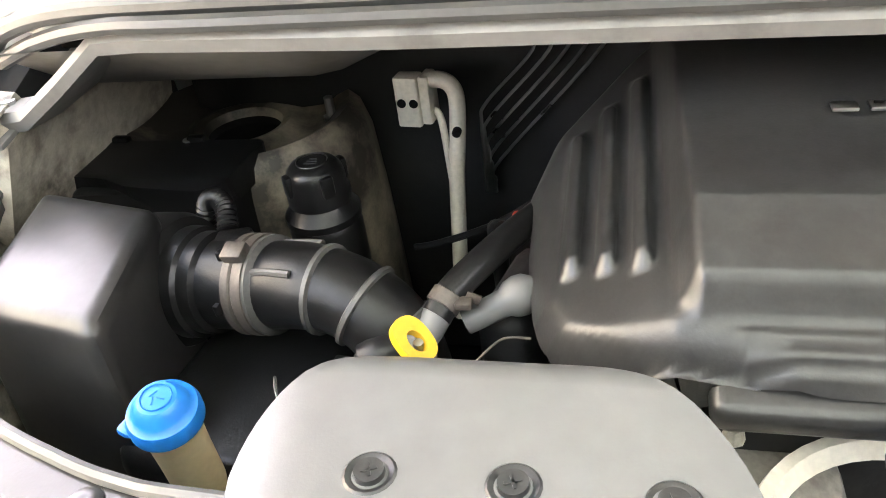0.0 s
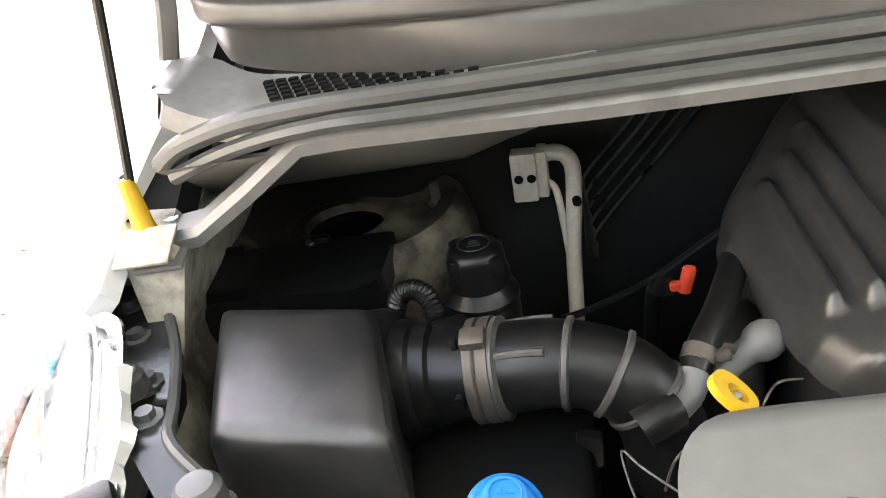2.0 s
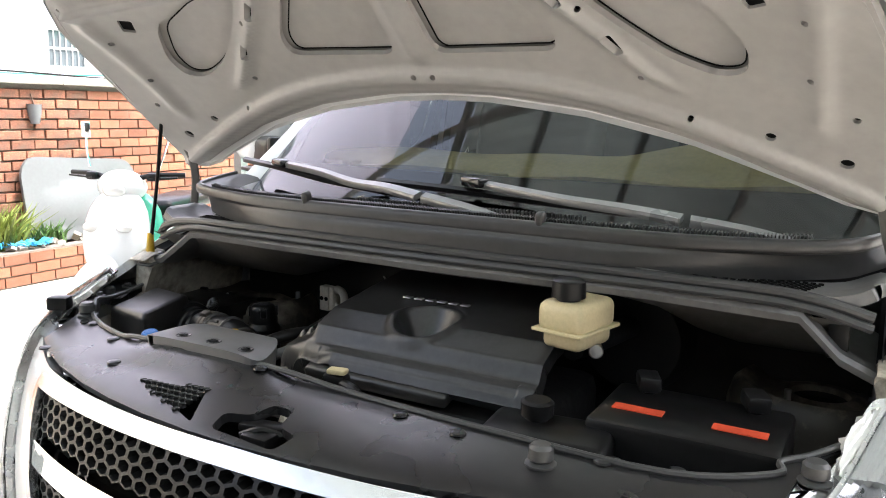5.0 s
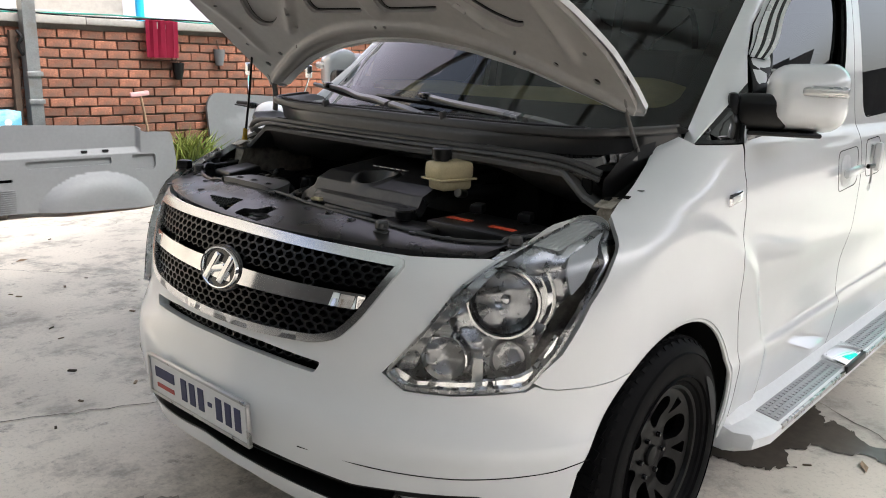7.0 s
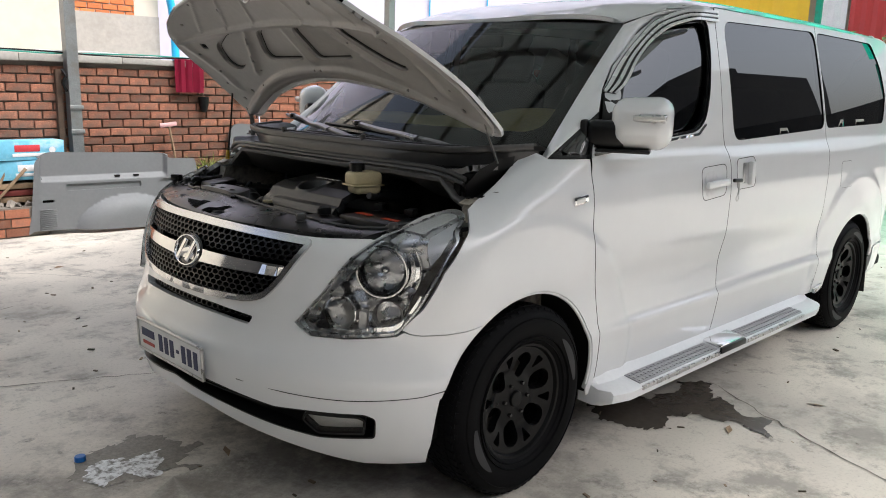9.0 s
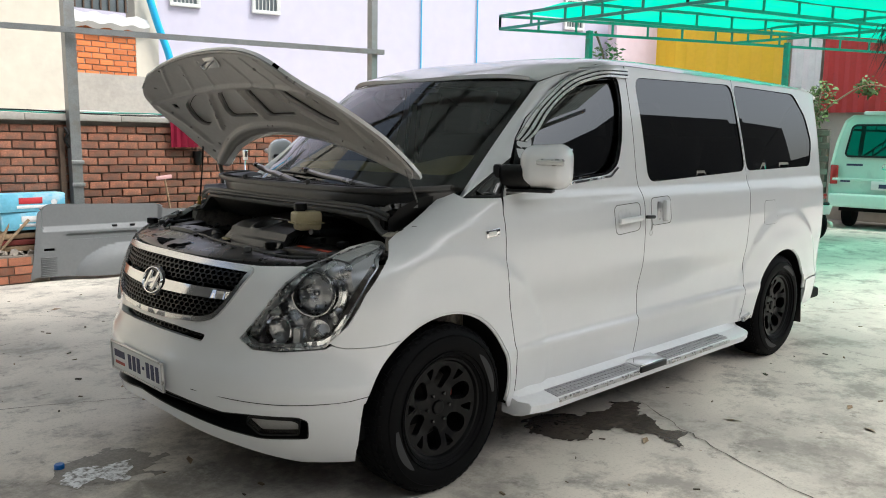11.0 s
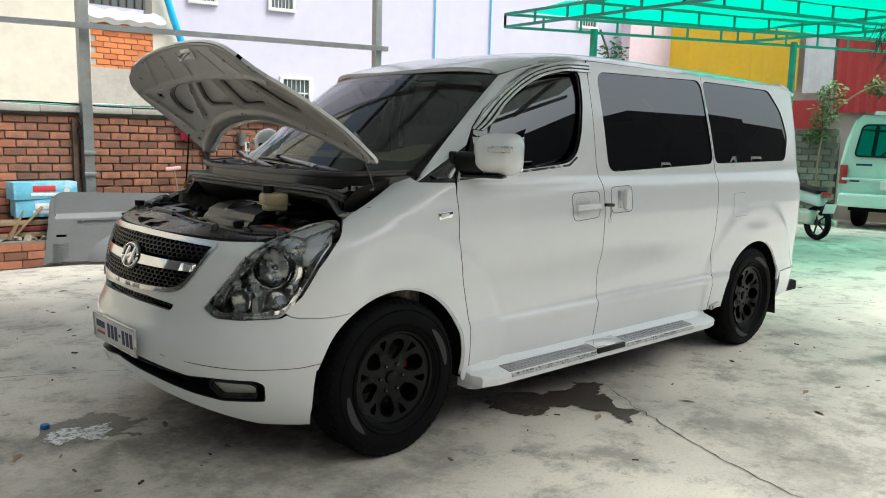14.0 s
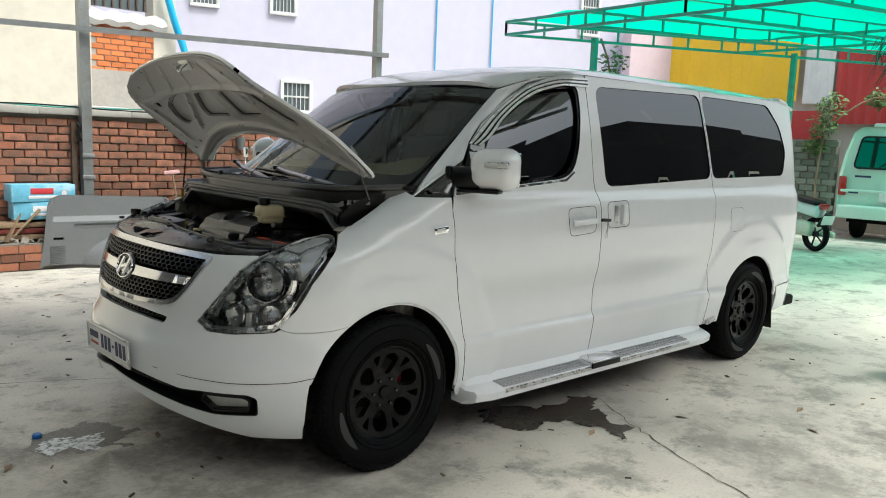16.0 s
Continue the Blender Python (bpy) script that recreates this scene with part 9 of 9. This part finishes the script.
part("floor", new_box((0.5, 0.3, 0.08), (0.08, 0, 0.32), None, 0.03), BLACK, sc)
bm = bmesh.new()
ball(bm, (-0.40, 0, 0.56), (0.46, 0.17, 0.19), Matrix.Rotation(radians(6), 3, "Y"))
part("body", bm, WHITE, sc, "rounded white rear body")
MINT_G = mat("green_panel", (0.05, 0.42, 0.26), 0.35, coat=0.5)
bm = bmesh.new()
ball(bm, (0.27, 0, 0.66), (0.10, 0.23, 0.27), Matrix.Rotation(radians(-16), 3, "Y"))
part("leg_shield", bm, MINT_G, sc, "green leg shield")
for sg in (-1, 1):
    bm = bmesh.new()
    ball(bm, (-0.36, sg * 0.13, 0.60), (0.26, 0.06, 0.12))
    part("side_panel", bm, MINT_G, sc, "green side panel")
    bm = bmesh.new()
    tube(bm, [(0.27, sg * 0.22, 1.05), (0.24, sg * 0.25, 1.16), (0.22, sg * 0.26, 1.22)], 0.006, 6)
    part("mirror_stalk", bm, CHROME, sc)
    part("mirror", new_box((0.018, 0.055, 0.095), (0.22, sg * 0.26, 1.27), None, 0.008), CHROME, sc)
    bm = bmesh.new()
    ball(bm, (0.50, sg * 0.10, 0.72), (0.03, 0.05, 0.03))
    part("indicator", bm, RIBBED, sc, "clear front indicator")
    bm = bmesh.new()
    tube(bm, [(0.22, sg * 0.36, 1.01), (0.27, sg * 0.20, 1.01), (0.30, sg * 0.10, 0.99)], 0.016, 10)
    tube(bm, [(0.29, sg * 0.34, 1.00), (0.32, sg * 0.18, 0.99)], 0.006, 6)
    box(bm, (0.06, 0.07, 0.05), (0.29, sg * 0.19, 1.0), None, 0.015)
    part("handlebar", bm, BLACK, sc, "black handlebar grip and brake lever")
part("seat", new_box((0.72, 0.30, 0.10), (-0.38, 0, 0.77), None, 0.045, 3), BLACK, sc, "black seat")

# silver slab at the yard's edge
slab = thing("silver_slab", "silver foil covered slab on two blocks", "slab", at=Matrix.Translation((4.62, -1.92, 0)) @ pose(0, 0, 0, 0, 0, -14))
FOIL = mat("wrinkled_foil", (0.62, 0.66, 0.66), 0.25, 0.7, 0.15, 14.0, bump=0.6, bump_scale=25.0)
part("slab_top", new_box((0.55, 0.6, 0.075), (0.1, -0.2, 0.185), Matrix.Rotation(radians(5), 3, "Y"), 0.015, 3), FOIL, slab)
for x in (0.0, 0.25):
    part("block", new_box((0.1, 0.3, 0.15), (x + 0.05, -0.28, 0.075), None, 0.01), CEMENT, slab)

# ---- marks on the ground ----
WET = mat("wet_concrete", (0.075, 0.065, 0.055), 0.25, 0.0, 0.2, 3.0, bump=0.1, bump_scale=60.0)
rng = random.Random(5)


def blot(name, outline, holes, material, label, z, rough=0.02, seed=1):
    pts = []
    for x, y in dense(outline, 0.010):
        k = noise.noise((x * 9, y * 9, seed)) * rough * 1.6 + noise.noise((x * 31, y * 31, seed)) * rough * 0.9 + noise.noise((x * 75, y * 75, seed)) * rough * 0.4
        pts.append((x + k, y + noise.noise((x * 10 + 5, y * 10, seed)) * rough * 1.5 + noise.noise((x * 70, y * 70 + 9, seed)) * rough * 0.4))
    ob = panel(name, patch(pts, holes, lambda u, v: np.stack([u, v, 0 * u + z], -1), 0.08, 0.001, lip=False), material)
    return tagged(ob, label, "stain", kind="structure")


blot("water_stain", [(1.70, -0.70), (1.66, -0.80), (1.70, -0.96), (1.80, -1.02), (1.92, -0.97), (2.02, -0.99), (2.06, -1.06), (2.10, -1.20), (2.02, -1.36), (2.10, -1.38), (2.24, -1.24), (2.22, -1.16), (2.34, -1.02), (2.28, -0.94), (2.42, -0.90), (2.48, -0.82), (2.40, -0.77), (2.22, -0.80), (2.08, -0.78), (1.98, -0.66), (1.84, -0.60), (1.76, -0.62)], [], WET, "dark wet stain on the concrete", 0.004, 0.045, 3)
SUDS = mat("white_spilt_powder", (0.85, 0.85, 0.85), 0.9, 0.0, 0.2, 30.0, spots=(0.20, 0.185, 0.165), spot_scale=34.0, spot_amount=0.95, spot_from=0.46)
blot("spilt_powder", [(-0.24, 0.20), (-0.22, 0.08), (-0.14, 0.12), (-0.05, 0.05), (0.02, 0.14), (0.07, 0.24), (-0.02, 0.26), (-0.08, 0.22), (-0.12, 0.28), (-0.2, 0.27)], [], SUDS, "patch of spilt white powder on the concrete", 0.004, 0.03, 9)
blot("oil_stain", [(-0.15, 0.38), (-0.26, 0.25), (-0.2, 0.04), (0.05, 0.02), (0.15, 0.2), (0.1, 0.4)], [], mat("oily_concrete", (0.25, 0.23, 0.20), 0.65, 0.0, 0.3, 4.0, grain=0.28, grain_scale=85.0, bump=0.2), "grey oily patch on the concrete", 0.002, 0.06, 13)
bm = bmesh.new()
lathe(bm, [(0.0, 0.022), (0.018, 0.022), (0.021, 0.018), (0.021, 0.0)], 20, Matrix.Translation((-0.205, 0.345, 0.0)))
tagged(part("bottle_cap", bm, BLUE), "small blue bottle cap on the concrete", "bottle cap")
CRACK = mat("crack_dark", (0.07, 0.06, 0.05), 0.95)


def crack(pts, w, seed):
    r = random.Random(seed)
    path = []
    for (ax, ay), (bx_, by_) in zip(pts, pts[1:]):
        n = max(2, int(math.hypot(bx_ - ax, by_ - ay) / 0.05))
        path += [(ax + (bx_ - ax) * i / n + r.uniform(-0.012, 0.012), ay + (by_ - ay) * i / n + r.uniform(-0.012, 0.012)) for i in range(n)]
    bm = bmesh.new()
    prev = None
    for (ax, ay), (bx_, by_) in zip(path, path[1:]):
        d = Vector((bx_ - ax, by_ - ay, 0)).normalized()
        s = Vector((-d.y, d.x, 0)) * w * r.uniform(0.3, 1)
        cur = (bm.verts.new(Vector((ax, ay, 0.0035)) + s), bm.verts.new(Vector((ax, ay, 0.0035)) - s))
        if prev:
            bm.faces.new((prev[0], cur[0], cur[1], prev[1]))
        prev = cur
    tagged(part("crack", bm, CRACK, smooth=False), "thin crack in the concrete", "crack", kind="structure")


crack([(2.50, -0.86), (2.30, -1.2), (2.12, -1.59), (2.02, -1.8), (1.92, -2.1), (1.8, -2.6)], 0.004, 1)
crack([(-1.6, 2.0), (-0.7, 1.55), (-0.127, 1.31), (0.31, 1.11), (0.7, 0.95)], 0.004, 2)
crack([(0.2, 4.1), (0.9, 3.3), (1.2, 2.9)], 0.003, 3)
crack([(0.3, -1.9), (0.5, -1.6), (0.45, -1.3)], 0.003, 4)
crack([(-0.9, 3.0), (-0.3, 2.6), (0.4, 2.75)], 0.003, 6)
crack([(5.2, -0.2), (6.5, -0.9), (8.0, -1.3)], 0.006, 7)
random.seed(21)
bm = bmesh.new()
for i in range(260):
    x, y = random.uniform(-1.2, 7), random.uniform(-3.2, 4.6)
    s = random.uniform(0.006, 0.022)
    box(bm, (s * 1.6, s * random.uniform(0.2, 0.8), s * 0.3), (x, y, s * 0.15), Euler((0, 0, random.uniform(0, 6))).to_matrix())
tagged(part("litter_bits", bm, mat("litter_bits", (0.16, 0.12, 0.08), 0.9, 0.0, 0.3, 10.0, island=0.8), smooth=False), "small leaves and grit scattered on the concrete", "litter", kind="stuff")
bm = bmesh.new()
for (x, y, a) in ((0.9, 3.66, 0.3), (0.25, 0.05, 1.2), (2.0, -1.2, 0.4), (2.6, -1.35, 2.0), (-0.4, 0.05, 1.0), (1.2, 2.4, 0.5), (3.0, -1.9, 1.0), (3.3, -1.7, 0.1)):
    p = Vector((x, y, 0.004))
    d = Vector((math.cos(a), math.sin(a), 0)) * 0.05
    s = Vector((-d.y, d.x, 0)) * 0.3
    q = [bm.verts.new(p - d), bm.verts.new(p + s + Vector((0, 0, 0.008))), bm.verts.new(p + d), bm.verts.new(p - s)]
    bm.faces.new(q)
tagged(part("dry_leaves", bm, WOOD, smooth=False), "dry fallen leaves on the concrete", "leaves", kind="stuff")
# cables along the coping
for i, (y, z, m) in enumerate(((5.50, 1.66, TEAL), (5.55, 1.665, WHITE_PL), (5.46, 1.655, BLACK))):
    bm = bmesh.new()
    tube(bm, [(x, y + 0.02 * math.sin(x * 2 + i), z + 0.012 * math.sin(x * 3.1 + i * 2)) for x in np.arange(0.2, 6.2, 0.45)], 0.008, 6, samples=4)
    tagged(part("cable", bm, m), "cable lying along the wall's coping", "cable", group="cables on the coping")

# ---- bricks of the wall, each with its own edges ----
brick_me = [mesh_of(new_box((0.200, 0.03, 0.072), (0, 0, 0), None, 0.005, 1), "brick") for _ in range(1)][0]
brick_me.materials.append(BRICK)
far_v, far_f = [], []
rng = random.Random(3)
count = 0
for r in range(18):
    z = 0.055 + r * 0.0845
    off = 0.106 * (r % 2) + rng.uniform(-0.02, 0.02)
    for c in range(43):
        x = -2.65 + off + c * 0.212
        if x > 6.45 or x < 0.2:
            continue
        y = 5.502 + rng.uniform(-0.007, 0.006)
        if 0.95 < x < 4.1 and z > 0.25 and count < 235:
            b = new("brick", brick_me)
            b.parent = brick_wall
            b.location = (x, y, z + rng.uniform(-0.003, 0.003))
            b.rotation_euler = (0, rng.uniform(-0.012, 0.012), rng.uniform(-0.015, 0.015))
            count += 1
        else:
            k = len(far_v)
            far_v += [(x + sx * 0.1, y + sy * 0.015, z + sz * 0.036) for sx in (-1, 1) for sy in (-1, 1) for sz in (-1, 1)]
            far_f += [(k, k + 1, k + 5, k + 4), (k + 2, k + 6, k + 7, k + 3), (k, k + 2, k + 3, k + 1), (k + 4, k + 5, k + 7, k + 6), (k + 1, k + 3, k + 7, k + 5), (k, k + 4, k + 6, k + 2)]
for x0, x1 in ((0.1, 1.32), (2.55, 6.4)):
    for r in range(3):
        for c in range(int((x1 - x0) / 0.212)):
            x, y, z = x0 + 0.106 + c * 0.212 + 0.05 * (r % 2), 5.062, 0.05 + r * 0.0845
            k = len(far_v)
            far_v += [(x + sx * 0.1, y + sy * 0.015, z + sz * 0.036) for sx in (-1, 1) for sy in (-1, 1) for sz in (-1, 1)]
            far_f += [(k, k + 1, k + 5, k + 4), (k + 2, k + 6, k + 7, k + 3), (k, k + 2, k + 3, k + 1), (k + 4, k + 5, k + 7, k + 6), (k + 1, k + 3, k + 7, k + 5), (k, k + 4, k + 6, k + 2)]
me = bpy.data.meshes.new("bricks")
me.from_pydata(far_v, [], far_f)
me.update()
me.materials.append(BRICK_FAR)
rest = new("bricks", me)
rest.parent = brick_wall
rest["kind"] = "stuff"
